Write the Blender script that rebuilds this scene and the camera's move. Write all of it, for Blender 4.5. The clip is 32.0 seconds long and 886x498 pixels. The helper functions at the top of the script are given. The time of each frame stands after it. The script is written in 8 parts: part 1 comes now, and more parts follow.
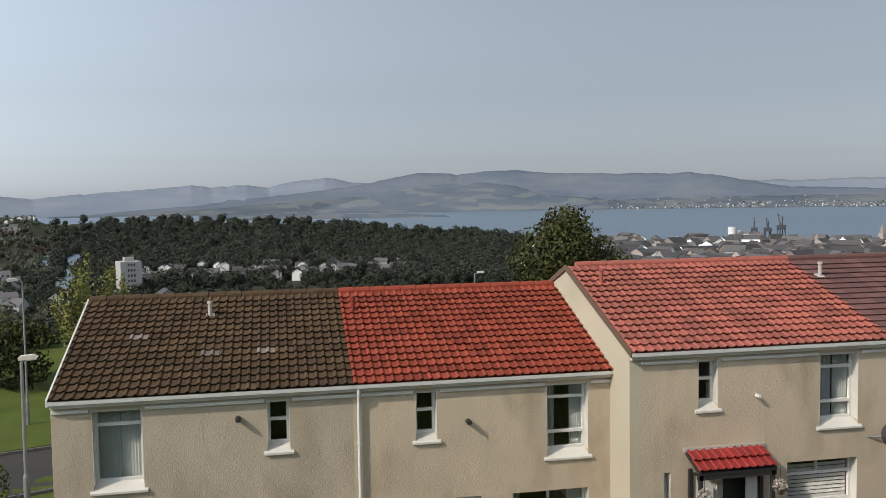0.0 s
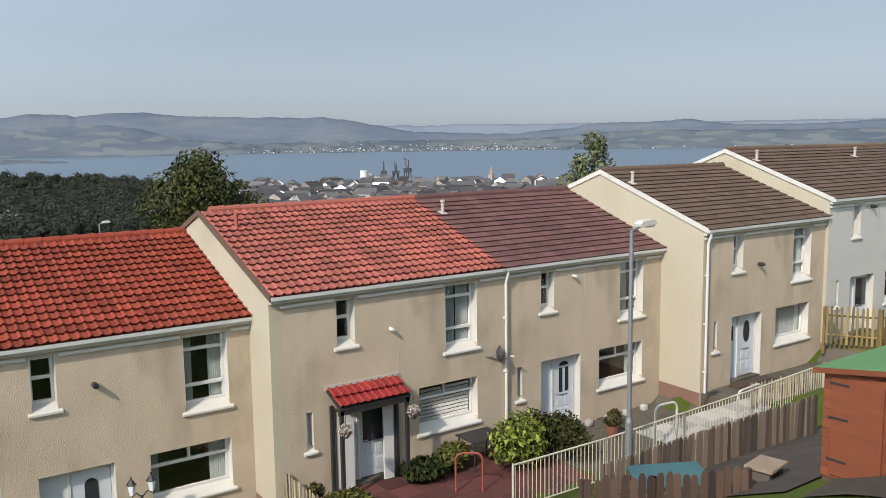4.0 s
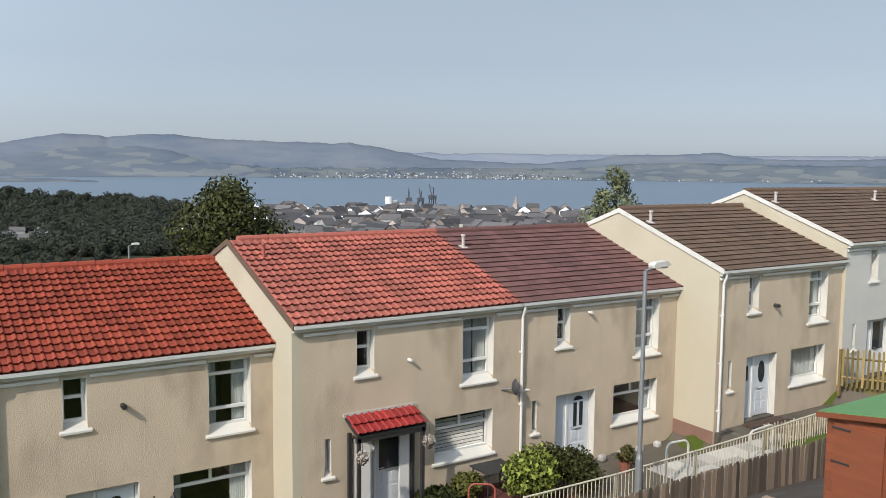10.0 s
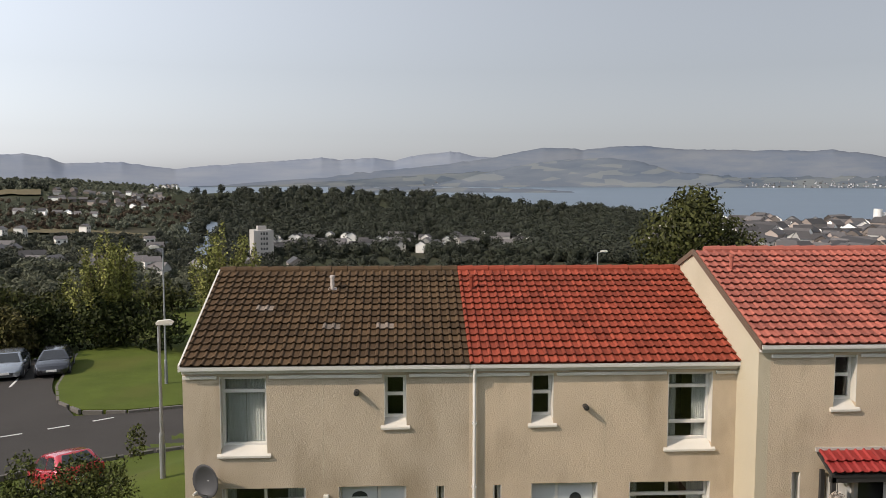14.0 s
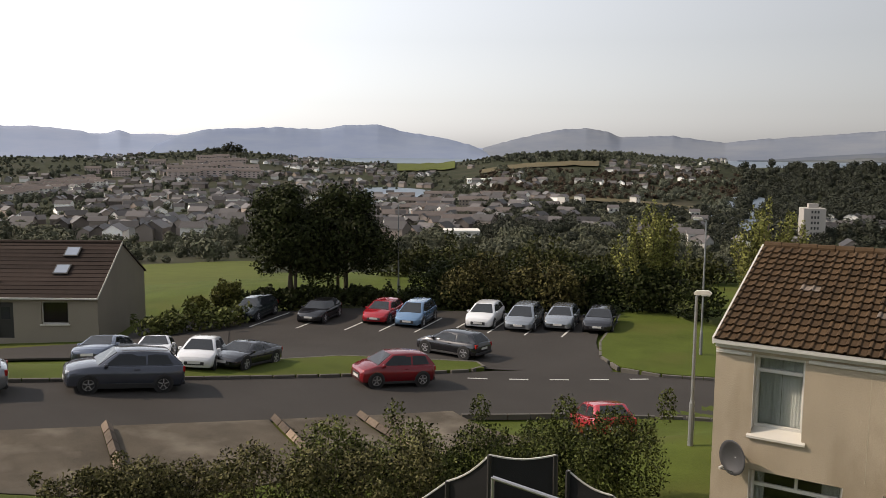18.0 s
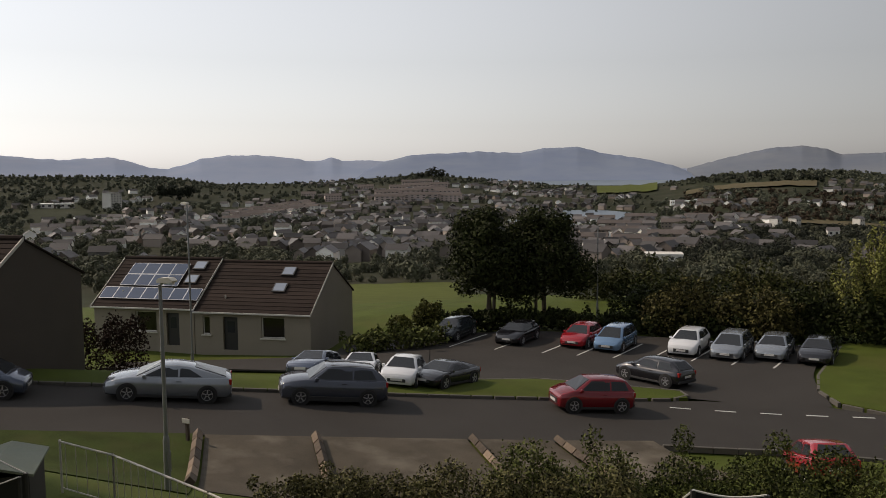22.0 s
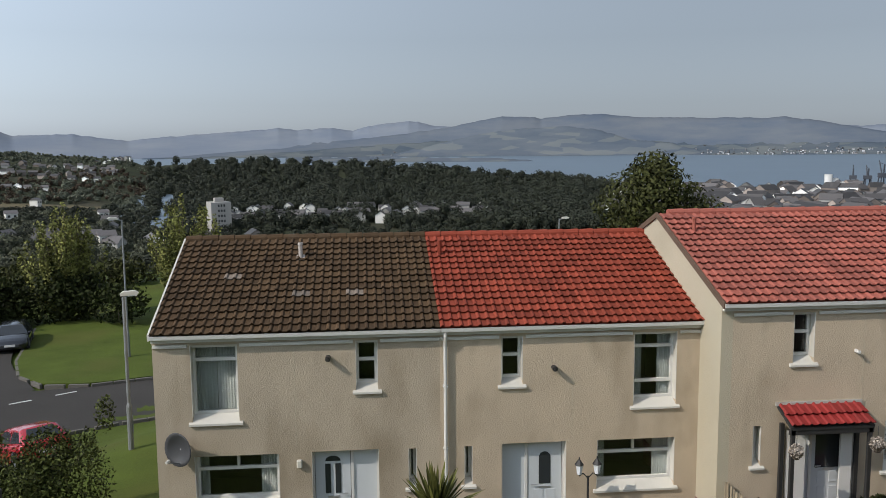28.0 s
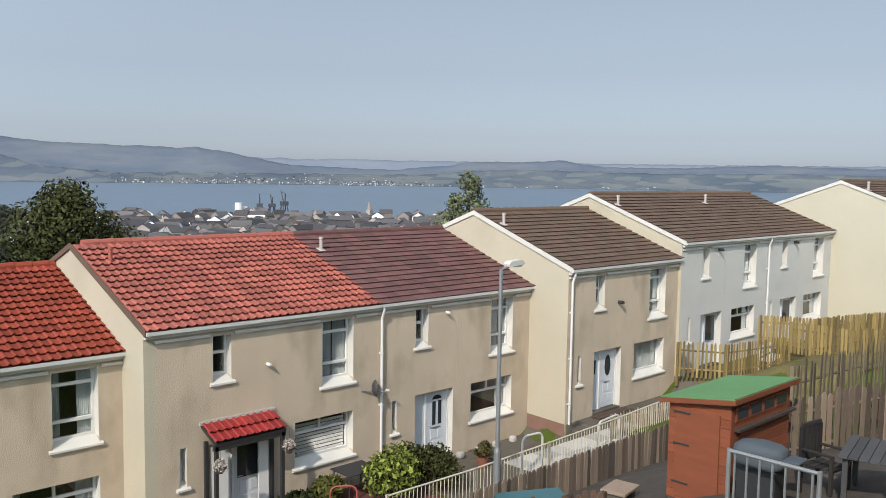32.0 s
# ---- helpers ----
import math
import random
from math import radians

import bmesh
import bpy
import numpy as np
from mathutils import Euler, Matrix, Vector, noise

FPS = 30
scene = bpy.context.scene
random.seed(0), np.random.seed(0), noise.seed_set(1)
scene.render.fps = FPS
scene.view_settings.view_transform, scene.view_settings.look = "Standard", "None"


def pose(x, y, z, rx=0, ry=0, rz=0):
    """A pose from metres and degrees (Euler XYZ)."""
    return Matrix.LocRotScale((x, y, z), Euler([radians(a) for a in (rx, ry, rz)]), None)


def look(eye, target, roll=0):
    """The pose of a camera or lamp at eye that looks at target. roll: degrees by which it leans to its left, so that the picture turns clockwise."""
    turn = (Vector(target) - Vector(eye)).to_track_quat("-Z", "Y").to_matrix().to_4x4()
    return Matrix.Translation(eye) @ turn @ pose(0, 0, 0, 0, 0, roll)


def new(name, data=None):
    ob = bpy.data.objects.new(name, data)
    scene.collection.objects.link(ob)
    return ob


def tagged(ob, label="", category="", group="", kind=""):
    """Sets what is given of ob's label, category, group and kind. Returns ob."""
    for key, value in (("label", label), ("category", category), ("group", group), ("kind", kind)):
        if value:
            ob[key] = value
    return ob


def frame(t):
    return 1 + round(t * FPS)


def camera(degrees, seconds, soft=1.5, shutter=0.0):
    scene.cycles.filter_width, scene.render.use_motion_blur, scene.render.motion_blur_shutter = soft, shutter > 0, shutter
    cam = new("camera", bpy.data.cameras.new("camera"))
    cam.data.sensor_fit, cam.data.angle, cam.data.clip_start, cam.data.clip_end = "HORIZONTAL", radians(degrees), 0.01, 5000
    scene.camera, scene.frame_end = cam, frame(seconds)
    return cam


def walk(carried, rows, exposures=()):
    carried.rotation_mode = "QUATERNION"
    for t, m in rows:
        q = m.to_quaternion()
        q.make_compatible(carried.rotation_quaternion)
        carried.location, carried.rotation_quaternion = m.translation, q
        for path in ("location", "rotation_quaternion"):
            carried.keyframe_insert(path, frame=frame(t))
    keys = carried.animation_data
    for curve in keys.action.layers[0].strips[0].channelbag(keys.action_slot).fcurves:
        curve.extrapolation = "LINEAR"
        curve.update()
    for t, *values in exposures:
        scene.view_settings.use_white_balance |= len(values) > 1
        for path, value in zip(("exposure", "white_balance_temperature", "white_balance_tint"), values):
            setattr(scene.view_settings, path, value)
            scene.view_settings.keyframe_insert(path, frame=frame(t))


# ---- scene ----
cam = camera(55.30, 32.0, soft=0.6)


def held(t, x, y, z, yaw, pitch, roll):
    """A row of the path: place, bearing to the left of +y, tilt and lean."""
    return t, pose(x, y, z, 0, 0, yaw) @ pose(0, 0, 0, 90 + pitch) @ pose(0, 0, 0, 0, 0, roll)


PATH = [
    (0, -1.58, -18.03, 8.62, -11.11, -3.26, -0.85),
    (0.5, -1.57, -17.99, 8.63, -15.25, -3.00, -0.41),
    (1, -1.58, -18.05, 8.63, -18.18, -3.72, -0.87),
    (1.5, -1.56, -17.97, 8.62, -21.44, -4.35, -0.12),
    (2, -1.57, -17.99, 8.61, -24.30, -4.66, 0.13),
    (2.5, -1.56, -18.00, 8.61, -26.50, -5.79, -1.22),
    (3, -1.48, -17.87, 8.58, -28.25, -6.12, -1.00),
    (3.5, -1.42, -17.75, 8.54, -31.67, -6.02, -0.69),
    (4, -1.33, -17.62, 8.54, -35.26, -7.33, -0.79),
    (4.5, -1.39, -17.70, 8.57, -39.02, -8.43, 0.32),
    (6.5, -1.63, -18.18, 8.76, -42.57, -6.38, 1.00),
    (7, -1.65, -18.20, 8.77, -42.64, -5.29, 0.85),
    (7.5, -1.66, -18.20, 8.79, -41.83, -5.65, 0.83),
    (8, -1.65, -18.20, 8.79, -41.23, -5.64, 0.55),
    (8.5, -1.64, -18.19, 8.80, -40.15, -5.48, 0.28),
    (9, -1.64, -18.17, 8.78, -38.45, -5.44, 0.78),
    (9.5, -1.61, -18.13, 8.75, -35.76, -5.31, 0.44),
    (10, -1.59, -18.14, 8.77, -33.69, -5.46, 0.57),
    (10.5, -1.57, -18.09, 8.75, -32.04, -5.20, 1.35),
    (11, -1.56, -18.00, 8.73, -28.29, -5.13, 0.95),
    (11.5, -1.59, -18.04, 8.75, -24.39, -4.91, 0.48),
    (12, -1.54, -18.00, 8.74, -20.74, -4.88, 0.60),
    (12.5, -1.50, -18.00, 8.72, -16.36, -4.94, -0.06),
    (13, -1.46, -17.94, 8.72, -12.22, -4.93, 0.58),
    (13.5, -1.43, -17.89, 8.71, -7.96, -4.85, 0.56),
    (14, -1.49, -17.83, 8.72, -2.78, -4.92, 0.02),
    (14.5, -1.49, -17.88, 8.66, 2.07, -5.18, -0.14),
    (15, -1.47, -17.93, 8.68, 7.30, -5.74, 0.62),
    (15.5, -1.49, -17.87, 8.66, 12.77, -6.11, 0.41),
    (17.5, -1.50, -17.72, 8.63, 29.74, -6.66, 0.63),
    (18, -1.51, -17.71, 8.63, 32.98, -6.82, 0.42),
    (18.5, -1.54, -17.66, 8.62, 35.40, -6.49, 0.59),
    (19, -1.53, -17.68, 8.63, 37.95, -6.09, 0.25),
    (19.5, -1.52, -17.69, 8.63, 39.58, -5.88, -0.40),
    (20, -1.54, -17.66, 8.62, 40.69, -5.75, 0.29),
    (20.5, -1.52, -17.68, 8.63, 41.92, -5.20, 0.22),
    (21, -1.52, -17.69, 8.63, 43.31, -6.25, 0.42),
    (21.5, -1.54, -17.65, 8.62, 44.79, -5.90, 0.22),
    (22, -1.53, -17.67, 8.62, 46.44, -5.27, -0.54),
    (22.5, -1.53, -17.67, 8.62, 49.77, -5.33, -0.72),
    (23, -1.55, -17.63, 8.61, 52.76, -4.33, -0.99),
    (23.5, -1.55, -17.63, 8.62, 54.98, -4.49, -1.73),
    (24, -1.41, -17.65, 8.63, 57.25, -4.57, -0.97),
    (24.5, -1.50, -17.58, 8.63, 57.67, -4.93, -1.19),
    (25, -1.69, -17.42, 8.63, 49.26, -5.45, -2.90),
    (25.5, -1.68, -17.33, 8.63, 38.88, -5.31, -2.61),
    (27.5, -1.66, -17.94, 8.62, 3.65, -6.50, -1.74),
    (28, -1.70, -17.92, 8.63, -5.51, -6.97, -0.46),
    (28.5, -1.68, -17.80, 8.65, -14.08, -7.31, 0.05),
    (29, -1.70, -17.85, 8.62, -19.95, -5.95, 0.98),
    (29.5, -1.71, -17.89, 8.61, -23.67, -5.74, 0.47),
    (30, -1.72, -17.89, 8.61, -27.25, -5.06, -0.20),
    (30.5, -1.74, -18.04, 8.69, -31.90, -5.38, 0.52),
    (31, -1.72, -18.07, 8.64, -36.39, -4.64, 0.83),
    (31.5, -1.76, -18.11, 8.67, -40.33, -5.03, 1.02),
    (32, -1.77, -18.16, 8.67, -43.62, -4.93, 0.87),
]
walk(cam, [held(*row) for row in PATH], exposures=[
    (0.0, -0.12, 6700, 12), (2.0, -0.15, 6850, 14), (4.0, 0.13, 6450, 12), (8.0, 0.19, 6400, 12), (11.0, 0.18, 6450, 12), (12.0, 0.1, 6700, 14), (14.0, 0.05, 7200, 17), (15.0, 0.02, 7200, 16), (17.5, -0.06, 7650, 18), (18.0, -0.12, 7700, 18),
    (19.0, -0.42, 7850, 18), (20.0, -0.6, 7850, 18), (22.0, -0.8, 7850, 18), (23.0, -1.18, 7700, 17), (24.0, -1.25, 7750, 17), (25.0, -1.0, 7800, 18), (26.5, -0.5, 6800, 13), (28.0, -0.25, 6450, 12), (29.0, -0.2, 6450, 12), (30.0, 0.05, 6600, 12), (32.0, 0.15, 6350, 12)])

# ---- daylight ----
SUN_LEFT, SUN_UP = 115.0, 38.0
world = bpy.data.worlds.new("world")
scene.world = world
world.use_nodes = True
wn = world.node_tree
sky = wn.nodes.new("ShaderNodeTexSky")
sky.sky_type, sky.sun_disc = "NISHITA", False
sky.sun_elevation, sky.sun_rotation = radians(SUN_UP), radians(360 - SUN_LEFT)
sky.air_density, sky.dust_density, sky.ozone_density, sky.altitude = 1.3, 0.7, 1.0, 0
hazy = wn.nodes.new("ShaderNodeHueSaturation")
hazy.inputs["Saturation"].default_value = 0.35
tint = wn.nodes.new("ShaderNodeMix")
tint.data_type, tint.blend_type = "RGBA", "MULTIPLY"
tint.inputs["Factor"].default_value, tint.inputs["B"].default_value = 1.0, (0.86, 0.955, 1.10, 1)
wn.links.new(sky.outputs[0], hazy.inputs["Color"])
wn.links.new(hazy.outputs[0], tint.inputs["A"])
# haze brightens the sky towards the sun
_a, _e = radians(SUN_LEFT), radians(SUN_UP)
TO_SUN = (-math.sin(_a) * math.cos(_e), math.cos(_a) * math.cos(_e), math.sin(_e))
way = wn.nodes.new("ShaderNodeTexCoord")
near_sun = wn.nodes.new("ShaderNodeVectorMath")
near_sun.operation = "DOT_PRODUCT"
near_sun.inputs[1].default_value = TO_SUN
wn.links.new(way.outputs["Generated"], near_sun.inputs[0])
half = wn.nodes.new("ShaderNodeMapRange")
half.interpolation_type = "SMOOTHSTEP"
half.inputs["From Min"].default_value, half.inputs["From Max"].default_value = -0.85, 0.5
wn.links.new(near_sun.outputs["Value"], half.inputs["Value"])
bell = wn.nodes.new("ShaderNodeMath")
bell.operation = "POWER"
bell.inputs[1].default_value = 1.5
wn.links.new(half.outputs[0], bell.inputs[0])
aureole = wn.nodes.new("ShaderNodeMath")
aureole.operation = "MULTIPLY_ADD"
aureole.inputs[1].default_value, aureole.inputs[2].default_value = 0.160, 0.069
wn.links.new(bell.outputs[0], aureole.inputs[0])
veil = wn.nodes.new("ShaderNodeMix")
veil.data_type, veil.blend_type = "RGBA", "COLOR"
veil.inputs["Factor"].default_value, veil.inputs["B"].default_value = 0.5, (0.70, 0.855, 1.0, 1)
wn.links.new(tint.outputs["Result"], veil.inputs["A"])
wn.links.new(veil.outputs["Result"], wn.nodes["Background"].inputs["Color"])
wn.links.new(aureole.outputs[0], wn.nodes["Background"].inputs["Strength"])
sun = new("sun", bpy.data.lights.new("sun", "SUN"))
sun.data.energy, sun.data.angle, sun.data.color = 3.7, radians(0.6), (1.0, 0.93, 0.82)
sun.matrix_world = look(TO_SUN, (0, 0, 0))

# ---- materials ----
MATS = {}


def mat(name, colour, rough=0.8, var=0.25, scale=3.0, fine=60.0, bump=0.15, metal=0.0, obj_var=0.0, island=0.0,
        dirt=None, dirt_amount=0.0, dirt_scale=0.8, coat=0.0, stretch=(1, 1, 1), spec=0.5):
    """A worn surface: colour varied at two scales, stains of a second colour, relief; obj_var: from piece to piece."""
    m = bpy.data.materials.new(name)
    m.use_nodes = True
    nt = m.node_tree
    n, link = nt.nodes, nt.links.new
    bsdf = n["Principled BSDF"]
    co = n.new("ShaderNodeTexCoord")
    mp = n.new("ShaderNodeMapping")
    mp.inputs["Scale"].default_value = stretch
    link(co.outputs["Object"], mp.inputs[0])
    big, small = n.new("ShaderNodeTexNoise"), n.new("ShaderNodeTexNoise")
    for tex, sc, det in ((big, scale, 4), (small, fine, 3)):
        tex.inputs["Scale"].default_value, tex.inputs["Detail"].default_value = sc, det
        link(mp.outputs[0], tex.inputs["Vector"])
    add = n.new("ShaderNodeMath")
    add.operation = "ADD"
    link(big.outputs["Fac"], add.inputs[0])
    link(small.outputs["Fac"], add.inputs[1])
    last = add
    for source, amount in (("obj", obj_var), ("isl", island)):
        if amount:
            if source == "obj":
                info = n.new("ShaderNodeObjectInfo").outputs["Random"]
            else:
                info = n.new("ShaderNodeNewGeometry").outputs["Random Per Island"]
            k = n.new("ShaderNodeMath")
            k.operation = "MULTIPLY_ADD"
            link(info, k.inputs[0])
            k.inputs[1].default_value = amount / max(var, 0.01)
            sub = n.new("ShaderNodeMath")
            sub.operation = "SUBTRACT"
            link(last.outputs[0], sub.inputs[0])
            sub.inputs[1].default_value = 0.5 * amount / max(var, 0.01)
            link(sub.outputs[0], k.inputs[2])
            last = k
    ramp = n.new("ShaderNodeMapRange")
    ramp.inputs["From Min"].default_value, ramp.inputs["From Max"].default_value = 0.6, 1.4
    ramp.inputs["To Min"].default_value, ramp.inputs["To Max"].default_value = 1 - var, 1 + var
    ramp.clamp = False
    link(last.outputs[0], ramp.inputs["Value"])
    hsv = n.new("ShaderNodeHueSaturation")
    hsv.inputs["Color"].default_value = (*colour, 1)
    link(ramp.outputs[0], hsv.inputs["Value"])
    out = hsv.outputs[0]
    if dirt:
        st = n.new("ShaderNodeTexNoise")
        st.inputs["Scale"].default_value, st.inputs["Detail"].default_value = dirt_scale, 6
        link(mp.outputs[0], st.inputs["Vector"])
        cut = n.new("ShaderNodeMapRange")
        cut.inputs["From Min"].default_value, cut.inputs["From Max"].default_value = 0.5, 0.72
        cut.inputs["To Max"].default_value = dirt_amount
        link(st.outputs["Fac"], cut.inputs["Value"])
        mix = n.new("ShaderNodeMix")
        mix.data_type = "RGBA"
        link(cut.outputs[0], mix.inputs["Factor"])
        link(out, mix.inputs["A"])
        mix.inputs["B"].default_value = (*dirt, 1)
        out = mix.outputs["Result"]
    link(out, bsdf.inputs["Base Color"])
    bsdf.inputs["Roughness"].default_value, bsdf.inputs["Metallic"].default_value = rough, metal
    bsdf.inputs["Coat Weight"].default_value = coat
    bsdf.inputs["Coat Roughness"].default_value = 0.08
    bsdf.inputs["Specular IOR Level"].default_value = spec
    if bump:
        b = n.new("ShaderNodeBump")
        b.inputs["Strength"].default_value, b.inputs["Distance"].default_value = bump, 0.02
        link(small.outputs["Fac"], b.inputs["Height"])
        link(b.outputs[0], bsdf.inputs["Normal"])
    MATS[name] = m
    return m


def glass(name, tint, rough=0.03, trans=1.0):
    m = bpy.data.materials.new(name)
    m.use_nodes = True
    b = m.node_tree.nodes["Principled BSDF"]
    b.inputs["Base Color"].default_value = (*tint, 1)
    b.inputs["Roughness"].default_value, b.inputs["Transmission Weight"].default_value = rough, trans
    b.inputs["IOR"].default_value = 1.45
    MATS[name] = m
    return m


RENDER = mat("roughcast", (0.482, 0.388, 0.280), 0.92, 0.15, 1.3, 70, 0.6, dirt=(0.26, 0.205, 0.135), dirt_amount=0.75, dirt_scale=0.85, stretch=(1, 1, 0.5))
RENDER_DULL = mat("roughcast_dull", (0.415, 0.343, 0.254), 0.92, 0.18, 1.1, 70, 0.6, dirt=(0.22, 0.172, 0.11), dirt_amount=0.8, dirt_scale=0.7, stretch=(1, 1, 0.45))
RENDER_CREAM = mat("roughcast_cream", (0.45, 0.395, 0.29), 0.92, 0.08, 0.6, 90, 0.4, dirt=(0.34, 0.29, 0.2), dirt_amount=0.4, dirt_scale=0.5)
RENDER_WHITE = mat("roughcast_white", (0.49, 0.475, 0.43), 0.92, 0.08, 0.6, 90, 0.4, dirt=(0.36, 0.36, 0.35), dirt_amount=0.4, dirt_scale=0.5)
RENDER_YELLOW = mat("roughcast_yellow", (0.462, 0.420, 0.315), 0.92, 0.06, 0.5, 90, 0.3)
BASE_BROWN = mat("base_course", (0.20, 0.11, 0.08), 0.9, 0.15, 2, 60, 0.3)
WHITE = mat("white_paint", (0.56, 0.535, 0.475), 0.5, 0.06, 2.0, 40, 0.05, dirt=(0.42, 0.40, 0.35), dirt_amount=0.4, dirt_scale=1.5)
UPVC = mat("white_plastic", (0.62, 0.605, 0.57), 0.35, 0.03, 2.0, 40, 0.0)
DOOR_BLUE = mat("pale_door", (0.53, 0.555, 0.57), 0.4, 0.04, 2.0, 40, 0.02)
CURTAIN = mat("curtain", (0.36, 0.38, 0.365), 0.95, 0.2, 2.0, 30, 0.1, stretch=(6, 6, 0.4))
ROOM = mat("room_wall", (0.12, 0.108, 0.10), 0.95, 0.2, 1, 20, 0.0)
DARK = mat("dark_paint", (0.025, 0.024, 0.023), 0.6, 0.2, 3, 60, 0.1)
TILE_BROWN = mat("tile_brown", (0.078, 0.047, 0.024), 0.85, 0.3, 2.0, 50, 0.4, obj_var=0.22, spec=0.2, dirt=(0.13, 0.10, 0.07), dirt_amount=0.3, dirt_scale=2.5)
TILE_RED = mat("tile_red", (0.225, 0.044, 0.024), 0.8, 0.16, 2.0, 50, 0.3, obj_var=0.2, spec=0.2, dirt=(0.12, 0.03, 0.018), dirt_amount=0.25, dirt_scale=1.5)
TILE_PINK = mat("tile_pink", (0.285, 0.078, 0.052), 0.8, 0.16, 2.0, 50, 0.3, obj_var=0.2, dirt=(0.18, 0.058, 0.042), dirt_amount=0.15, dirt_scale=1.8)
TILE_PATCH = mat("tile_patched", (0.14, 0.11, 0.085), 0.85, 0.3, 3.0, 50, 0.4, obj_var=0.3)
TILE_PURPLE = mat("tile_purple", (0.128, 0.057, 0.048), 0.85, 0.2, 2.0, 50, 0.3, obj_var=0.16)
LEAF_PALE = mat("leaf_pale", (0.105, 0.115, 0.055), 0.7, 0.3, 0.7, 12, 0.0, island=0.5, spec=0.12)
TILE_UMBER = mat("tile_umber", (0.115, 0.070, 0.043), 0.85, 0.18, 2.0, 50, 0.3, obj_var=0.12, dirt=(0.09, 0.06, 0.045), dirt_amount=0.5, dirt_scale=2.0)
ASPHALT = mat("asphalt", (0.047, 0.043, 0.039), 0.9, 0.18, 0.35, 40, 0.3, dirt=(0.055, 0.05, 0.046), dirt_amount=0.6, dirt_scale=0.25, spec=0.15)
CONCRETE = mat("concrete", (0.108, 0.093, 0.072), 0.92, 0.2, 1.0, 40, 0.3, dirt=(0.055, 0.048, 0.038), dirt_amount=0.8, dirt_scale=0.7, spec=0.15)
PAD = mat("stained_pad", (0.088, 0.074, 0.056), 0.92, 0.35, 0.9, 30, 0.4, dirt=(0.19, 0.165, 0.13), dirt_amount=0.8, dirt_scale=0.55, spec=0.15)
KERB = mat("kerb_stone", (0.105, 0.096, 0.082), 0.9, 0.15, 1.0, 30, 0.3)
LINE = mat("road_paint", (0.496, 0.496, 0.464), 0.7, 0.12, 3, 40, 0.1)
GRASS = mat("grass", (0.064, 0.086, 0.014), 0.95, 0.35, 0.5, 25, 0.6, dirt=(0.085, 0.085, 0.022), dirt_amount=0.7, dirt_scale=0.22, spec=0.15)
# Lawn grass darkened: tree shade is put into its colour.
GRASS_SHADED = mat("rough_lawn", (0.040, 0.056, 0.013), 0.95, 0.4, 0.9, 25, 0.7, dirt=(0.058, 0.060, 0.020), dirt_amount=0.7, dirt_scale=0.6, spec=0.1)
LEAF = mat("leaf_green", (0.040, 0.043, 0.013), 0.7, 0.3, 0.7, 12, 0.0, island=0.55, spec=0.12)
LEAF_GARDEN = mat("garden_hedge_leaf", (0.055, 0.066, 0.018), 0.7, 0.35, 0.7, 12, 0.0, island=0.6, spec=0.12)
LEAF_COPPER = mat("copper_beech_leaf", (0.026, 0.014, 0.010), 0.75, 0.3, 0.7, 12, 0.0, island=0.4, spec=0.1)
LEAF_DARK = mat("leaf_dark", (0.023, 0.029, 0.008), 0.7, 0.3, 0.7, 12, 0.0, island=0.5, spec=0.12)
LEAF_YELLOW = mat("leaf_yellow", (0.085, 0.086, 0.022), 0.7, 0.3, 0.7, 12, 0.0, island=0.5, spec=0.12)
LEAF_LIME = mat("leaf_variegated", (0.154, 0.182, 0.035), 0.7, 0.3, 0.7, 12, 0.0, island=0.7, spec=0.12)
LEAF_RUST = mat("leaf_autumn", (0.062, 0.056, 0.019), 0.7, 0.3, 0.7, 12, 0.0, island=0.6, spec=0.12)
LEAF_HEDGE = mat("leaf_hedge", (0.092, 0.104, 0.032), 0.7, 0.35, 0.7, 12, 0.0, island=0.6, spec=0.12)
LEAF_BRAMBLE = mat("leaf_bramble", (0.100, 0.094, 0.040), 0.7, 0.35, 0.7, 12, 0.0, island=0.7, spec=0.12)
LEAF_POPLAR = mat("leaf_poplar", (0.165, 0.168, 0.05), 0.7, 0.35, 0.7, 12, 0.0, island=0.6, spec=0.12)
BARK = mat("bark", (0.09, 0.07, 0.05), 0.95, 0.3, 3, 40, 0.6)
GALV = mat("galvanised", (0.25, 0.255, 0.255), 0.55, 0.12, 2, 40, 0.1, metal=0.5)
LAMP_CREAM = mat("lamp_cream", (0.56, 0.53, 0.46), 0.5, 0.06, 2, 40, 0.0)
BLACK_PIPE = mat("black_pipe", (0.03, 0.028, 0.026), 0.5, 0.2, 3, 30, 0.0)
GLASS = glass("window_glass", (0.94, 0.96, 0.96), 0.0)
CAR_GLASS = glass("car_glass", (0.04, 0.045, 0.05), 0.04, 0.25)
RUBBER = mat("rubber", (0.018, 0.018, 0.018), 0.85, 0.2, 4, 40, 0.1)
ALLOY = mat("alloy", (0.52, 0.53, 0.55), 0.35, 0.08, 4, 30, 0.0, metal=0.8)
CLEAR = mat("lamp_lens", (0.75, 0.77, 0.8), 0.12, 0.05, 4, 30, 0.0)
RED_LENS = mat("red_lens", (0.35, 0.015, 0.012), 0.2, 0.05, 4, 30, 0.0)
TRIM_BLACK = mat("black_plastic", (0.022, 0.022, 0.023), 0.6, 0.15, 4, 40, 0.05)
WOOD_GREY = mat("weathered_wood", (0.17, 0.125, 0.088), 0.9, 0.25, 1.2, 60, 0.4, obj_var=0.5, stretch=(6, 6, 0.8))
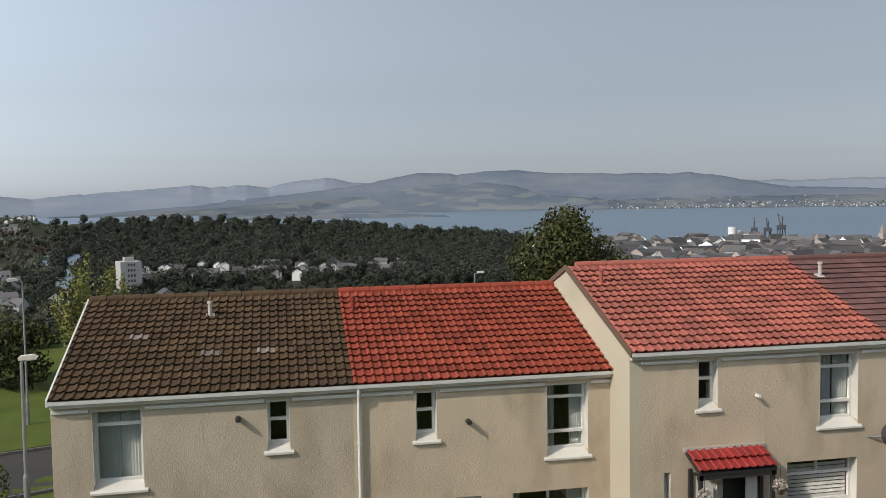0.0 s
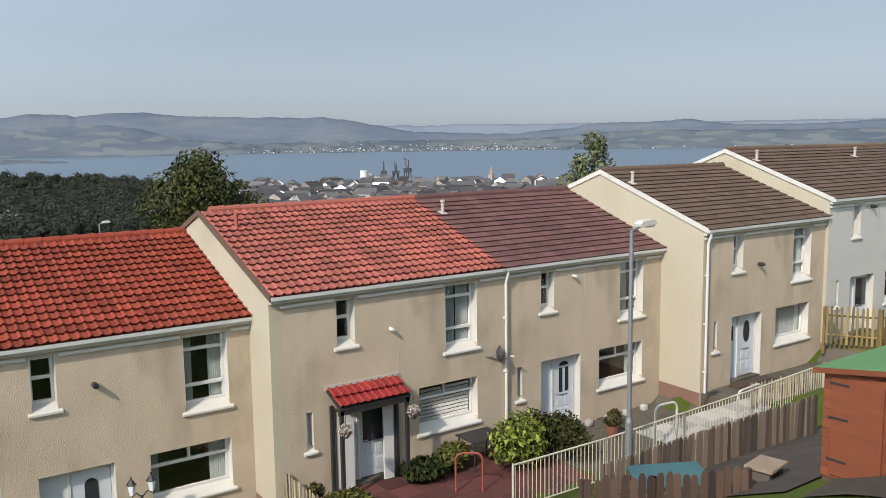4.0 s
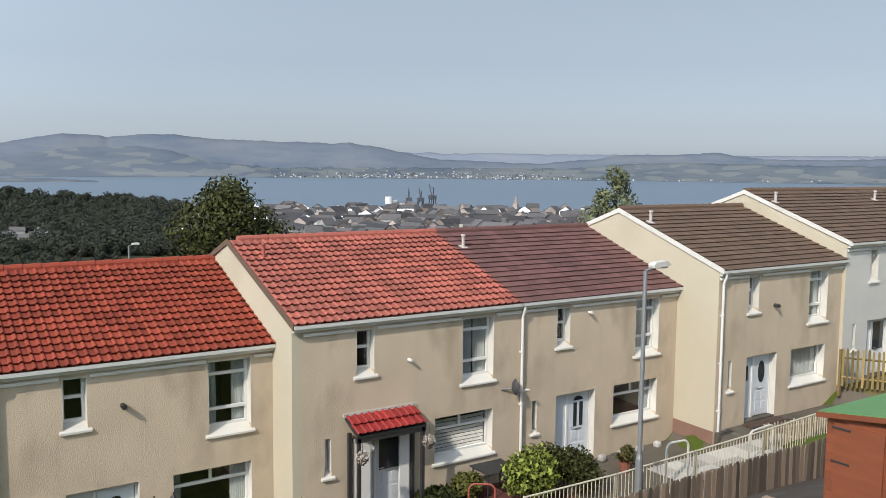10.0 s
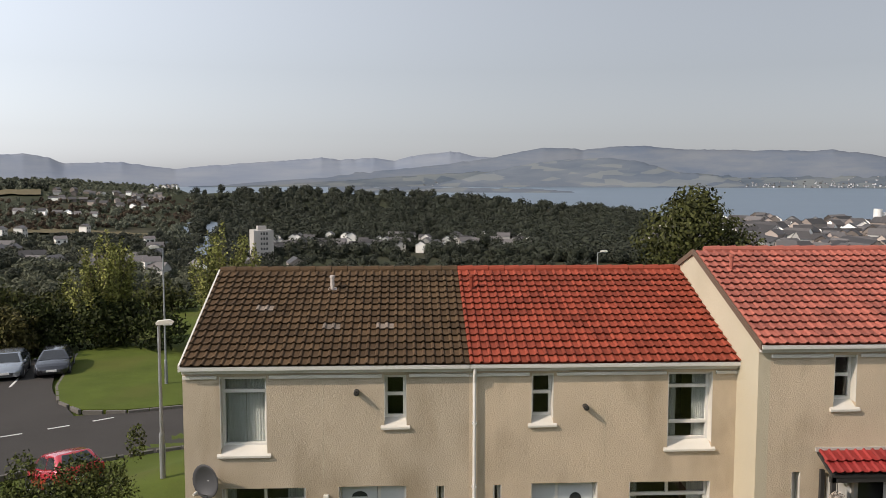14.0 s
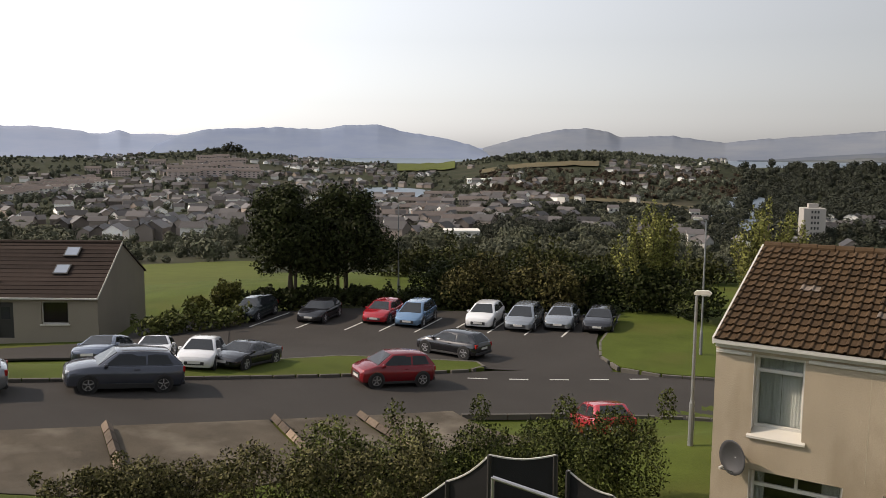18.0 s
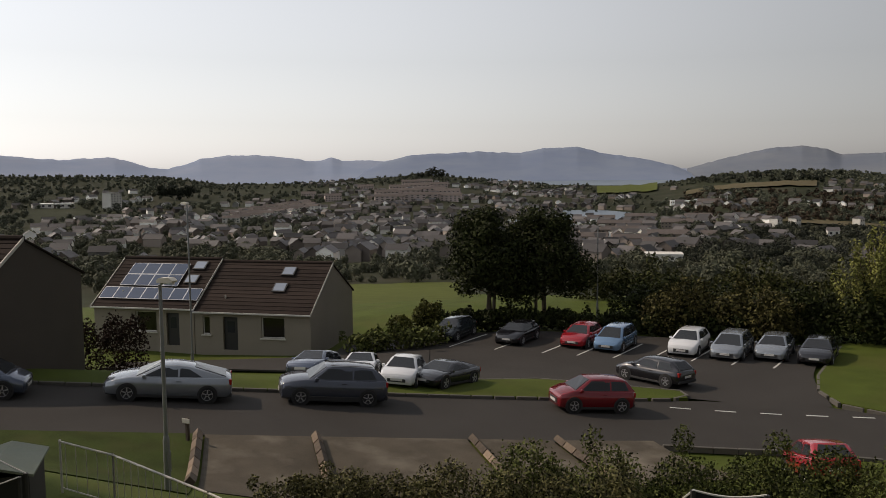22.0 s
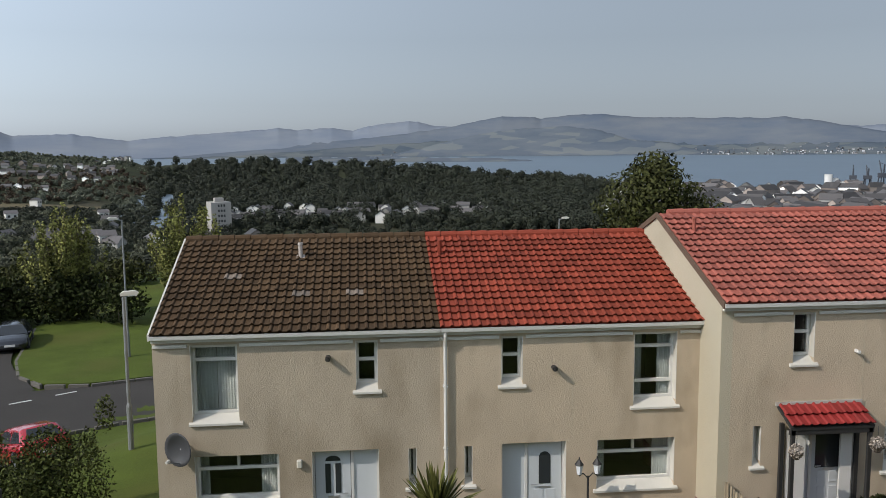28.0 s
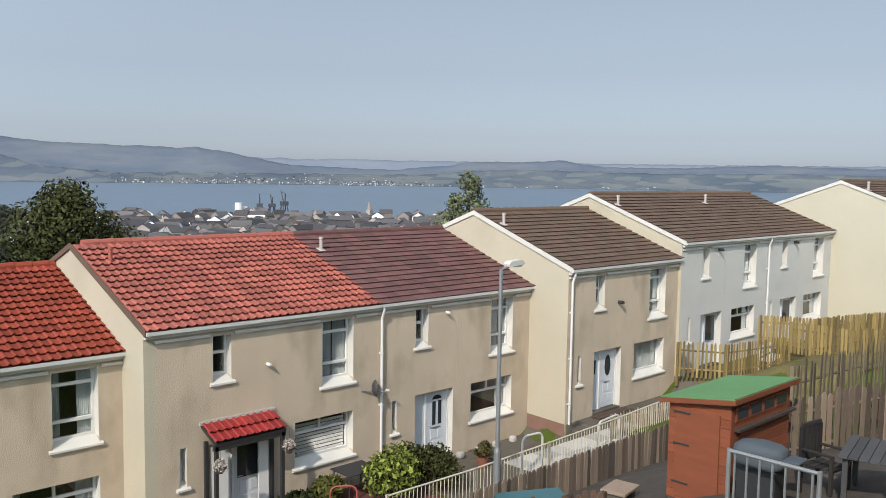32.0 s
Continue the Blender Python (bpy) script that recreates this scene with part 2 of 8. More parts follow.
WOOD_BROWN = mat("brown_fence_wood", (0.087, 0.052, 0.035), 0.9, 0.25, 1.2, 60, 0.4, obj_var=0.5, stretch=(6, 6, 0.8))
WOOD_CREAM = mat("pale_fence_wood", (0.324, 0.259, 0.173), 0.85, 0.2, 1.2, 60, 0.3, obj_var=0.3, stretch=(6, 6, 0.8))
WOOD_YELLOW = mat("new_fence_wood", (0.215, 0.152, 0.052), 0.85, 0.22, 1.2, 60, 0.3, obj_var=0.4, stretch=(6, 6, 0.8))
WOOD_ORANGE = mat("stained_hut_wood", (0.19, 0.050, 0.017), 0.7, 0.2, 1.2, 60, 0.3, obj_var=0.1, stretch=(0.8, 0.8, 6))
FELT_GREEN = mat("green_roof_felt", (0.096, 0.216, 0.080), 0.95, 0.12, 2, 90, 0.5)
PATIO_RED = mat("red_patio", (0.083, 0.026, 0.021), 0.85, 0.2, 1.5, 50, 0.3, obj_var=0.35)
SLAB_PALE = mat("pale_slab", (0.360, 0.338, 0.300), 0.9, 0.12, 1.5, 40, 0.2, obj_var=0.2)


def paint(name, colour, metal=0.3):
    return mat(name, colour, 0.27, 0.05, 2.0, 60, 0.0, metal=metal, coat=0.9, dirt=tuple(0.7 * c + 0.01 for c in colour), dirt_amount=0.4)

# ---- builders ----
def part(name, bm, material, parent, label="", smooth=False):
    """Links a bmesh as one mesh object under a thing or a part."""
    me = bpy.data.meshes.new(name)
    bmesh.ops.recalc_face_normals(bm, faces=bm.faces)
    bm.to_mesh(me)
    bm.free()
    me.materials.append(material)
    if smooth:
        me.shade_smooth()
    ob = new(name, me)
    ob.parent = parent
    if label:
        tagged(ob, label)
    return ob


def thing(name, x=0.0, y=0.0, z=0.0, turn=0.0, label="", category="", group="", kind=""):
    ob = new(name)
    ob.empty_display_size = 0.2
    ob.matrix_world = pose(x, y, z, 0, 0, turn)
    return tagged(ob, label, category, group, kind)


def raw(name, verts, faces, material, parent=None, smooth=False):
    me = bpy.data.meshes.new(name)
    me.from_pydata(verts, [], faces)
    me.materials.append(material)
    if smooth:
        me.shade_smooth()
    ob = new(name, me)
    ob.parent = parent
    return ob


def box(bm, x0, x1, y0, y1, z0, z1, bevel=0.0):
    m = Matrix.Translation(((x0 + x1) / 2, (y0 + y1) / 2, (z0 + z1) / 2)) @ Matrix.Diagonal((x1 - x0, y1 - y0, z1 - z0, 1))
    vs = bmesh.ops.create_cube(bm, size=1, matrix=m)["verts"]
    if bevel:
        es = list({e for v in vs for e in v.link_edges})
        bmesh.ops.bevel(bm, geom=es, offset=bevel, segments=1, affect="EDGES")
    return bm


def boxed(*a, bevel=0.0):
    return box(bmesh.new(), *a, bevel=bevel)


def prism(bm, outline, lo, hi, axis=1):
    """A polygon in the other two axes, drawn out along one axis from lo to hi."""
    def at(p, q):
        return (q, p[0], p[1]) if axis == 0 else (p[0], q, p[1]) if axis == 1 else (p[0], p[1], q)
    a = [bm.verts.new(at(p, lo)) for p in outline]
    b = [bm.verts.new(at(p, hi)) for p in outline]
    k = len(outline)
    bm.faces.new(a)
    bm.faces.new(b[::-1])
    for i in range(k):
        bm.faces.new((a[i], b[i], b[(i + 1) % k], a[(i + 1) % k]))
    return bm


def rod(bm, p, q, r0, r1=None, sides=8):
    p, q = Vector(p), Vector(q)
    d = q - p
    m = Matrix.Translation((p + q) / 2) @ d.to_track_quat("Z", "Y").to_matrix().to_4x4()
    bmesh.ops.create_cone(bm, cap_ends=True, segments=sides, radius1=r0, radius2=r0 if r1 is None else r1, depth=d.length, matrix=m)
    return bm


def pipe(bm, points, r, sides=8):
    """One bent tube through the points, closed at both ends."""
    pts = [Vector(p) for p in points]
    rings = []
    for i, p in enumerate(pts):
        d = (pts[min(i + 1, len(pts) - 1)] - pts[max(i - 1, 0)]).normalized()
        q = d.to_track_quat("Z", "Y")
        rings.append([bm.verts.new(p + q @ Vector((r * math.cos(2 * math.pi * k / sides), r * math.sin(2 * math.pi * k / sides), 0))) for k in range(sides)])
    for a, b in zip(rings, rings[1:]):
        # match the rings where the frame turns between them
        s = min(range(sides), key=lambda j: sum((a[k].co - b[(k + j) % sides].co).length for k in range(sides)))
        for k in range(sides):
            bm.faces.new((a[k], a[(k + 1) % sides], b[(k + 1 + s) % sides], b[(k + s) % sides]))
    bm.faces.new(rings[0][::-1])
    bm.faces.new(rings[-1])
    return bm


def ease(a, b, v):
    v = min(1.0, max(0.0, (v - a) / (b - a)))
    return v * v * (3 - 2 * v)


def along(table, v):
    xs, ys = zip(*table)
    return float(np.interp(v, xs, ys))

# ---- the lie of the land ----
EYE = (-1.6, -17.9, 8.7)
ROAD_AT, ROAD_DIR, ROAD_OUT = Vector((-27.82, 1.31)), Vector((0.4957, 0.8683)), Vector((0.8683, -0.4957))
SEA = -42.0


def on_road(s, d):
    """A plan point s metres along the road, d metres towards the near side."""
    return ROAD_AT + ROAD_DIR * s + ROAD_OUT * d


def road_z(s):
    z = -0.34 - 0.105 * min(max(s, -45.0), 60.0)
    return -2.02 + math.log1p(math.exp((z + 2.02) * 3)) / 3


def row_z(x):
    return (0.58 * ease(5.9, 6.5, x) + 0.62 * ease(18.0, 18.6, x) + 0.57 * ease(23.9, 24.6, x) + 0.65 * ease(35.6, 36.4, x)
            - 0.06 * max(0.0, -7 - x))


def near_z(x, y):
    z = row_z(x)
    start = -3 - 1.2 * ease(5.5, 6.5, x)
    if y < start:
        z += 0.81 * min(1.0, (start - y) / (start + 6))
    if y < -6:
        z += 0.40 * min(6.0, -6 - y) * (1 - 0.65 * ease(13, 21, x))
    if y < -12:
        z += 0.2 * min(6.0, -12 - y)
    if y > 8:
        z -= 0.13 * min(60, y - 8)
    return z


# skyline of the nearer land, degrees of rise by bearing to the left
SKYLINE = ((-90, -2.95), (-50, -2.95), (-24, -2.95), (-17, -2.7), (-14, -2.3), (-10, -2.15), (-5.7, -1.68), (-0.5, -1.35), (5, -1.1), (11.8, -1.05), (13.6, -1.2), (14.7, -0.75), (18.1, -0.45),
           (21.7, -0.2), (24.5, -0.15), (28, -0.35), (30.2, -0.7), (33, -1.05), (36.3, -1.05), (41, -0.9), (44, -0.55), (47.2, -0.25), (51, -0.4), (54.8, -0.72), (61, -0.72), (63.2, -0.4), (65, -0.2),
           (71.5, -0.1), (78, 0.05), (110, 0.1))


def crest(az):
    return along(((-90, 1000), (-20, 1000), (-14, 1100), (0, 1250), (14, 1500), (40, 1800), (110, 1800)), az)


def land_z(x, y):
    dx, dy = x - EYE[0], y - EYE[1]
    far, az = math.hypot(dx, dy), math.degrees(math.atan2(-dx, dy))
    rel = Vector((x, y)) - ROAD_AT
    s, d = rel.dot(ROAD_DIR), rel.dot(ROAD_OUT)
    zr = road_z(s)
    if d < 4.1:
        local = zr + (-2.1 - zr) * ease(-3.0, -13.0, d) if d < -3 else zr
        local -= 0.6 * ease(-14, -24, d) * ease(12, 2, s)
        local -= 0.10 * max(0.0, -d - 32)
    else:
        w = ease(4.6 + 3.4 * ease(11, 14, s), 14, d)
        local = zr * (1 - w) + near_z(x, y) * w
    if far < 70 or abs(az) > 115:
        return local
    top, rim = along(SKYLINE, az), crest(az)
    start = -9.5
    u = min(1.0, math.log(max(far, 90) / 90) / math.log(rim / 90))
    rise = start + (top - start) * u ** (1.6 - 0.4 * ease(13, 30, az))
    z = EYE[2] + far * math.tan(radians(rise))
    z += 3.0 * noise.noise(Vector((x * 0.004, y * 0.004, 0))) * ease(200, 500, far) * (1 - u) * 2
    if far > rim:
        z += (SEA - 2 - z) * ease(rim, rim * 1.25, far)
    z = max(z, SEA - 2)
    w = ease(70, 110, far)
    return local * (1 - w) + z * w


def paved_area(x, y):
    rel = Vector((x, y)) - ROAD_AT
    s, d = rel.dot(ROAD_DIR), rel.dot(ROAD_OUT)
    return -40 < s < 45 and -24 < d < (6.5 if s > 7 else 4.4)


def lie(x, y):
    """The top of what is laid on the ground, road or grass."""
    return land_z(x, y)


def sheet_land():
    radii = [0.0]
    r = 1.5
    while r < 4900:
        radii.append(r)
        r *= 1.035 if r > 12 else 1.12
    turns = [radians(a) for a in list(np.arange(-100, 115, 0.8)) + list(np.arange(115, 260, 6.0))]
    verts, faces = [], []
    for r in radii:
        for a in turns:
            x, y = EYE[0] - r * math.sin(a), EYE[1] + r * math.cos(a)
            z = land_z(x, y)
            if paved_area(x, y):
                z -= 0.13
            verts.append((x, y, z))
    k = len(turns)
    for i in range(len(radii) - 1):
        for j in range(k):
            a, b = i * k + j, i * k + (j + 1) % k
            faces.append((a, b, b + k, a + k))
    ob = raw("ground", verts, faces, GRASS, smooth=True)
    ob.data.materials.append(SCRUB)
    mid = k * next(i for i, r in enumerate(radii) if r > 150)
    for p in ob.data.polygons:
        if p.index >= mid:
            p.material_index = 1
    tagged(ob, "sloping ground of grass, gardens and wooded town land", "ground", kind="structure")


SCRUB = mat("far_land", (0.030, 0.034, 0.017), 0.95, 0.4, 0.010, 0.08, 0.0, dirt=(0.060, 0.054, 0.036), dirt_amount=0.9, dirt_scale=0.015, spec=0.08)
sheet_land()


def strip(name, a, b, material, lift, cross=8, parent=None, label="", category="", kind="structure", steps=40, thick=0.0):
    """A surface between two polylines in plan, lying on the land; thick: with a skirt down to the land."""
    def resample(line):
        line = [Vector(p) for p in line]
        acc = [0.0]
        for p, q in zip(line, line[1:]):
            acc.append(acc[-1] + (q - p).length)
        return [Vector((np.interp(t, acc, [p.x for p in line]), np.interp(t, acc, [p.y for p in line]))) for t in np.linspace(0, acc[-1], steps)]
    pa, pb = resample(a), resample(b)
    verts, faces = [], []
    for p, q in zip(pa, pb):
        for j in range(cross + 1):
            v = p.lerp(q, j / cross)
            verts.append((v.x, v.y, lie(v.x, v.y) + lift))
    k = cross + 1
    for i in range(steps - 1):
        for j in range(cross):
            u = i * k + j
            faces.append((u, u + 1, u + 1 + k, u + k))
    if thick:
        rim = [i * k for i in range(steps)] + [(steps - 1) * k + j for j in range(1, k)] + [i * k + cross for i in range(steps - 2, -1, -1)] + list(range(cross - 1, 0, -1))
        n0 = len(verts)
        for i in rim:
            verts.append((verts[i][0], verts[i][1], verts[i][2] - thick))
        m = len(rim)
        for i in range(m):
            faces.append((rim[i], rim[(i + 1) % m], n0 + (i + 1) % m, n0 + i))
    ob = raw(name, verts, faces, material, parent, smooth=not thick)
    return tagged(ob, label, category, kind=kind) if label else ob


def rp(s, d):
    v = on_road(s, d)
    return v.x, v.y


BEND_FAR = [rp(-38, -1.9), rp(0, -1.7), rp(8, -1.5), rp(16.5, -1.3), (-17.23, 19.75), (-13.94, 20.4), (-8.67, 22.39), (6, 27)]
BEND_NEAR = [rp(-38, 4.3), rp(0, 4.3), rp(8, 4.5), (-18.04, 8.33), (-14.8, 11.99), (-11.04, 14.45), (-4.58, 16.96), (8, 21)]
strip("road", BEND_FAR, BEND_NEAR, ASPHALT, 0.0, label="dark grey asphalt residential road", category="road", steps=90)
strip("car_park", [rp(-2, -4.0), rp(7, -3.8), (-27.11, 12.58), (-21.57, 16.17), (-18.79, 17.82), (-16.23, 20.06)],
      [(-46.57, 16.26), (-42.13, 19.83), (-37.23, 25.72), (-29.79, 29.54), (-21.85, 33.17), (-19.32, 25.11)], ASPHALT, 0.004, cross=24,
      label="dark grey asphalt car park with marked bays", category="car park", steps=40)
strip("grass_verge", [rp(-36, -2.0), rp(6, -1.6), rp(12, -1.6), rp(16.2, -1.5)], [rp(-36, -5.5), rp(3, -4.2), (-27.52, 13.17), (-21.98, 16.97)],
      GRASS, 0.11, label="mown grass verge between road and car park", category="verge", steps=60, thick=0.2)
strip("grass_bank", [(-21.27, 34.18), (-19.12, 25.22), (-17.87, 22.34), (-16.04, 20.67), (-13.94, 20.6), (-8.67, 22.69), (4, 26.8)],
      [(-19.92, 37.7), (-15.84, 32.77), (-12.81, 30.82), (-9.79, 29.87), (-6.79, 29.42), (0, 31), (6, 34)], GRASS, 0.12, label="mown grass bank at the car park exit", category="verge", thick=0.25)


strip("access_path", [(-48.6, 0.6), (-44.6, 3.6), (-41.2, 6.2), (-36.2, 10.2), (-34.6, 12.6)], [(-50.2, 2.4), (-46.2, 6.2), (-42.6, 10.2), (-40.2, 13.6), (-38.4, 16.2)], ASPHALT, 0.05,
      label="grey asphalt path before the bungalows", category="path", steps=40, cross=10, thick=0.1)


def kerb_line(points, name="kerb"):
    top = thing(name, label="grey concrete kerb along the road edge", category="kerb", kind="structure")
    stones = []
    pts = [Vector(p) for p in points]
    left = 0.0
    me = bpy.data.meshes.new("kerb_stone")
    bm = boxed(-0.45, 0.45, -0.07, 0.07, -0.1, 0.125, bevel=0.012)
    bm.to_mesh(me)
    bm.free()
    me.materials.append(KERB)
    for p, q in zip(pts, pts[1:]):
        length = (q - p).length
        n = max(1, int(length / 0.92))
        for i in range(n):
            c = p.lerp(q, (i + 0.5) / n)
            a, b = p.lerp(q, i / n), p.lerp(q, (i + 1) / n)
            za, zb = lie(a.x, a.y), lie(b.x, b.y)
            ob = new("kerb_stone", me)
            ob.parent = top
            d = Vector((b.x - a.x, b.y - a.y, zb - za))
            ob.matrix_world = Matrix.Translation((c.x, c.y, (za + zb) / 2)) @ d.to_track_quat("X", "Z").to_matrix().to_4x4()
    return top


kerb_line([rp(-36, -1.85), rp(6, -1.5), rp(12, -1.5), rp(15.4, -1.4), rp(16.4, -1.9), rp(16.5, -2.6)])
kerb_line([(-21.16, 33.68), (-19.02, 25.22), (-17.77, 22.24), (-16.04, 20.47), (-13.94, 20.4), (-8.67, 22.39)])


def painted(name, p, q, width=0.1):
    p, q = Vector(p), Vector(q)
    side = Vector((-(q - p).y, (q - p).x)).normalized() * width / 2
    vs, fs = [], []
    for i in range(9):
        c = p.lerp(q, i / 8)
        for w in (c - side, c + side):
            vs.append((w.x, w.y, lie(w.x, w.y) + 0.014))
        if i:
            fs.append((2 * i - 2, 2 * i - 1, 2 * i + 1, 2 * i))
    ob = raw(name, vs, fs, LINE)
    return tagged(ob, "worn white painted line on asphalt", "road marking", kind="structure")


BAY = Vector((-0.216, 0.976))
BAY_LINES = [(-38.35, 17.8), (-35.72, 19.04), (-33.04, 20.28), (-31.15, 21.12), (-29.27, 22.05), (-27.58, 23.17), (-25.6, 24.21), (-23.51, 24.84), (-21.52, 25.58)]
for x, y in BAY_LINES:
    painted("bay_line", (x, y), (x + BAY.x * 4.6, y + BAY.y * 4.6), 0.12)
for i in range(5):
    a = Vector((-20.83, 14.19)).lerp(Vector((-15.02, 19.08)), i / 4)
    painted("give_way_line", a, a + Vector((0.78, 0.62)) * 0.9, 0.14)

# ---- sea and far shore ----
SEA_MAT = mat("sea", (0.115, 0.155, 0.195), 0.45, 0.06, 0.002, 0.02, 0.0, stretch=(1, 1, 1), spec=0.3)
water = raw("water", [(-4950, -1500, SEA), (4950, -1500, SEA), (4950, 4950, SEA), (-4950, 4950, SEA)], [(0, 1, 2, 3)], SEA_MAT)
tagged(water, "calm blue-grey water of a wide firth", "water", kind="structure")


def hills_material(name, low, high, glow, fields=0.0):
    """Land with haze painted in: moor and wood in broad patches; glow: emission standing for haze; fields: how far
    pale pastures stand out.
    """
    m = bpy.data.materials.new(name)
    m.use_nodes = True
    n, link = m.node_tree.nodes, m.node_tree.links.new
    b = n["Principled BSDF"]
    co, tex, cells = n.new("ShaderNodeTexCoord"), n.new("ShaderNodeTexNoise"), n.new("ShaderNodeTexVoronoi")
    tex.inputs["Scale"].default_value, tex.inputs["Detail"].default_value, tex.inputs["Roughness"].default_value = 0.006, 8, 0.62
    cells.inputs["Scale"].default_value = 0.022
    lay = n.new("ShaderNodeMapping")
    lay.inputs["Scale"].default_value = (0.5, 0.5, 2.6)
    link(co.outputs["Object"], lay.inputs[0])
    link(lay.outputs[0], tex.inputs["Vector"])
    link(lay.outputs[0], cells.inputs["Vector"])
    mix = n.new("ShaderNodeMix")
    mix.data_type = "RGBA"
    cut = n.new("ShaderNodeMapRange")
    cut.inputs["From Min"].default_value, cut.inputs["From Max"].default_value = 0.36, 0.64
    link(tex.outputs["Fac"], cut.inputs["Value"])
    link(cut.outputs[0], mix.inputs["Factor"])
    mix.inputs["A"].default_value, mix.inputs["B"].default_value = (*low, 1), (*high, 1)
    tone = n.new("ShaderNodeSeparateColor")
    link(cells.outputs["Color"], tone.inputs[0])
    pale = n.new("ShaderNodeMapRange")
    pale.inputs["From Min"].default_value, pale.inputs["From Max"].default_value, pale.inputs["To Max"].default_value = 0.62, 0.72, fields
    link(tone.outputs[0], pale.inputs["Value"])
    grazed = n.new("ShaderNodeMix")
    grazed.data_type = "RGBA"
    link(pale.outputs[0], grazed.inputs["Factor"])
    link(mix.outputs["Result"], grazed.inputs["A"])
    grazed.inputs["B"].default_value = (0.20, 0.205, 0.175, 1)
    link(grazed.outputs["Result"], b.inputs["Base Color"])
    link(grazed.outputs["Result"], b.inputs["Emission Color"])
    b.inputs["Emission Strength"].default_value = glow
    b.inputs["Roughness"].default_value, b.inputs["Specular IOR Level"].default_value = 1.0, 0.0
    return m


# Blue-grey haze is painted into these hill colours and their emission.
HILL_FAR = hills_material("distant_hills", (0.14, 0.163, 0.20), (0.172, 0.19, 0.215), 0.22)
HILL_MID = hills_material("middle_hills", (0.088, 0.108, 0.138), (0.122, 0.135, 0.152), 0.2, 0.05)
# Sunward copies, brighter: sunlit haze put into colour and emission.
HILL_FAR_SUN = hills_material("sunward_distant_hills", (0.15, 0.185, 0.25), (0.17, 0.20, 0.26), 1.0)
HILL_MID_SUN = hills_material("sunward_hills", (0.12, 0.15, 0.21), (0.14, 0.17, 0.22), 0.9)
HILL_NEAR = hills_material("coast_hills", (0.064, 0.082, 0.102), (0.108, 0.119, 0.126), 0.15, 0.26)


def range_of_hills(name, table, foot, ridge, material, rough, label, seed, base_rise=-0.72):
    """Hills by bearing and rise, from a foot to a ridge; rough: metres of relief."""
    lo, hi = table[0][0], table[-1][0]
    azs, rows = np.arange(lo, hi, 0.12), 9
    vs, fs = [], []
    for az in azs:
        top = along(table, az)
        wave = 0.07 * noise.noise(Vector((az * 0.9, seed, 0))) + 0.045 * noise.noise(Vector((az * 2.1, seed, 2))) + 0.025 * noise.noise(Vector((az * 4, seed, 5)))
        for j in range(rows + 2):
            u = min(1.0, j / rows)
            r = foot + (ridge - foot) * u + (120 if j > rows else 0)
            z_top = EYE[2] + ridge * math.tan(radians(top + wave * u ** 5))
            base = EYE[2] + foot * math.tan(radians(base_rise))
            z = base + (z_top - base) * u ** 1.15 - (60 if j > rows else 0)
            a = radians(az)
            x, y = EYE[0] - r * math.sin(a), EYE[1] + r * math.cos(a)
            if 0 < u < 1:
                z += rough * noise.fractal(Vector((x * 0.003, y * 0.003, seed)), 1.0, 2.0, 4) * (1 - u) * 2 * u
            vs.append((x, y, z))
    k = rows + 2
    for i in range(len(azs) - 1):
        for j in range(k - 1):
            a = i * k + j
            fs.append((a, a + 1, a + 1 + k, a + k))
    return tagged(raw(name, vs, fs, material, smooth=True), label, "hills", kind="structure")


FAR_RISE = ((-90, 0.9), (-40, 1.0), (-37.8, 1.05), (-34, 0.98), (-31, 1.05), (-28, 0.9), (-12, 1.2), (-6.4, 1.2), (-5, 1.35), (-3.2, 1.68), (-1.6, 1.45), (-0.6, 1.35), (0.5, 1.02), (1.9, 1.25),
            (4.1, 1.08), (5.4, 1.23), (7.4, 1.06), (10.6, 0.82), (12.8, 0.68), (14.7, 0.44), (18, 0.88), (21.3, 0.79), (22.0, 1.1), (23.5, 1.38), (25.6, 1.2), (27.2, 0.85), (28.4, 0.58), (30.4, 0.0))
SUNWARD_RISE = ((30.2, 0.0), (34, 0.2), (41, 1.1), (44, 0.95), (50.5, 0.72), (53.2, 0.77), (53.8, 0.97), (55, 0.68), (56.5, 0.95), (58.5, 1.16), (60.5, 1.12), (62.3, 0.95), (63.3, 0.55), (64.3, 0.28), (65.4, 0.38),
                (67.5, 1.05), (70, 0.92), (72, 0.97), (73.6, 1.15), (79, 1.25), (110, 1.2))
MID_RISE = ((-90, 0.8), (-70.1, 0.81), (-66.4, 0.88), (-64.2, 0.97), (-60.5, 0.79), (-58, 0.72), (-54.4, 0.74), (-51.3, 1.16), (-48.5, 0.98), (-45.8, 1.02), (-43.9, 0.72), (-40, 0.35), (-33, 0.6), (-31.2, 1.0), (-28.6, 1.48), (-27.6, 1.58), (-23, 1.64), (-18.8, 1.74),
            (-16, 1.97), (-14.8, 2.0), (-12.1, 1.74), (-11.1, 1.88), (-9.5, 1.9), (-7.3, 1.5), (-6, 1.22), (-3, 0.8), (2, 0.3), (8, 0.0), (14, -0.5))
MID_SUNWARD = ((29.6, -0.5), (30.6, -0.05), (31.3, 0.27), (33.6, 0.78), (35.5, 1.02), (37.4, 1.53), (39.7, 1.44), (41.2, 1.17), (44, 1.26), (46.4, 1.2), (48.7, 1.05), (50.5, 0.6), (53, -0.5))
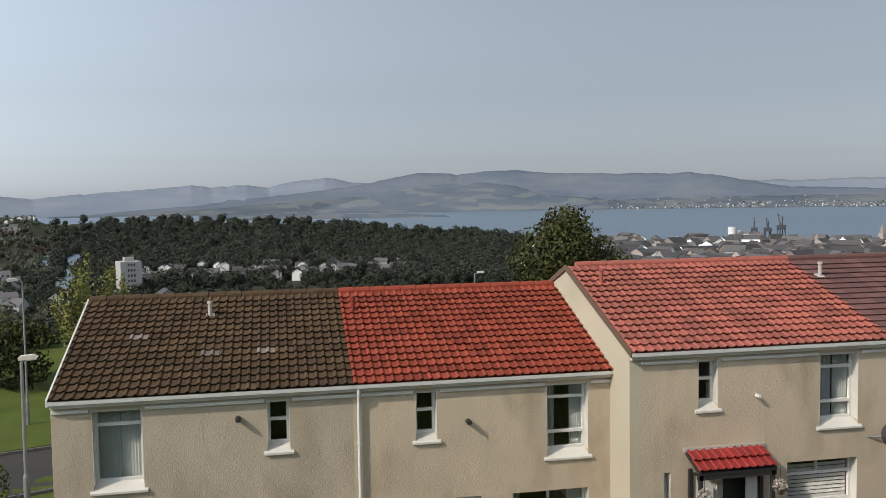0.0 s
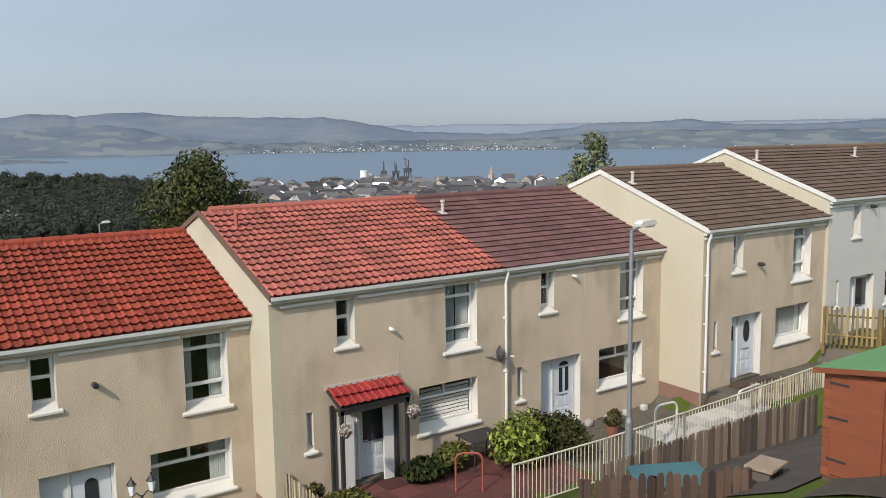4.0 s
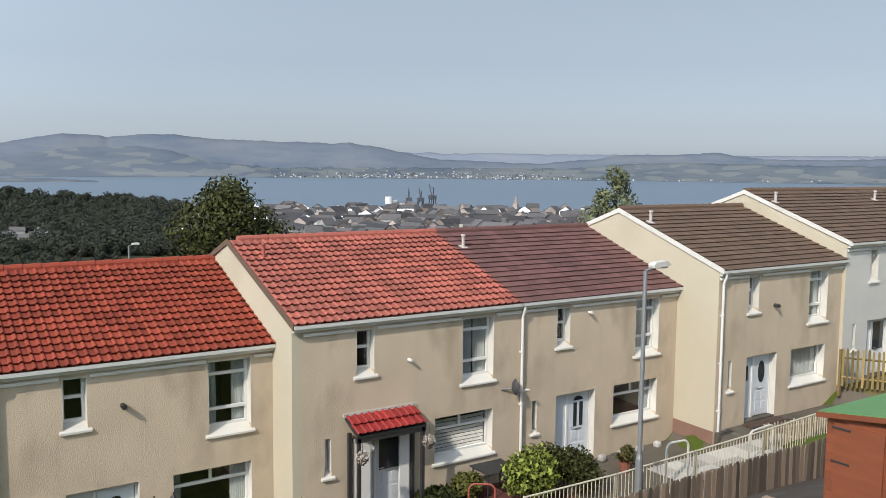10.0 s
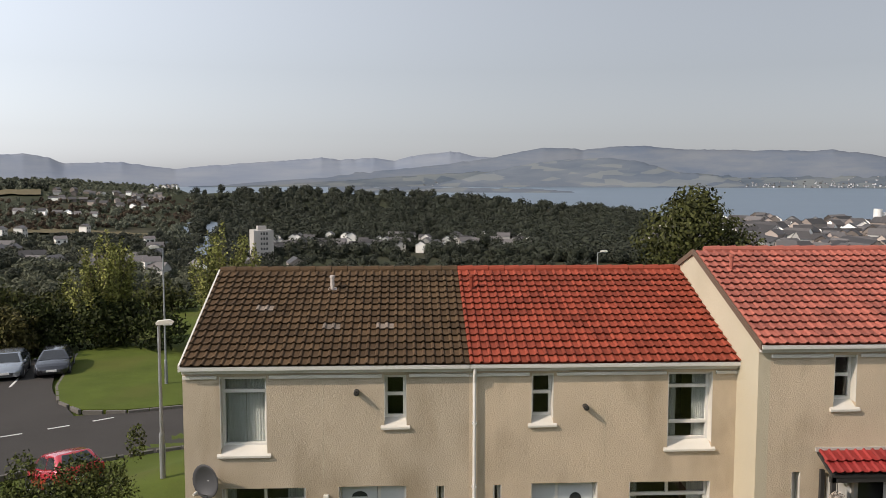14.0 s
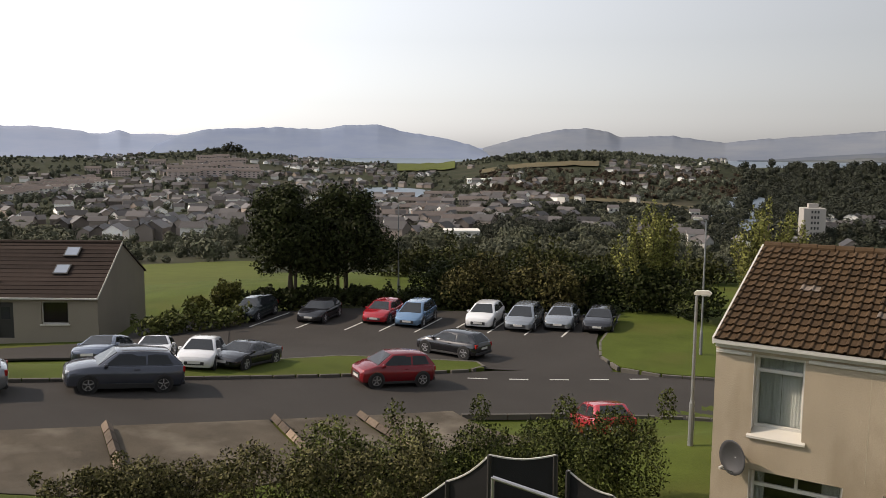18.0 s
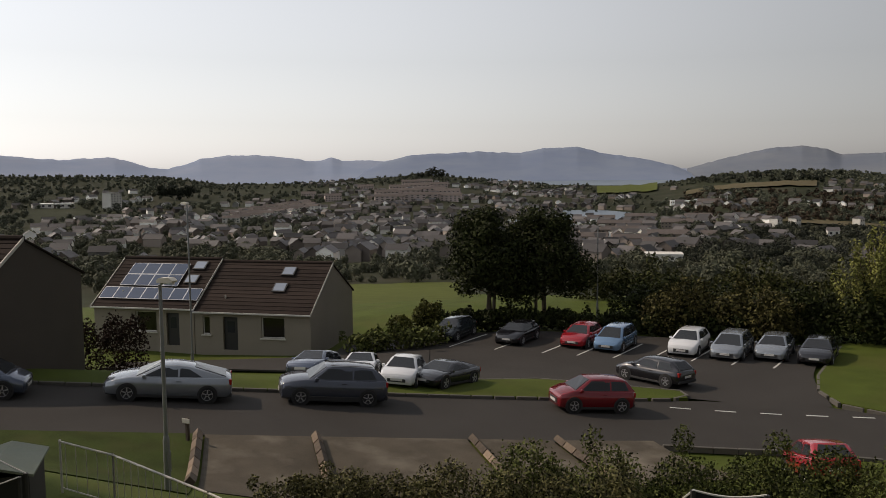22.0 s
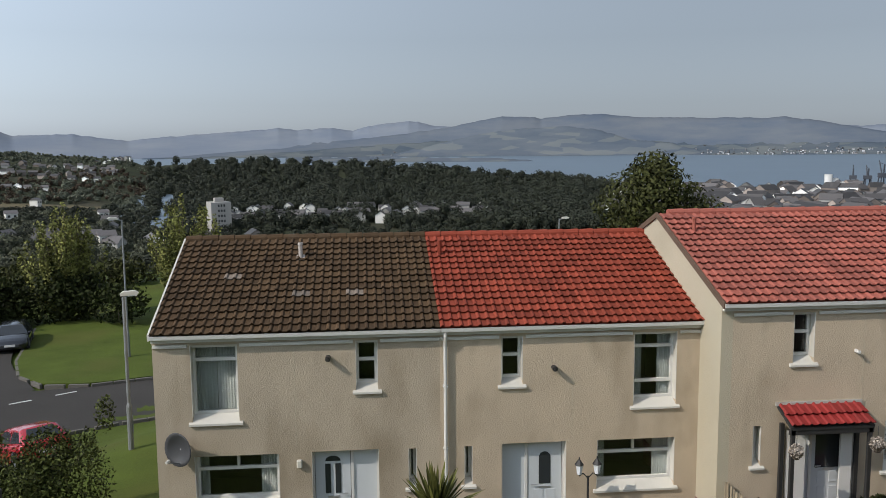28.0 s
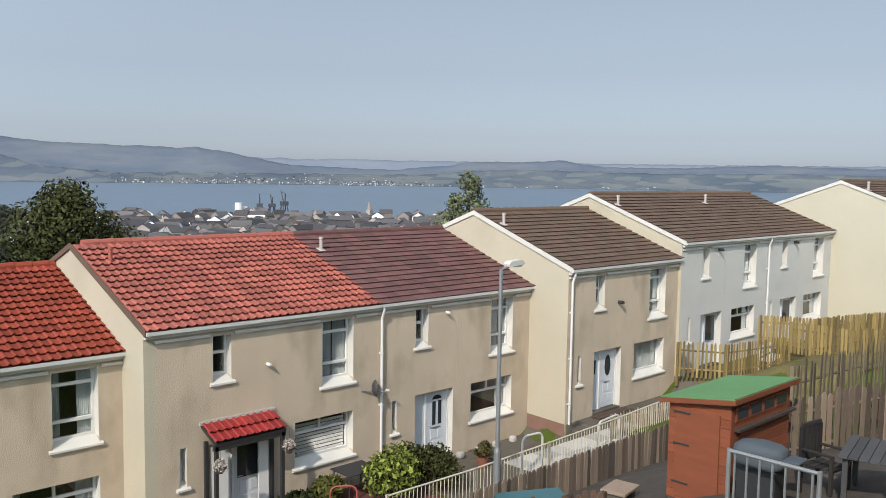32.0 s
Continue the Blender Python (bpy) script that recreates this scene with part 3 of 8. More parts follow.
COAST_RISE = ((-90, 0.2), (-66, 0.45), (-58, 0.35), (-50, 0.5), (-46, 0.4), (-42, 0.05), (-30, 0.0), (-22, 0.05), (-17, 0.3), (-12, 0.35), (-5, 0.3), (0, 0.0), (4, -0.3), (8, -0.5), (14, -0.7))
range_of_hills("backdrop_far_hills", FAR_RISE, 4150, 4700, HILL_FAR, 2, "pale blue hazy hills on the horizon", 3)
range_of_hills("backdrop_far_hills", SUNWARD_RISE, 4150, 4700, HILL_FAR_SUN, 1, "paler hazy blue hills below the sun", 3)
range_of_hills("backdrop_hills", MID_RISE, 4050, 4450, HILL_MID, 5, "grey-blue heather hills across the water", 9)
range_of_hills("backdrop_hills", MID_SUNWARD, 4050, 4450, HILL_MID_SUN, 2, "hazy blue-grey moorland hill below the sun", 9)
# Headland and moor also carry painted haze as a faint emission.
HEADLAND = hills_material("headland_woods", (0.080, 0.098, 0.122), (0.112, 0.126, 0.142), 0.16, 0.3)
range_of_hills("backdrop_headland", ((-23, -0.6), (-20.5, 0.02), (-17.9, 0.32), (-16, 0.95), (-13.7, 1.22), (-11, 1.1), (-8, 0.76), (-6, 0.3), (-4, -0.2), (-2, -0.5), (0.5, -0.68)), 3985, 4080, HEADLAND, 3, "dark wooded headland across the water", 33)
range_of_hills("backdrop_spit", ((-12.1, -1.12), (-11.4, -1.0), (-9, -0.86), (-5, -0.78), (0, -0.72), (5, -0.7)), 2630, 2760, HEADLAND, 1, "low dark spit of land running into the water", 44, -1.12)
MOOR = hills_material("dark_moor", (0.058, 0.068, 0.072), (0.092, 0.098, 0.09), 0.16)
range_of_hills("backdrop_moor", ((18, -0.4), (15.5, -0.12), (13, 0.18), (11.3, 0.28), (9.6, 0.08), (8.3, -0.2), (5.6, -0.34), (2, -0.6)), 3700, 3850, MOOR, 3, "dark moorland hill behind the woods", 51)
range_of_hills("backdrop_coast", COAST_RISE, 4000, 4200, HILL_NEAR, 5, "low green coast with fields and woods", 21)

# ---- terraced houses ----
WIDE, DEEP, EAVE, RIDGE_Y, RIDGE_Z, REVEAL = 6.0, 8.0, 4.75, 4.0, 6.29, 0.27
# openings of a front: left, right, bottom, top
SLIT, SMALL, BIG, LOW, DOORWAY = (0.52, 0.70, 1.12, 2.02), (1.33, 1.80, 3.37, 4.48), (4.27, 5.24, 2.79, 4.48), (3.47, 5.24, 0.88, 2.03), (1.34, 2.78, 0.0, 2.04)


def flat_wall(bm, x0, x1, z0, z1, y, holes, depth):
    """A front at y, cut into cells round its holes, with reveals that go depth metres in."""
    xs = sorted({x0, x1, *[h[0] for h in holes], *[h[1] for h in holes]})
    zs = sorted({z0, z1, *[h[2] for h in holes], *[h[3] for h in holes]})
    def quad(*p):
        bm.faces.new([bm.verts.new(v) for v in p])
    for a, b in zip(xs, xs[1:]):
        for c, d in zip(zs, zs[1:]):
            if not any(h[0] <= a and b <= h[1] and h[2] <= c and d <= h[3] for h in holes):
                quad((a, y, c), (b, y, c), (b, y, d), (a, y, d))
                quad((a, y + depth, c), (a, y + depth, d), (b, y + depth, d), (b, y + depth, c))
    for a, b, c, d in holes:
        quad((a, y, c), (a, y + depth, c), (a, y + depth, d), (a, y, d))
        quad((b, y, c), (b, y, d), (b, y + depth, d), (b, y + depth, c))
        quad((a, y, d), (a, y + depth, d), (b, y + depth, d), (b, y, d))
        quad((a, y, c), (b, y, c), (b, y + depth, c), (a, y + depth, c))


def window(house, hole, bars_x=(), bars_z=(), curtain=None, sill=True, blind=False, lights=()):
    """A plastic window set back in its reveal: frame, panes, sill, reveal lining, curtains."""
    a, b, c, d = hole
    top = part("window", boxed(a, b, REVEAL - 0.02, REVEAL + 0.05, d - 0.05, d), UPVC, house, "white plastic window")
    fr = bmesh.new()
    y0, y1, t = REVEAL - 0.05, REVEAL + 0.02, 0.07
    c2 = c + (0.12 if sill else 0.0)
    box(fr, a, a + t, y0, y1, c2, d)
    box(fr, b - t, b, y0, y1, c2, d)
    box(fr, a + t, b - t, y0, y1, d - t, d)
    box(fr, a + t, b - t, y0, y1, c2, c2 + t)
    part("frame", fr, UPVC, top)
    xs, zs = [a + t, *bars_x, b - t], [c2 + t, *bars_z, d - t]
    for x in bars_x:
        part("mullion", boxed(x - 0.03, x + 0.03, y0 + 0.004, y1 - 0.004, c2 + t, d - t), UPVC, top)
    for x in lights:
        part("mullion", boxed(x - 0.03, x + 0.03, y0 + 0.004, y1 - 0.004, bars_z[0], d - t), UPVC, top)
    for z in bars_z:
        part("transom", boxed(a + t, b - t, y0 - 0.006, y1 - 0.008, z - 0.035, z + 0.035), UPVC, top)
    for p, q in zip(xs, xs[1:]):
        for r, s in zip(zs, zs[1:]):
            part("pane", boxed(p, q, REVEAL - 0.018, REVEAL - 0.008, r, s), GLASS, top).visible_shadow = False
    for x in (a - 0.001, b - 0.011):
        part("reveal", boxed(x, x + 0.012, 0.0, REVEAL - 0.05, c2, d), WHITE, top)
    if sill:
        bm = bmesh.new()
        prism(bm, [(-0.06, c - 0.065), (-0.06, c - 0.02), (REVEAL - 0.05, c + 0.13), (REVEAL - 0.05, c - 0.065)], a - 0.075, b + 0.075, axis=0)
        part("sill", bm, WHITE, top, "white painted sloping sill")
    if curtain:
        for p, q in curtain:
            vs, fs = [], []
            n = 24
            for i in range(n + 1):
                x = p + (q - p) * i / n
                w = REVEAL + 0.05 + 0.009 * math.sin(i * 1.9)
                vs += [(x, w, c2 + 0.02), (x, w, d - 0.03)]
                if i:
                    fs.append((2 * i - 2, 2 * i, 2 * i + 1, 2 * i - 1))
            raw("curtain", vs, fs, CURTAIN, top, smooth=True)
    if blind:
        for i in range(9):
            z = c2 + 0.05 + i * (d - c2 - 0.2) / 9
            part("blind_slat", boxed(a + 0.07, b - 0.07, REVEAL + 0.06, REVEAL + 0.075, z, z + 0.072), UPVC, top)
    return top


def front_door(house, style):
    a, b, c, d = DOORWAY
    y = REVEAL - 0.06
    door = part("door", boxed(a + 0.62, b - 0.06, y, y + 0.05, 0.1, d - 0.06, bevel=0.006), DOOR_BLUE, house, "pale panelled front door")
    bm = bmesh.new()
    box(bm, a, a + 0.05, y - 0.02, y + 0.07, 0.08, d)
    box(bm, b - 0.05, b, y - 0.02, y + 0.07, 0.08, d)
    box(bm, a + 0.05, b - 0.05, y - 0.02, y + 0.07, d - 0.05, d)
    box(bm, a + 0.55, a + 0.61, y - 0.02, y + 0.07, 0.08, d - 0.05)
    part("frame", bm, UPVC, door)
    part("side_panel", boxed(a + 0.05, a + 0.55, y + 0.01, y + 0.045, 0.08, d - 0.05), DOOR_BLUE, door)
    part("threshold", boxed(a, b, 0.0, REVEAL, 0.0, 0.08), CONCRETE, door)
    for x in (a - 0.001, b - 0.011):
        part("reveal", boxed(x, x + 0.012, 0.002, y - 0.02, 0.08, d), WHITE, door)
    x0, x1 = a + 0.62, b - 0.06
    m = (x0 + x1) / 2
    y2 = y - 0.012
    if style == "arch":
        pts = [(m - 0.13, 1.0), (m + 0.13, 1.0), (m + 0.13, 1.62)] + [(m + 0.13 * math.cos(t), 1.62 + 0.13 * math.sin(t)) for t in np.linspace(0.3, 2.8, 7)] + [(m - 0.13, 1.62)]
        part("glazing", prism(bmesh.new(), pts, y2, y2 + 0.02), CAR_GLASS, door)
    elif style == "two":
        for x in (m - 0.17, m + 0.05):
            part("glazing", boxed(x, x + 0.12, y2, y2 + 0.02, 1.0, 1.68), CAR_GLASS, door)
        pts = [(m - 0.17 + 0.17 * (1 - math.cos(t)), 1.74 + 0.12 * math.sin(t)) for t in np.linspace(0, math.pi, 8)]
        part("glazing", prism(bmesh.new(), pts, y2, y2 + 0.02), CAR_GLASS, door)
    elif style == "oval":
        pts = [(m + 0.15 * math.cos(t), 1.45 + 0.34 * math.sin(t)) for t in np.linspace(0, 2 * math.pi, 16, endpoint=False)]
        part("glazing", prism(bmesh.new(), pts, y2, y2 + 0.02), CAR_GLASS, door)
        part("glazing", boxed(a + 0.22, a + 0.36, y2, y2 + 0.02, 1.25, 1.7), CAR_GLASS, door)
    else:
        part("glazing", boxed(x0 + 0.08, x1 - 0.08, y2, y2 + 0.02, 0.95, 1.9), CAR_GLASS, door)
    for z in (0.25, 0.6):
        part("panel", boxed(m - 0.24, m - 0.03, y2 + 0.002, y2 + 0.02, z, z + 0.27, bevel=0.008), DOOR_BLUE, door)
        part("panel", boxed(m + 0.03, m + 0.24, y2 + 0.002, y2 + 0.02, z, z + 0.27, bevel=0.008), DOOR_BLUE, door)
    part("letterbox", boxed(m - 0.13, m + 0.13, y2 - 0.004, y2 + 0.02, 0.89, 0.94), ALLOY, door)
    hd = rod(bmesh.new(), (x0 + 0.07, y - 0.05, 1.0), (x0 + 0.19, y - 0.05, 1.0), 0.012)
    part("handle", hd, ALLOY, door)
    return door


def tile_mesh(name, material, width, rolled):
    """One roof tile: two rolls or a flat pan with a raised joint; its lower edge stands proud."""
    n = 12
    length, thick = 0.385, 0.020
    vs, fs = [], []
    for y, lift in ((0.0, 0.068 if rolled else 0.05), (length, 0.002)):
        for i in range(n + 1):
            x = width * i / n
            if rolled:
                u = (i / n * 2) % 1.0
                z = 0.040 * max(0.0, math.sin(math.pi * min(1.0, u / 0.5))) if i < n else 0.0
            else:
                z = 0.004 if i in (0, 1) else 0.0
            vs.append((x * 0.992, y, z + lift))
    for i in range(n):
        fs.append((i, i + 1, n + 2 + i, n + 1 + i))
    b = len(vs)
    for i in range(n + 1):
        vs.append((vs[i][0], 0.002, vs[i][2] - thick))
    for i in range(n + 1):
        vs.append((vs[i][0], 0.12, vs[i][2] - thick - 0.014))
    for i in range(n):
        fs.append((b + i, b + i + 1, i + 1, i))
        fs.append((b + n + 1 + i, b + n + 2 + i, b + i + 1, b + i))
    me = bpy.data.meshes.new(name)
    me.from_pydata(vs, [], fs)
    me.materials.append(material)
    return me


ROOF_JOBS = []


def house(name, x, y, z, wall_mat, tile_mat, rolled, label, mirror=False, door="arch", left_gable=True, right_gable=False,
          side_mat=None, vent=(2.48, 3.75), vent_white=False, low_bars=True, blind=False, out=0.0, nets=(0.16, 0.16), flue=(0.28, 2.93), pipe_left=True, mid_bar=True, long=1.0):
    """One house of the terrace; its fronts are alike, so only what differs is passed in."""
    h = thing(name, x, y, z, label=label, category="house", group="terraced houses")
    h.scale.x = long
    def mx(hole):
        return (WIDE - hole[1], WIDE - hole[0], hole[2], hole[3]) if mirror else hole
    def px(v):
        return WIDE - v if mirror else v
    holes = [mx(o) for o in (SLIT, SMALL, BIG, LOW, DOORWAY)]
    bm = bmesh.new()
    flat_wall(bm, 0, WIDE, -0.6, EAVE - 0.02, 0, holes, REVEAL)
    part("wall", bm, wall_mat, h, "roughcast front wall")
    # party walls and gables run from ground to roof
    gable = [(0.0, -0.9), (DEEP, -0.9), (DEEP, EAVE - 0.02), (RIDGE_Y, RIDGE_Z - 0.06), (0.0, EAVE - 0.02)]
    for side, x0 in ((left_gable, 0.0), (right_gable, WIDE - 0.2)):
        if side:
            g = [(0.002, -0.9), (DEEP, -0.9), (DEEP, EAVE - 0.02), (RIDGE_Y, RIDGE_Z - 0.05), (0.002, EAVE - 0.04)]
            part("gable_wall", prism(bmesh.new(), g, x0 - (0.006 + out if x0 == 0 else -0.006), x0 + 0.2, axis=0), side_mat or wall_mat, h, "pale rendered gable wall")
            part("base_course", prism(bmesh.new(), [(0.01, -0.9), (DEEP, -0.9), (DEEP, 0.22), (0.01, 0.0)], x0 - 0.012 - out, x0 + 0.1, axis=0), BASE_BROWN, h)
    if not left_gable:
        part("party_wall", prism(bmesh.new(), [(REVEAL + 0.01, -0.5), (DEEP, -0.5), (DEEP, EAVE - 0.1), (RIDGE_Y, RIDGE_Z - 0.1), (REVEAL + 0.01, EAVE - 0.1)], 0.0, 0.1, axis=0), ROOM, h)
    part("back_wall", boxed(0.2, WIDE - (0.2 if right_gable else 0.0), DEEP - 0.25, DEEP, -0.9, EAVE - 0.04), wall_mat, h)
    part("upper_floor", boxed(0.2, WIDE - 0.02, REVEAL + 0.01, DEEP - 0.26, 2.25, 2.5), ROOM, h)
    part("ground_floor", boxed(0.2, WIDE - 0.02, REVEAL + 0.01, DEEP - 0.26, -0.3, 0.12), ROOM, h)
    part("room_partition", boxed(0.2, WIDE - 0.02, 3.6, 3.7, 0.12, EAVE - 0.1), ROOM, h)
    # roof body under the tiles
    th = 0.06
    for nm, (ya, za, yb, zb) in (("roof_front", (-0.16, EAVE - 0.02, RIDGE_Y, RIDGE_Z)), ("roof_back", (DEEP + 0.16, EAVE - 0.02, RIDGE_Y, RIDGE_Z))):
        part(nm, prism(bmesh.new(), [(ya, za), (yb, zb), (yb, zb - th), (ya, za - th)], -0.02 - out if left_gable else 0.0, WIDE + (0.02 if right_gable else 0.0), axis=0), tile_mat, h)
    ridge = bmesh.new()
    for i in range(15):
        x0 = WIDE * i / 15
        rod(ridge, (x0 + 0.003, RIDGE_Y, RIDGE_Z + 0.005), (x0 + WIDE / 15 - 0.006, RIDGE_Y, RIDGE_Z + 0.012), 0.105, 0.115, sides=10)
    part("ridge_tiles", ridge, tile_mat, h, "row of half-round ridge tiles")
    # eaves: gutter, fascia and the white band, broken at the tall windows
    part("fascia", boxed(-out, WIDE, -0.10, -0.004, EAVE - 0.185, EAVE - 0.06), WHITE, h, "white painted fascia board")
    gut = bmesh.new()
    prism(gut, [(-0.21, EAVE - 0.02), (-0.20, EAVE - 0.10), (-0.105, EAVE - 0.10), (-0.105, EAVE - 0.02)], -0.02 - out, WIDE + 0.02, axis=0)
    part("gutter", gut, UPVC, h, "white plastic gutter")
    cuts = sorted([holes[1], holes[2]])
    x0 = 0.0
    for a, b in [(c[0] - 0.05, c[1] + 0.05) for c in cuts] + [(WIDE, WIDE)]:
        if a - x0 > 0.05:
            part("band", boxed(x0 + 0.01, a, -0.05, -0.003, EAVE - 0.315, EAVE - 0.245, bevel=0.006), WHITE, h)
        x0 = b
    if left_gable:
        part("verge_board", prism(bmesh.new(), [(-0.18, EAVE - 0.12), (-0.18, EAVE + 0.02), (RIDGE_Y, RIDGE_Z + 0.04), (DEEP + 0.18, EAVE + 0.02), (DEEP + 0.18, EAVE - 0.12), (RIDGE_Y, RIDGE_Z - 0.10)], -0.05 - out, -0.012 - out, axis=0), WHITE if not rolled or mirror else TILE_UMBER, h)
    if right_gable:
        part("verge_board", prism(bmesh.new(), [(-0.18, EAVE - 0.12), (-0.18, EAVE + 0.02), (RIDGE_Y, RIDGE_Z + 0.04), (DEEP + 0.18, EAVE + 0.02), (DEEP + 0.18, EAVE - 0.12), (RIDGE_Y, RIDGE_Z - 0.10)], WIDE + 0.012, WIDE + 0.05, axis=0), WHITE, h)
    # windows and door
    big, low, small = holes[2], holes[3], holes[1]
    window(h, holes[0], sill=True)
    window(h, small, bars_z=(4.02,), curtain=None)
    mid = (big[0] + big[1]) / 2
    window(h, big, bars_z=(3.32, 4.12) if mid_bar else (4.12,), curtain=[(big[0] + 0.05, big[0] + 0.05 + nets[0]), (big[1] - 0.05 - nets[1], big[1] - 0.05)])
    mid = (low[0] + low[1]) / 2
    window(h, low, bars_x=(), bars_z=(1.68,) if low_bars else (), lights=(mid,) if low_bars else (), curtain=None if blind else [(low[0] + 0.05, low[1] - 0.05)] if not low_bars else [(low[0] + 0.05, low[0] + 0.25), (low[1] - 0.42, low[1] - 0.05)], blind=blind)
    for o in (small, big):
        part("head_panel", boxed(o[0], o[1], 0.06, REVEAL, 4.42, EAVE - 0.20), WHITE, h)
    d = front_door(h, door)
    if mirror:
        d.matrix_basis = Matrix.Translation((WIDE, 0, 0)) @ Matrix.Diagonal((-1, 1, 1, 1))
    # flue, vent, downpipe
    fl = bmesh.new()
    fx, fy = px(flue[0]), flue[1]
    fz = EAVE + (fy + 0.16) * (RIDGE_Z - EAVE) / (RIDGE_Y + 0.16)
    rod(fl, (fx, fy, fz - 0.1), (fx, fy, fz + 0.34), 0.05)
    rod(fl, (fx, fy, fz + 0.34), (fx, fy, fz + 0.40), 0.068, 0.062)
    prism(fl, [(fy - 0.12, fz + 0.0), (fy + 0.12, fz + 0.095), (fy + 0.12, fz + 0.05), (fy - 0.12, fz - 0.09)], fx - 0.10, fx + 0.10, axis=0)
    part("flue", fl, FLUE if not rolled or mirror else tile_mat, h, "short vent pipe on the roof")
    if vent:
        vx, vz = px(vent[0]), vent[1]
        v = rod(bmesh.new(), (vx, 0.02, vz), (vx, -0.13 if vent_white else -0.17, vz), 0.042 if vent_white else 0.058, sides=14)
        rod(v, (vx, -0.12, vz), (vx, -0.15 if vent_white else -0.21, vz), 0.036, 0.033, sides=14)
        part("boiler_vent", v, UPVC if vent_white else BLACK_PIPE, h, "round boiler flue outlet")
    if pipe_left:
        dp = pipe(bmesh.new(), [(0.11, -0.155, EAVE - 0.1), (0.11, -0.155, EAVE - 0.2), (0.11, -0.07, EAVE - 0.42), (0.11, -0.07, -0.1)], 0.038)
        for zz in (0.6, 2.0, 3.4):
            box(dp, 0.06, 0.16, -0.1, 0.0, zz, zz + 0.04)
        part("downpipe", dp, UPVC, h, "white plastic downpipe")
    part("wall_joint", boxed(2.90, 2.91, -0.004, 0.0, 2.2, EAVE - 0.37), RENDER_CREAM, h)
    ROOF_JOBS.append((h, tile_mat, rolled, out))
    return h


FLUE = mat("flue_cream", (0.42, 0.37, 0.33), 0.7, 0.1, 3, 30, 0.0)
HOUSES = {}
HOUSES["A"] = house("terraced_house", -6.14, 0, 0, RENDER_DULL, TILE_BROWN, True, "beige roughcast terraced house with worn brown tiled roof", mirror=True, nets=(0.44, 0.42), door="two", vent=(2.38, 4.13), side_mat=RENDER_DULL, flue=(3.10, 2.93), pipe_left=False, mid_bar=False, long=1.013)
HOUSES["B"] = house("terraced_house", -0.06, 0, 0, RENDER, TILE_RED, True, "beige roughcast terraced house with bright red tiled roof", door="arch", left_gable=False, vent=(2.48, 3.75), nets=(0.22, 0.30), long=1.018)
HOUSES["C"] = house("terraced_house", 6.05, -1.10, 0.58, RENDER, TILE_PINK, True, "beige roughcast terraced house with faded red roof and red porch", door="glass", nets=(0.44, 0.40), vent=(2.72, 3.61), vent_white=True, blind=True, pipe_left=False, out=0.24, side_mat=RENDER_CREAM, long=1.015)
HOUSES["D"] = house("terraced_house", 12.14, -1.10, 0.58, RENDER, TILE_PURPLE, False, "beige roughcast terraced house with dark purple-brown roof", door="two", left_gable=False, nets=(0.55, 0.1), vent=(2.47, 4.25), vent_white=True, long=1.022)
HOUSES["E"] = house("terraced_house", 18.27, -2.60, 1.22, RENDER, TILE_UMBER, False, "beige roughcast terraced house with pale gable and brown roof", door="oval", nets=(0.44, 0.42), vent=(2.55, 3.51), side_mat=RENDER_CREAM, low_bars=False, long=1.025)
HOUSES["F"] = house("terraced_house", 24.42, -2.72, 1.77, RENDER_WHITE, TILE_UMBER, False, "white roughcast terraced house with brown roof", door="glass", vent=(2.4, 4.36), side_mat=RENDER_CREAM, pipe_left=False, nets=(0.44, 0.42), long=1.06)
HOUSES["G"] = house("terraced_house", 30.78, -2.72, 1.77, RENDER_WHITE, TILE_UMBER, False, "white roughcast terraced house at the end of its pair", door="glass", left_gable=False, vent=(2.4, 4.36), long=1.055)
HOUSES["H"] = house("terraced_house", 37.1, -7.0, 2.42, RENDER_YELLOW, TILE_UMBER, False, "pale yellow rendered end house seen gable on", door="two", right_gable=True, side_mat=RENDER_YELLOW, vent=None)

# ---- cars ----
STYLES = {
    # hood start, windscreen foot, windscreen top, roof end, rear foot, tail height; shares of the length and height
    "hatch": dict(nose=0.50, hood=0.66, ws0=0.24, ws1=0.43, r1=0.86, r0=0.975, tail=0.66, belt=0.64),
    "city": dict(nose=0.52, hood=0.66, ws0=0.20, ws1=0.40, r1=0.88, r0=0.985, tail=0.66, belt=0.64),
    "suv": dict(nose=0.54, hood=0.66, ws0=0.25, ws1=0.42, r1=0.86, r0=0.975, tail=0.68, belt=0.66),
    "mpv": dict(nose=0.48, hood=0.62, ws0=0.16, ws1=0.38, r1=0.90, r0=0.985, tail=0.62, belt=0.60),
    "saloon": dict(nose=0.48, hood=0.64, ws0=0.27, ws1=0.45, r1=0.70, r0=0.90, tail=0.68, belt=0.64),
    "coupe": dict(nose=0.50, hood=0.67, ws0=0.24, ws1=0.43, r1=0.68, r0=0.965, tail=0.72, belt=0.68),
}


def eased(rows, steps):
    """Rows joined by soft curves, with steps rows for each one."""
    pts = [np.array(r, float) for r in rows]
    out = []
    for i in range(len(pts) - 1):
        p0, p1, p2, p3 = pts[max(0, i - 1)], pts[i], pts[i + 1], pts[min(len(pts) - 1, i + 2)]
        for k in range(steps):
            f = k / steps
            m1, m2 = (p2 - p0) * 0.35, (p3 - p1) * 0.35
            v = (2 * f ** 3 - 3 * f * f + 1) * p1 + (f ** 3 - 2 * f * f + f) * m1 + (3 * f * f - 2 * f ** 3) * p2 + (f ** 3 - f * f) * m2
            v[0] = p1[0] + (p2[0] - p1[0]) * f
            out.append(tuple(v))
    return out + [tuple(pts[-1])]


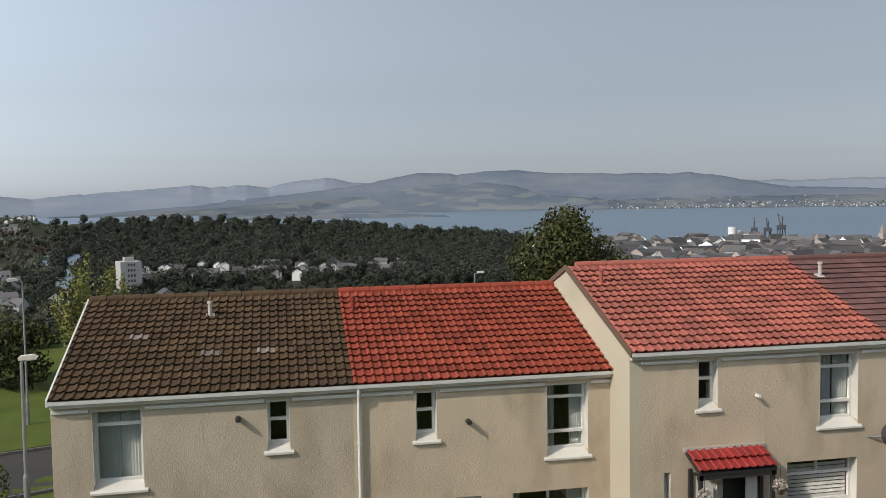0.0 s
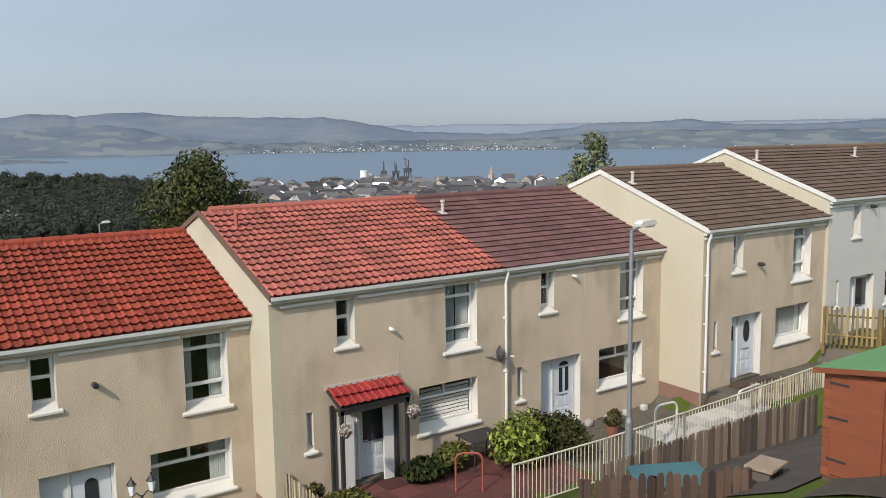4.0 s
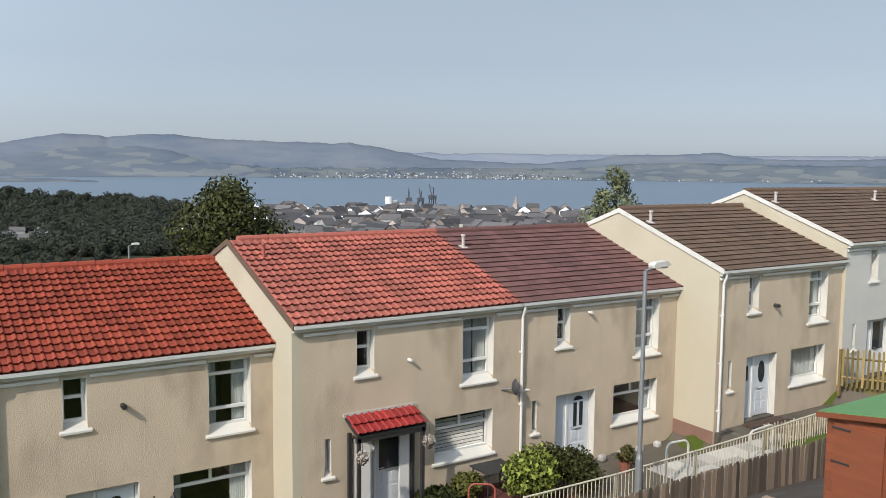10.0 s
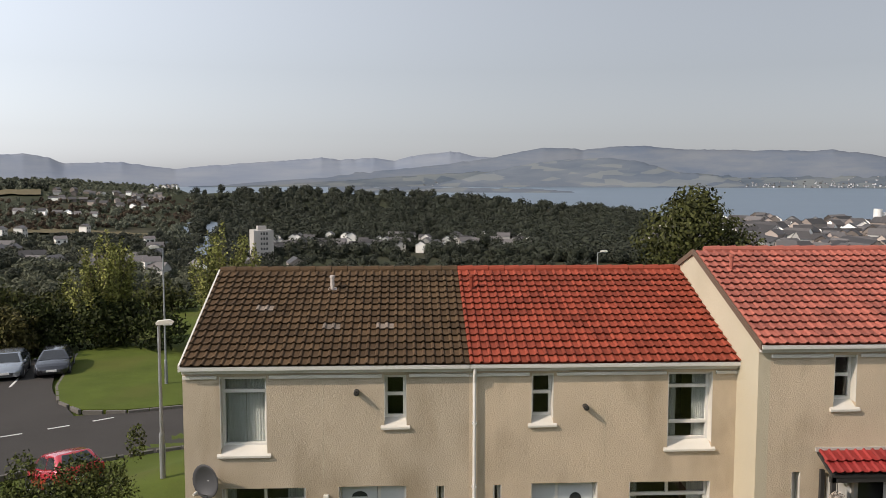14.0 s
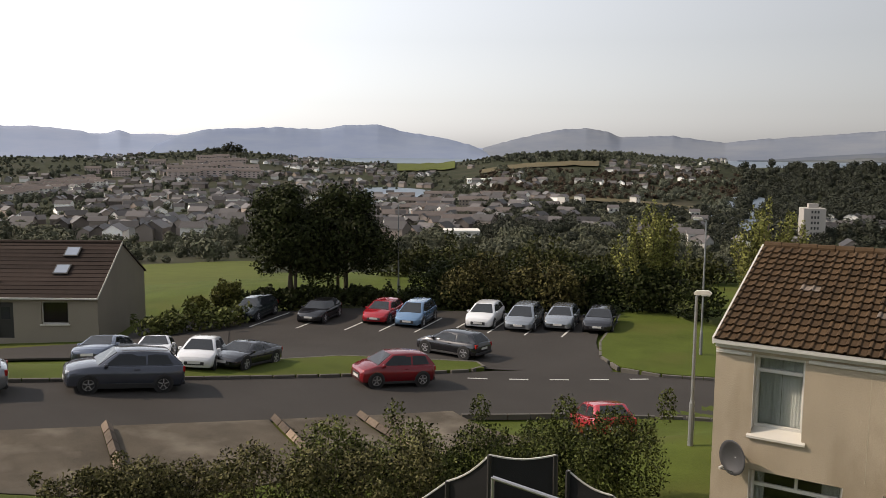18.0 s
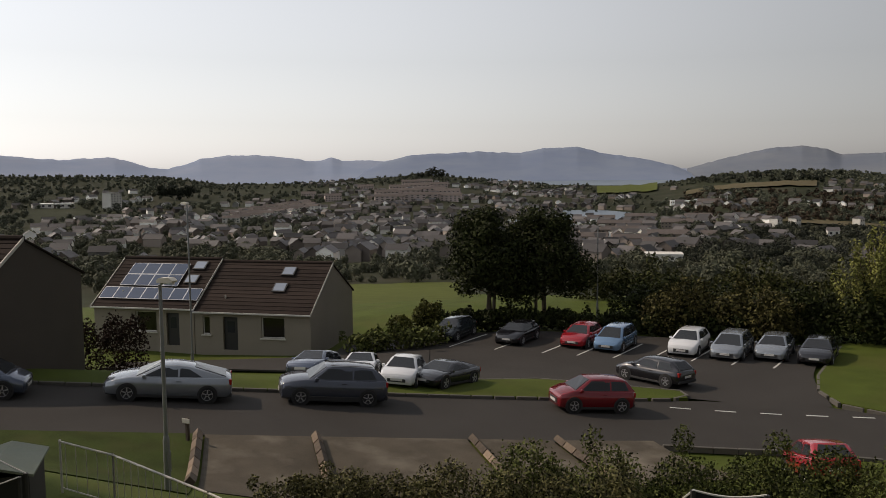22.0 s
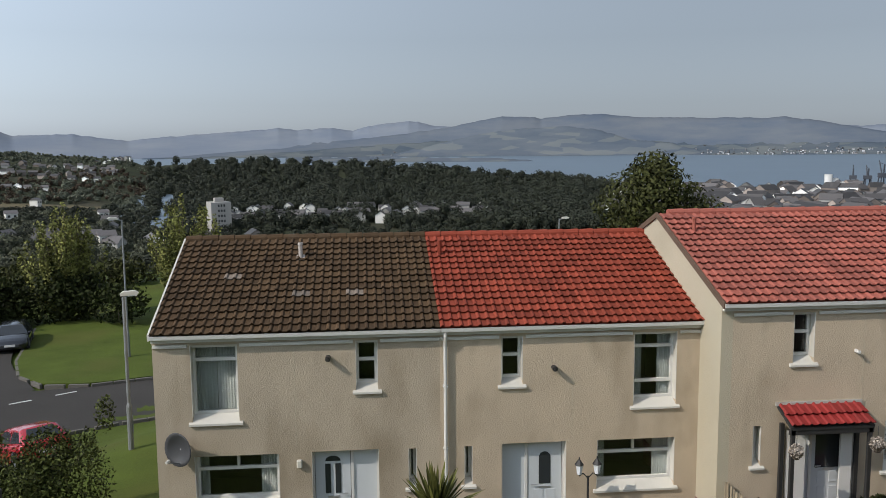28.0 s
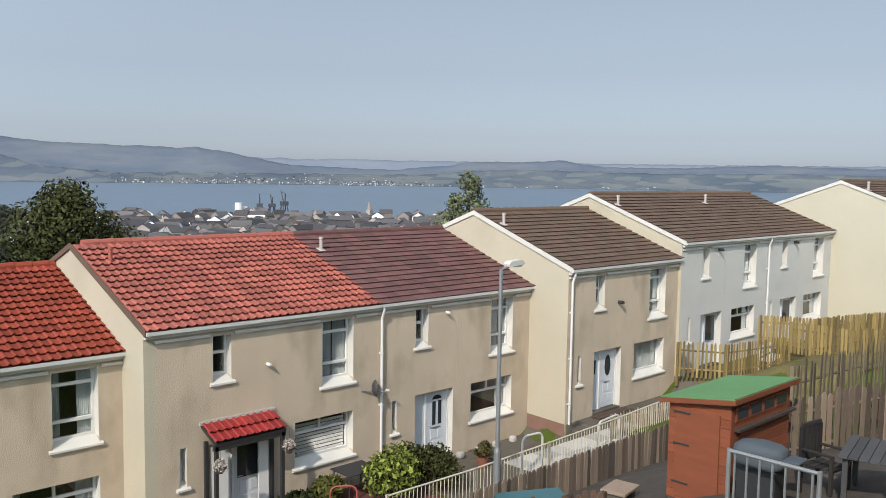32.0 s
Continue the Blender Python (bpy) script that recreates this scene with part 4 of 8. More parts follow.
def wheel(car, x, y, r, side):
    w = 0.2
    t = bmesh.new()
    prof = [(r * 0.66, -w / 2), (r * 0.94, -w / 2), (r, -w / 2 + 0.04), (r, w / 2 - 0.04), (r * 0.94, w / 2), (r * 0.66, w / 2)]
    n = 20
    rings = [[t.verts.new((x + p * math.cos(2 * math.pi * i / n), y + q, r + p * math.sin(2 * math.pi * i / n))) for p, q in prof] for i in range(n)]
    for i in range(n):
        a, b = rings[i], rings[(i + 1) % n]
        for j in range(len(prof)):
            t.faces.new((a[j], b[j], b[(j + 1) % len(prof)], a[(j + 1) % len(prof)]))
    wh = part("wheel", t, RUBBER, car, "black tyre on a silver rim")
    rim = bmesh.new()
    yo = y + side * (w / 2 - 0.035)
    rod(rim, (x, yo - side * 0.03, r), (x, yo, r), r * 0.30, r * 0.24, sides=10)
    for k in range(5):
        a = 2 * math.pi * k / 5 + 0.3
        c, s = math.cos(a), math.sin(a)
        rod(rim, (x + 0.1 * r * c, yo, r + 0.1 * r * s), (x + 0.64 * r * c, yo, r + 0.64 * r * s), 0.035, 0.028, sides=6)
    for k in range(20):
        a, b = 2 * math.pi * k / 20, 2 * math.pi * (k + 1) / 20
        rod(rim, (x + 0.66 * r * math.cos(a), yo, r + 0.66 * r * math.sin(a)), (x + 0.66 * r * math.cos(b), yo, r + 0.66 * r * math.sin(b)), 0.025, sides=5)
    part("rim", rim, ALLOY, wh)
    return wh


def car(x, y, turn, length, width, height, style, colour, label, group="parked cars", z=None, tilt=None):
    """A parked car; turn is its heading, degrees to the left of +x."""
    st = STYLES[style]
    h = radians(turn)
    f, b = (x + math.cos(h) * length * 0.3, y + math.sin(h) * length * 0.3), (x - math.cos(h) * length * 0.3, y - math.sin(h) * length * 0.3)
    l, r = (x - math.sin(h) * 0.7, y + math.cos(h) * 0.7), (x + math.sin(h) * 0.7, y - math.cos(h) * 0.7)
    zf, zb, zl, zr = lie(*f), lie(*b), lie(*l), lie(*r)
    top = thing("car", label=label, category="car", group=group)
    top.matrix_world = pose(x, y, (zf + zb) / 2 + 0.006, 0, 0, turn) @ pose(0, 0, 0, math.degrees(math.atan2(zl - zr, 1.4)), -math.degrees(math.atan2(zf - zb, length * 0.6)), 0)
    L, W, H = length, width / 2, height
    rw = 0.315 if height < 1.56 else 0.345
    def X(u):
        return L / 2 - u * L
    zb0 = 0.2
    belt = st["belt"] * H
    # lower body, nose to tail
    stations = [(0.0, 0.70, st["nose"] * H * 0.86, 0.30), (0.02, 0.86, st["nose"] * H, zb0), (0.10, 0.97, (st["nose"] * 0.45 + st["hood"] * 0.55) * H, zb0), (st["ws0"] - 0.02, 1.0, st["hood"] * H, zb0),
                (0.5, 1.0, belt, zb0), (st["r1"], 1.0, belt * 1.02, zb0), (0.955, 0.96, st["tail"] * H, zb0), (0.99, 0.88, st["tail"] * H * 0.94, 0.26), (1.0, 0.78, st["tail"] * H * 0.80, 0.34)]
    bm = bmesh.new()
    rings = []
    for u, k, zt, zlow in eased(stations, 4):
        w = W * k
        zm = zlow + (zt - zlow) * 0.55
        pts = [(-w * 0.90, zlow), (-w * 0.985, zlow + 0.10), (-w, zm), (-w * 0.965, zt - 0.035), (-w * 0.87, zt), (0, zt + 0.025), (w * 0.87, zt), (w * 0.965, zt - 0.035), (w, zm), (w * 0.985, zlow + 0.10), (w * 0.90, zlow)]
        rings.append([bm.verts.new((X(u), p, q)) for p, q in pts])
    for a, b2 in zip(rings, rings[1:]):
        for j in range(len(a)):
            bm.faces.new((a[j], a[(j + 1) % len(a)], b2[(j + 1) % len(a)], b2[j]))
    bm.faces.new(rings[0])
    bm.faces.new(rings[-1][::-1])
    body = part("body", bm, colour, top, smooth=True)
    # cabin
    wb, wr = W * 0.90, W * 0.70
    zr0 = H - 0.02
    bw, bt = st["hood"] * H - 0.01, belt - 0.01
    crown = 0.022 * H
    cab = [(st["ws0"], wb, bw, bw), (st["ws1"], wb, bt, zr0 - 0.015), ((st["ws1"] + st["r1"]) / 2, wb, bt, zr0), (st["r1"], wb * 0.98, bt, zr0 - 0.035), (st["r0"], wb * 0.93, st["tail"] * H - 0.02, st["tail"] * H - 0.01)]
    bm = bmesh.new()
    rings = []
    roof = []
    for (u0, w0, b0, t0), (u1, w1, b1, t1) in zip(cab[1:], cab[2:4]):
        for k in range(5):
            f = k / 5
            e = (u0 + (u1 - u0) * f - st["ws1"]) / (st["r1"] - st["ws1"])
            roof.append((u0 + (u1 - u0) * f, w0 + (w1 - w0) * f, b0 + (b1 - b0) * f, t0 + (t1 - t0) * f + crown * 4 * e * (1 - e) * 0.6))
    for u, w, z0, z1 in [cab[0]] + roof + cab[3:]:
        t = 1.0 if z1 > z0 + 0.1 else 0.0
        w1 = w + (wr - w) * t
        rings.append([bm.verts.new(p) for p in ((X(u), -w, z0), (X(u), -w1, z1 - 0.045 * t), (X(u), -w1 * 0.86, z1), (X(u), 0, z1 + 0.02 * t), (X(u), w1 * 0.86, z1), (X(u), w1, z1 - 0.045 * t), (X(u), w, z0))])
    for a, b2 in zip(rings, rings[1:]):
        for j in range(6):
            bm.faces.new((a[j], a[j + 1], b2[j + 1], b2[j]))
    bmesh.ops.remove_doubles(bm, verts=bm.verts, dist=0.001)
    part("cabin", bm, colour, top, smooth=True)

    def pane(name, corners, inset=0.06, out=0.008):
        c = [Vector(p) for p in corners]
        m = sum(c, Vector()) / len(c)
        nrm = (c[1] - c[0]).cross(c[2] - c[0]).normalized()
        if nrm.dot(m - Vector((0, 0, H * 0.6))) < 0:
            nrm = -nrm
        g = bmesh.new()
        lo = [g.verts.new(p + (m - p).normalized() * inset + nrm * (out - 0.02)) for p in c]
        hi = [g.verts.new(p + (m - p).normalized() * (inset + 0.008) + nrm * out) for p in c]
        g.faces.new(hi)
        for i in range(len(c)):
            g.faces.new((lo[i], lo[(i + 1) % len(c)], hi[(i + 1) % len(c)], hi[i]))
        part(name, g, CAR_GLASS, top)
    a0, a1, am, a2, a3 = cab
    for s in (-1, 1):
        mid = (st["ws1"] + st["r1"]) / 2 + 0.02
        zt = zr0 - 0.06
        foot = st["ws0"] + (st["ws1"] - st["ws0"]) * 0.30
        pane("side_window", [(X(foot), s * wb * 0.985, bt + 0.03), (X(st["ws1"]), s * wr, zt), (X(mid), s * wr, zt), (X(mid), s * wb, bt + 0.03)], 0.035)
        rear = st["r1"] + (st["r0"] - st["r1"]) * 0.30
        pane("side_window", [(X(mid), s * wb, bt + 0.03), (X(mid), s * wr, zt), (X(st["r1"] - 0.02), s * wr, zt - 0.02), (X(rear), s * wb * 0.965, bt + 0.05)], 0.035)
        part("mirror", boxed(X(st["ws0"] + 0.07) - 0.07, X(st["ws0"] + 0.07) + 0.07, s * (W + 0.01) - 0.075, s * (W + 0.01) + 0.075, belt - 0.02, belt + 0.11, bevel=0.03), colour, top)
        part("headlight", boxed(X(0.075), X(0.018), s * W * 0.66 - 0.13, s * W * 0.66 + 0.13, st["nose"] * H - 0.16, st["nose"] * H + 0.0, bevel=0.03), CLEAR, top)
        part("tail_light", boxed(X(0.997), X(0.94), s * W * 0.78 - 0.10, s * W * 0.78 + 0.10, st["tail"] * H - 0.26, st["tail"] * H - 0.05, bevel=0.02), RED_LENS, top)
        part("sill_trim", boxed(X(0.80), X(0.22), s * W * 0.985 - 0.02, s * W * 0.985 + 0.02, 0.17, 0.27, bevel=0.01), TRIM_BLACK, top)
        hd = boxed(X(0.60), X(0.555), s * (W + 0.003) - 0.015, s * (W + 0.003) + 0.015, belt - 0.13, belt - 0.10)
        part("door_handle", hd, colour, top)
        for u in (0.185, 0.81):
            arch = bmesh.new()
            rod(arch, (X(u), s * W * 0.90, rw), (X(u), s * (W * 1.0 + 0.004), rw + 0.0), rw * 1.16, sides=24)
            part("wheel_arch", arch, TRIM_BLACK, top)
            wheel(top, X(u), s * (W - 0.075), rw, s)
    pane("windscreen", [(X(a0[0]), -wb * 0.94, bw), (X(a1[0]), -wr * 0.86, zr0 - 0.012), (X(a1[0]), 0, zr0 + 0.008), (X(a1[0]), wr * 0.86, zr0 - 0.012), (X(a0[0]), wb * 0.94, bw)], 0.06, 0.02)
    pane("rear_window", [(X(a2[0]), -wr * 0.84, zr0 - 0.03), (X(a3[0]), -wb * 0.86, st["tail"] * H), (X(a3[0]), wb * 0.86, st["tail"] * H), (X(a2[0]), wr * 0.84, zr0 - 0.03), (X(a2[0]), 0, zr0 - 0.012)], 0.09, 0.02)
    if style == "suv":
        for s in (-1, 1):
            part("roof_rail", rod(bmesh.new(), (X(st["ws1"] + 0.03), s * wr * 0.9, H + 0.025), (X(st["r1"] - 0.02), s * wr * 0.9, H + 0.02), 0.02, sides=6), ALLOY, top)
            part("cladding", boxed(X(0.86), X(0.12), s * W * 0.99 - 0.02, s * W * 0.99 + 0.02, 0.2, 0.36, bevel=0.012), TRIM_BLACK, top)
    part("grille", boxed(X(0.03), X(-0.003), -W * 0.5, W * 0.5, 0.30, st["nose"] * H - 0.17, bevel=0.015), TRIM_BLACK, top)
    part("number_plate", boxed(X(0.005), X(-0.006), -0.26, 0.26, 0.36, 0.47), UPVC, top)
    part("number_plate", boxed(X(1.004), X(0.99), -0.26, 0.26, 0.50, 0.61), UPVC, top)
    part("bumper", boxed(X(1.004), X(0.965), -W * 0.86, W * 0.86, 0.24, 0.40, bevel=0.03), TRIM_BLACK, top)
    return top


P_RED, P_GREY, P_SILVER = paint("red_car_paint", (0.22, 0.008, 0.014)), paint("grey_car_paint", (0.075, 0.084, 0.108), 0.5), paint("silver_car_paint", (0.30, 0.325, 0.35), 0.6)
P_BLUEGREY, P_WHITE, P_BLACK = paint("blue_grey_car_paint", (0.11, 0.135, 0.185), 0.6), paint("white_car_paint", (0.72, 0.73, 0.74), 0.0), paint("black_car_paint", (0.014, 0.014, 0.018), 0.3)
P_BLUE, P_NAVY, P_BRIGHT = paint("light_blue_car_paint", (0.15, 0.27, 0.42), 0.5), paint("dark_green_grey_car_paint", (0.03, 0.04, 0.045), 0.4), paint("bright_red_car_paint", (0.42, 0.012, 0.022))
UPHILL = math.degrees(math.atan2(ROAD_DIR.y, ROAD_DIR.x)) + 180


def road_car(s, d, front_up, *a):
    p = on_road(s, d)
    return car(p.x, p.y, UPHILL if front_up else UPHILL - 180, *a)


road_car(10.85, -0.15, True, 3.4, 1.58, 1.40, "city", P_RED, "dark red small hatchback parked at the kerb")
road_car(0.05, -0.55, True, 4.15, 1.78, 1.48, "suv", P_GREY, "dark grey crossover parked at the kerb")
road_car(-6.05, -0.4, True, 4.5, 1.76, 1.33, "coupe", P_SILVER, "silver saloon with a sloping tail parked at the kerb")
road_car(-12.65, -0.1, False, 3.75, 1.66, 1.38, "mpv", P_BLUEGREY, "pale blue-grey people carrier parked at the kerb")
BAY_TURN = math.degrees(math.atan2(-0.98, 0.20))
car(-24.12, 18.15, 178, 3.75, 1.66, 1.28, "hatch", P_BLACK, "black hatchback parked across the bays")
car(-29.56, 6.47, UPHILL + 68, 3.5, 1.6, 1.24, "hatch", P_WHITE, "white small hatchback behind the verge")
car(-28.55, 8.04, UPHILL + 42, 3.7, 1.66, 1.1, "coupe", P_BLACK, "black low coupe behind the verge")
car(-32.31, 6.27, UPHILL + 75, 3.4, 1.6, 1.2, "hatch", P_WHITE, "white hatchback further back in the car park")
car(-33.06, 4.20, UPHILL + 62, 3.6, 1.62, 1.25, "hatch", P_BLUEGREY, "blue-grey hatchback beside the verge")
for bx, by, ln, wd, ht, st, col, lab in (
        (-40.27, 20.13, 3.53, 1.74, 1.29, "hatch", P_NAVY, "dark grey-green hatchback in a marked bay"),
        (-36.42, 21.93, 3.44, 1.74, 1.23, "hatch", P_BLACK, "black hatchback in a marked bay"),
        (-32.99, 24.00, 3.52, 1.70, 1.26, "hatch", P_BRIGHT, "bright red hatchback in a marked bay"),
        (-30.84, 24.50, 3.69, 1.74, 1.36, "mpv", P_BLUE, "light blue people carrier in a marked bay"),
        (-27.09, 26.54, 3.89, 1.76, 1.34, "hatch", P_WHITE, "white hatchback in a marked bay"),
        (-24.81, 27.35, 4.21, 1.80, 1.33, "mpv", P_SILVER, "silver people carrier in a marked bay"),
        (-22.95, 28.75, 3.99, 1.76, 1.23, "hatch", P_SILVER, "silver hatchback in a marked bay"),
        (-20.73, 29.32, 3.99, 1.76, 1.24, "hatch", P_BLACK, "black hatchback in the end bay")):
    car(bx, by, BAY_TURN + 5, ln, wd, ht, st, col, lab, "cars in the bays")
car(-12.41, 9.41, 130, 3.4, 1.6, 1.34, "hatch", P_BRIGHT, "bright red hatchback half hidden behind the hedge")

# ---- trees and hedges ----
def leaves(rnd, blobs, count, size, flat=0.0):
    """Leaf blades on and in a set of blobs (x, y, z, rx, ry, rz): vertices and faces."""
    b = np.array(blobs, float)
    vol = np.cbrt(b[:, 3] * b[:, 4] * b[:, 5]) ** 2
    pick = rnd.choice(len(b), count, p=vol / vol.sum())
    d = rnd.normal(size=(count, 3))
    d /= np.linalg.norm(d, axis=1, keepdims=True)
    r = 1 - 0.45 * rnd.random(count) ** 2.0 + 0.08 * rnd.normal(size=count)
    c = b[pick, :3] + d * b[pick, 3:] * r[:, None]
    u = rnd.normal(size=(count, 3))
    u -= d * (u * d).sum(1, keepdims=True) * flat
    u /= np.linalg.norm(u, axis=1, keepdims=True)
    v = np.cross(u, d + (0.6 - 0.4 * flat) * rnd.normal(size=(count, 3)))
    v /= np.linalg.norm(v, axis=1, keepdims=True) + 1e-9
    s = size * (0.6 + 0.8 * rnd.random(count))[:, None]
    q = np.stack([c - u * s, c - v * s * 0.55, c + u * s, c + v * s * 0.55], 1).reshape(-1, 3)
    faces = np.arange(4 * count).reshape(-1, 4)
    return q.tolist(), faces.tolist()


def tree(x, y, height, spread, material, label, seed, base=0.25, count=4200, size=0.26, trunks=1, name="tree", tall=1.0, blobs=16, sink=0.0, group="trees"):
    """A tapered trunk with limbs, and a crown of leaf blades gathered in clumps."""
    rnd = np.random.RandomState(seed)
    z = lie(x, y) - sink
    t = thing(name, x, y, z, label=label, category="tree", group=group)
    bm = bmesh.new()
    r0 = 0.028 * height
    low = base * height
    marks = []
    for k in range(trunks):
        ox, oy = (0, 0) if trunks == 1 else (rnd.uniform(-0.12, 0.12) * spread, rnd.uniform(-0.12, 0.12) * spread)
        lean = rnd.uniform(-0.06, 0.06, 2) * height
        knots = [(ox, oy, -0.3), (ox + lean[0] * 0.3, oy + lean[1] * 0.3, low), (ox + lean[0], oy + lean[1], height * 0.62)]
        rod(bm, knots[0], knots[1], r0 / trunks ** 0.4, r0 * 0.75 / trunks ** 0.4, 9)
        rod(bm, knots[1], knots[2], r0 * 0.75 / trunks ** 0.4, r0 * 0.3, 8)
        marks.append(knots)
    crown = []
    for i in range(blobs):
        a = rnd.uniform(0, 2 * math.pi)
        u = (i + 0.5) / blobs
        zc = low + (height - low) * (0.12 + 0.80 * u)
        env = math.sin(math.pi * min(1.0, 0.22 + 0.74 * u)) ** 0.7
        rr = spread * 0.5 * env * rnd.uniform(0.35, 0.8)
        cx, cy = rr * math.cos(a), rr * math.sin(a)
        br = spread * 0.5 * rnd.uniform(0.30, 0.48) * (0.55 + 0.45 * env)
        crown.append((cx, cy, zc, br, br, br * 0.8 * tall))
        k = marks[i % trunks]
        s = Vector(k[1]).lerp(Vector(k[2]), min(0.95, u * 0.9))
        rod(bm, s, (cx, cy, zc), r0 * 0.28, r0 * 0.08, 6)
    crown.append((0, 0, low + (height - low) * 0.5, spread * 0.30, spread * 0.30, (height - low) * 0.36))
    crown.append((rnd.uniform(-0.06, 0.06) * spread, 0, height - spread * 0.14 * tall, spread * 0.16, spread * 0.16, spread * 0.15 * tall))
    part("trunk", bm, BARK, t)
    vs, fs = leaves(rnd, crown, count, size, 0.55)
    raw("crown", vs, fs, material, t)
    return t


def plume(x, y, height, spread, material, label, seed, stems, count):
    """A feathery tree of many upright shoots that fan out from a short trunk."""
    rnd = np.random.RandomState(seed)
    t = thing("tree", x, y, lie(x, y), label=label, category="tree", group="trees")
    bm = bmesh.new()
    rod(bm, (0, 0, -0.3), (0, 0, height * 0.2), 0.2, 0.15, 9)
    crown = []
    for i in range(stems):
        a, q = rnd.uniform(0, 2 * math.pi), rnd.uniform(0.0, 1.0) ** 0.6
        top = height * (1.0 - 0.42 * q * q) * rnd.uniform(0.86, 1.0)
        ex, ey = 0.5 * spread * q * math.cos(a), 0.5 * spread * q * math.sin(a)
        rod(bm, (0, 0, height * rnd.uniform(0.05, 0.2)), (ex, ey, top * 0.96), 0.06, 0.012, 5)
        for k in range(5):
            f = 0.22 + 0.18 * k
            w = 0.42 * (1.15 - f) * spread / 5 + 0.12
            crown.append((ex * f ** 0.7, ey * f ** 0.7, top * f, w, w, top * 0.13))
    part("trunk", bm, BARK, t)
    vs, fs = leaves(rnd, crown, count, 0.10)
    raw("crown", vs, fs, material, t)
    return t


def around(az, r):
    a = radians(az)
    return EYE[0] - r * math.sin(a), EYE[1] + r * math.cos(a)


x, y = around(-19.4, 46)
tree(x, y, 9.9, 7.6, LEAF, "broad green tree behind the terrace", 11, base=0.16, count=17000, size=0.115, blobs=26)
x, y = around(-45.4, 56)
tree(x, y, 8.4, 4.2, LEAF_PALE, "slim pale green tree behind the terrace", 12, base=0.1, count=4300, size=0.12, tall=1.2, blobs=20)
x, y = around(43.35, 58)
tree(x, y, 8.3, 6.7, LEAF_DARK, "broad dark tree with three stems beside the car park", 13, base=0.24, count=19000, size=0.12, trunks=3, blobs=26)
x, y = around(39.7, 60)
tree(x, y, 8.1, 8.2, LEAF_DARK, "broad dark green tree beside the car park", 14, base=0.18, count=20000, size=0.12, trunks=3, blobs=26)
x, y = around(18.96, 58)
plume(x, y, 7.2, 5.5, LEAF_POPLAR, "upright yellow-green poplar on the grass bank", 15, 34, 19000)
x, y = around(11.68, 60)
plume(x, y, 7.6, 6.0, LEAF_POPLAR, "upright yellow-green willow behind the end house", 16, 32, 16000)
x, y = around(88.0, 21.0)
up = 9.75 - lie(x, y)
tree(x, y, up, 7.6, LEAF_DARK, "dark leafy tree near the road edge", 17, base=(6.5 - lie(x, y)) / up, count=24000, size=0.085, blobs=34)


def hedge(points, height, width, material, label, seed, density=260, size=0.12, name="hedge", bumps=0.35, sink=0.0):
    """A rough hedge along a line, of leaf blades over woody stems."""
    rnd = np.random.RandomState(seed)
    pts = [Vector(p) for p in points]
    t = thing(name, pts[0].x, pts[0].y, lie(pts[0].x, pts[0].y), label=label, category="hedge", group="hedges")
    blobs, bm = [], bmesh.new()
    for p, q in zip(pts, pts[1:]):
        n = max(1, int((q - p).length / (width * 0.5)))
        for i in range(n):
            c = p.lerp(q, (i + rnd.rand()) / n)
            g = lie(c.x, c.y) - t.location.z - sink
            hh = height * (1 - bumps * rnd.rand())
            ox, oy = rnd.uniform(-0.2, 0.2, 2) * width
            cx, cy = c.x - t.location.x + ox, c.y - t.location.y + oy
            blobs.append((cx, cy, g + hh * 0.5, width * 0.55, width * 0.55, hh * 0.52))
            blobs.append((cx + ox, cy + oy, g + hh * 0.8, width * 0.35, width * 0.35, hh * 0.28))
            rod(bm, (cx, cy, g - 0.1), (cx + ox, cy + oy, g + hh * 0.7), 0.03, 0.012, 5)
            for k in range(3):
                sx, sy = rnd.uniform(-0.6, 0.6, 2) * width
                sz, sr = hh * rnd.uniform(0.55, 1.12), width * rnd.uniform(0.07, 0.2)
                blobs.append((cx + sx, cy + sy, g + sz, sr, sr, sr * rnd.uniform(0.9, 2.2)))
                rod(bm, (cx + ox, cy + oy, g + hh * 0.3), (cx + sx, cy + sy, g + sz), 0.015, 0.006, 4)
    part("stem", bm, BARK, t)
    vs, fs = leaves(rnd, blobs, int(density * len(blobs) / 5), size)
    raw("foliage", vs, fs, material, t)
    return t


def ring(pairs):
    return [around(a, r) for a, r in pairs]


hedge(ring([(58.05, 19.2), (50.99, 18.8), (45.95, 19.4)]), 1.2, 1.5, LEAF_BRAMBLE, "straggly bramble hedge above the driveways", 31, density=3600, size=0.040)
hedge(ring([(44.95, 19.5), (36.94, 19.2), (29.93, 19.6)]), 2.75, 1.9, LEAF_HEDGE, "overgrown mixed hedge with green and rusty leaves", 32, density=4400, size=0.042)
hedge(ring([(29.93, 19.8), (22.75, 20.0), (17.11, 20.4)]), 2.4, 1.9, LEAF_GARDEN, "green garden hedge beside the end house", 33, density=6500, size=0.042, bumps=0.18)
hedge(ring([(44.95, 18.6), (38.94, 18.4), (33.94, 18.6)]), 2.6, 1.3, LEAF_BRAMBLE, "rust-tinged bramble in front of the hedge", 34, density=3600, size=0.040)
hedge([(-43.14, 20.12), (-37.74, 26.61), (-30.31, 30.53), (-22.87, 34.25)], 1.5, 1.6, LEAF_DARK, "dark hedge along the back of the car park", 35, density=330, size=0.16)
hedge(ring([(34.44, 60), (28.9, 61), (22.75, 58), (15.58, 56)]), 3.4, 3.4, LEAF_DARK, "bank of tall dark shrubs behind the car park", 36, density=1900, size=0.13, bumps=0.45)
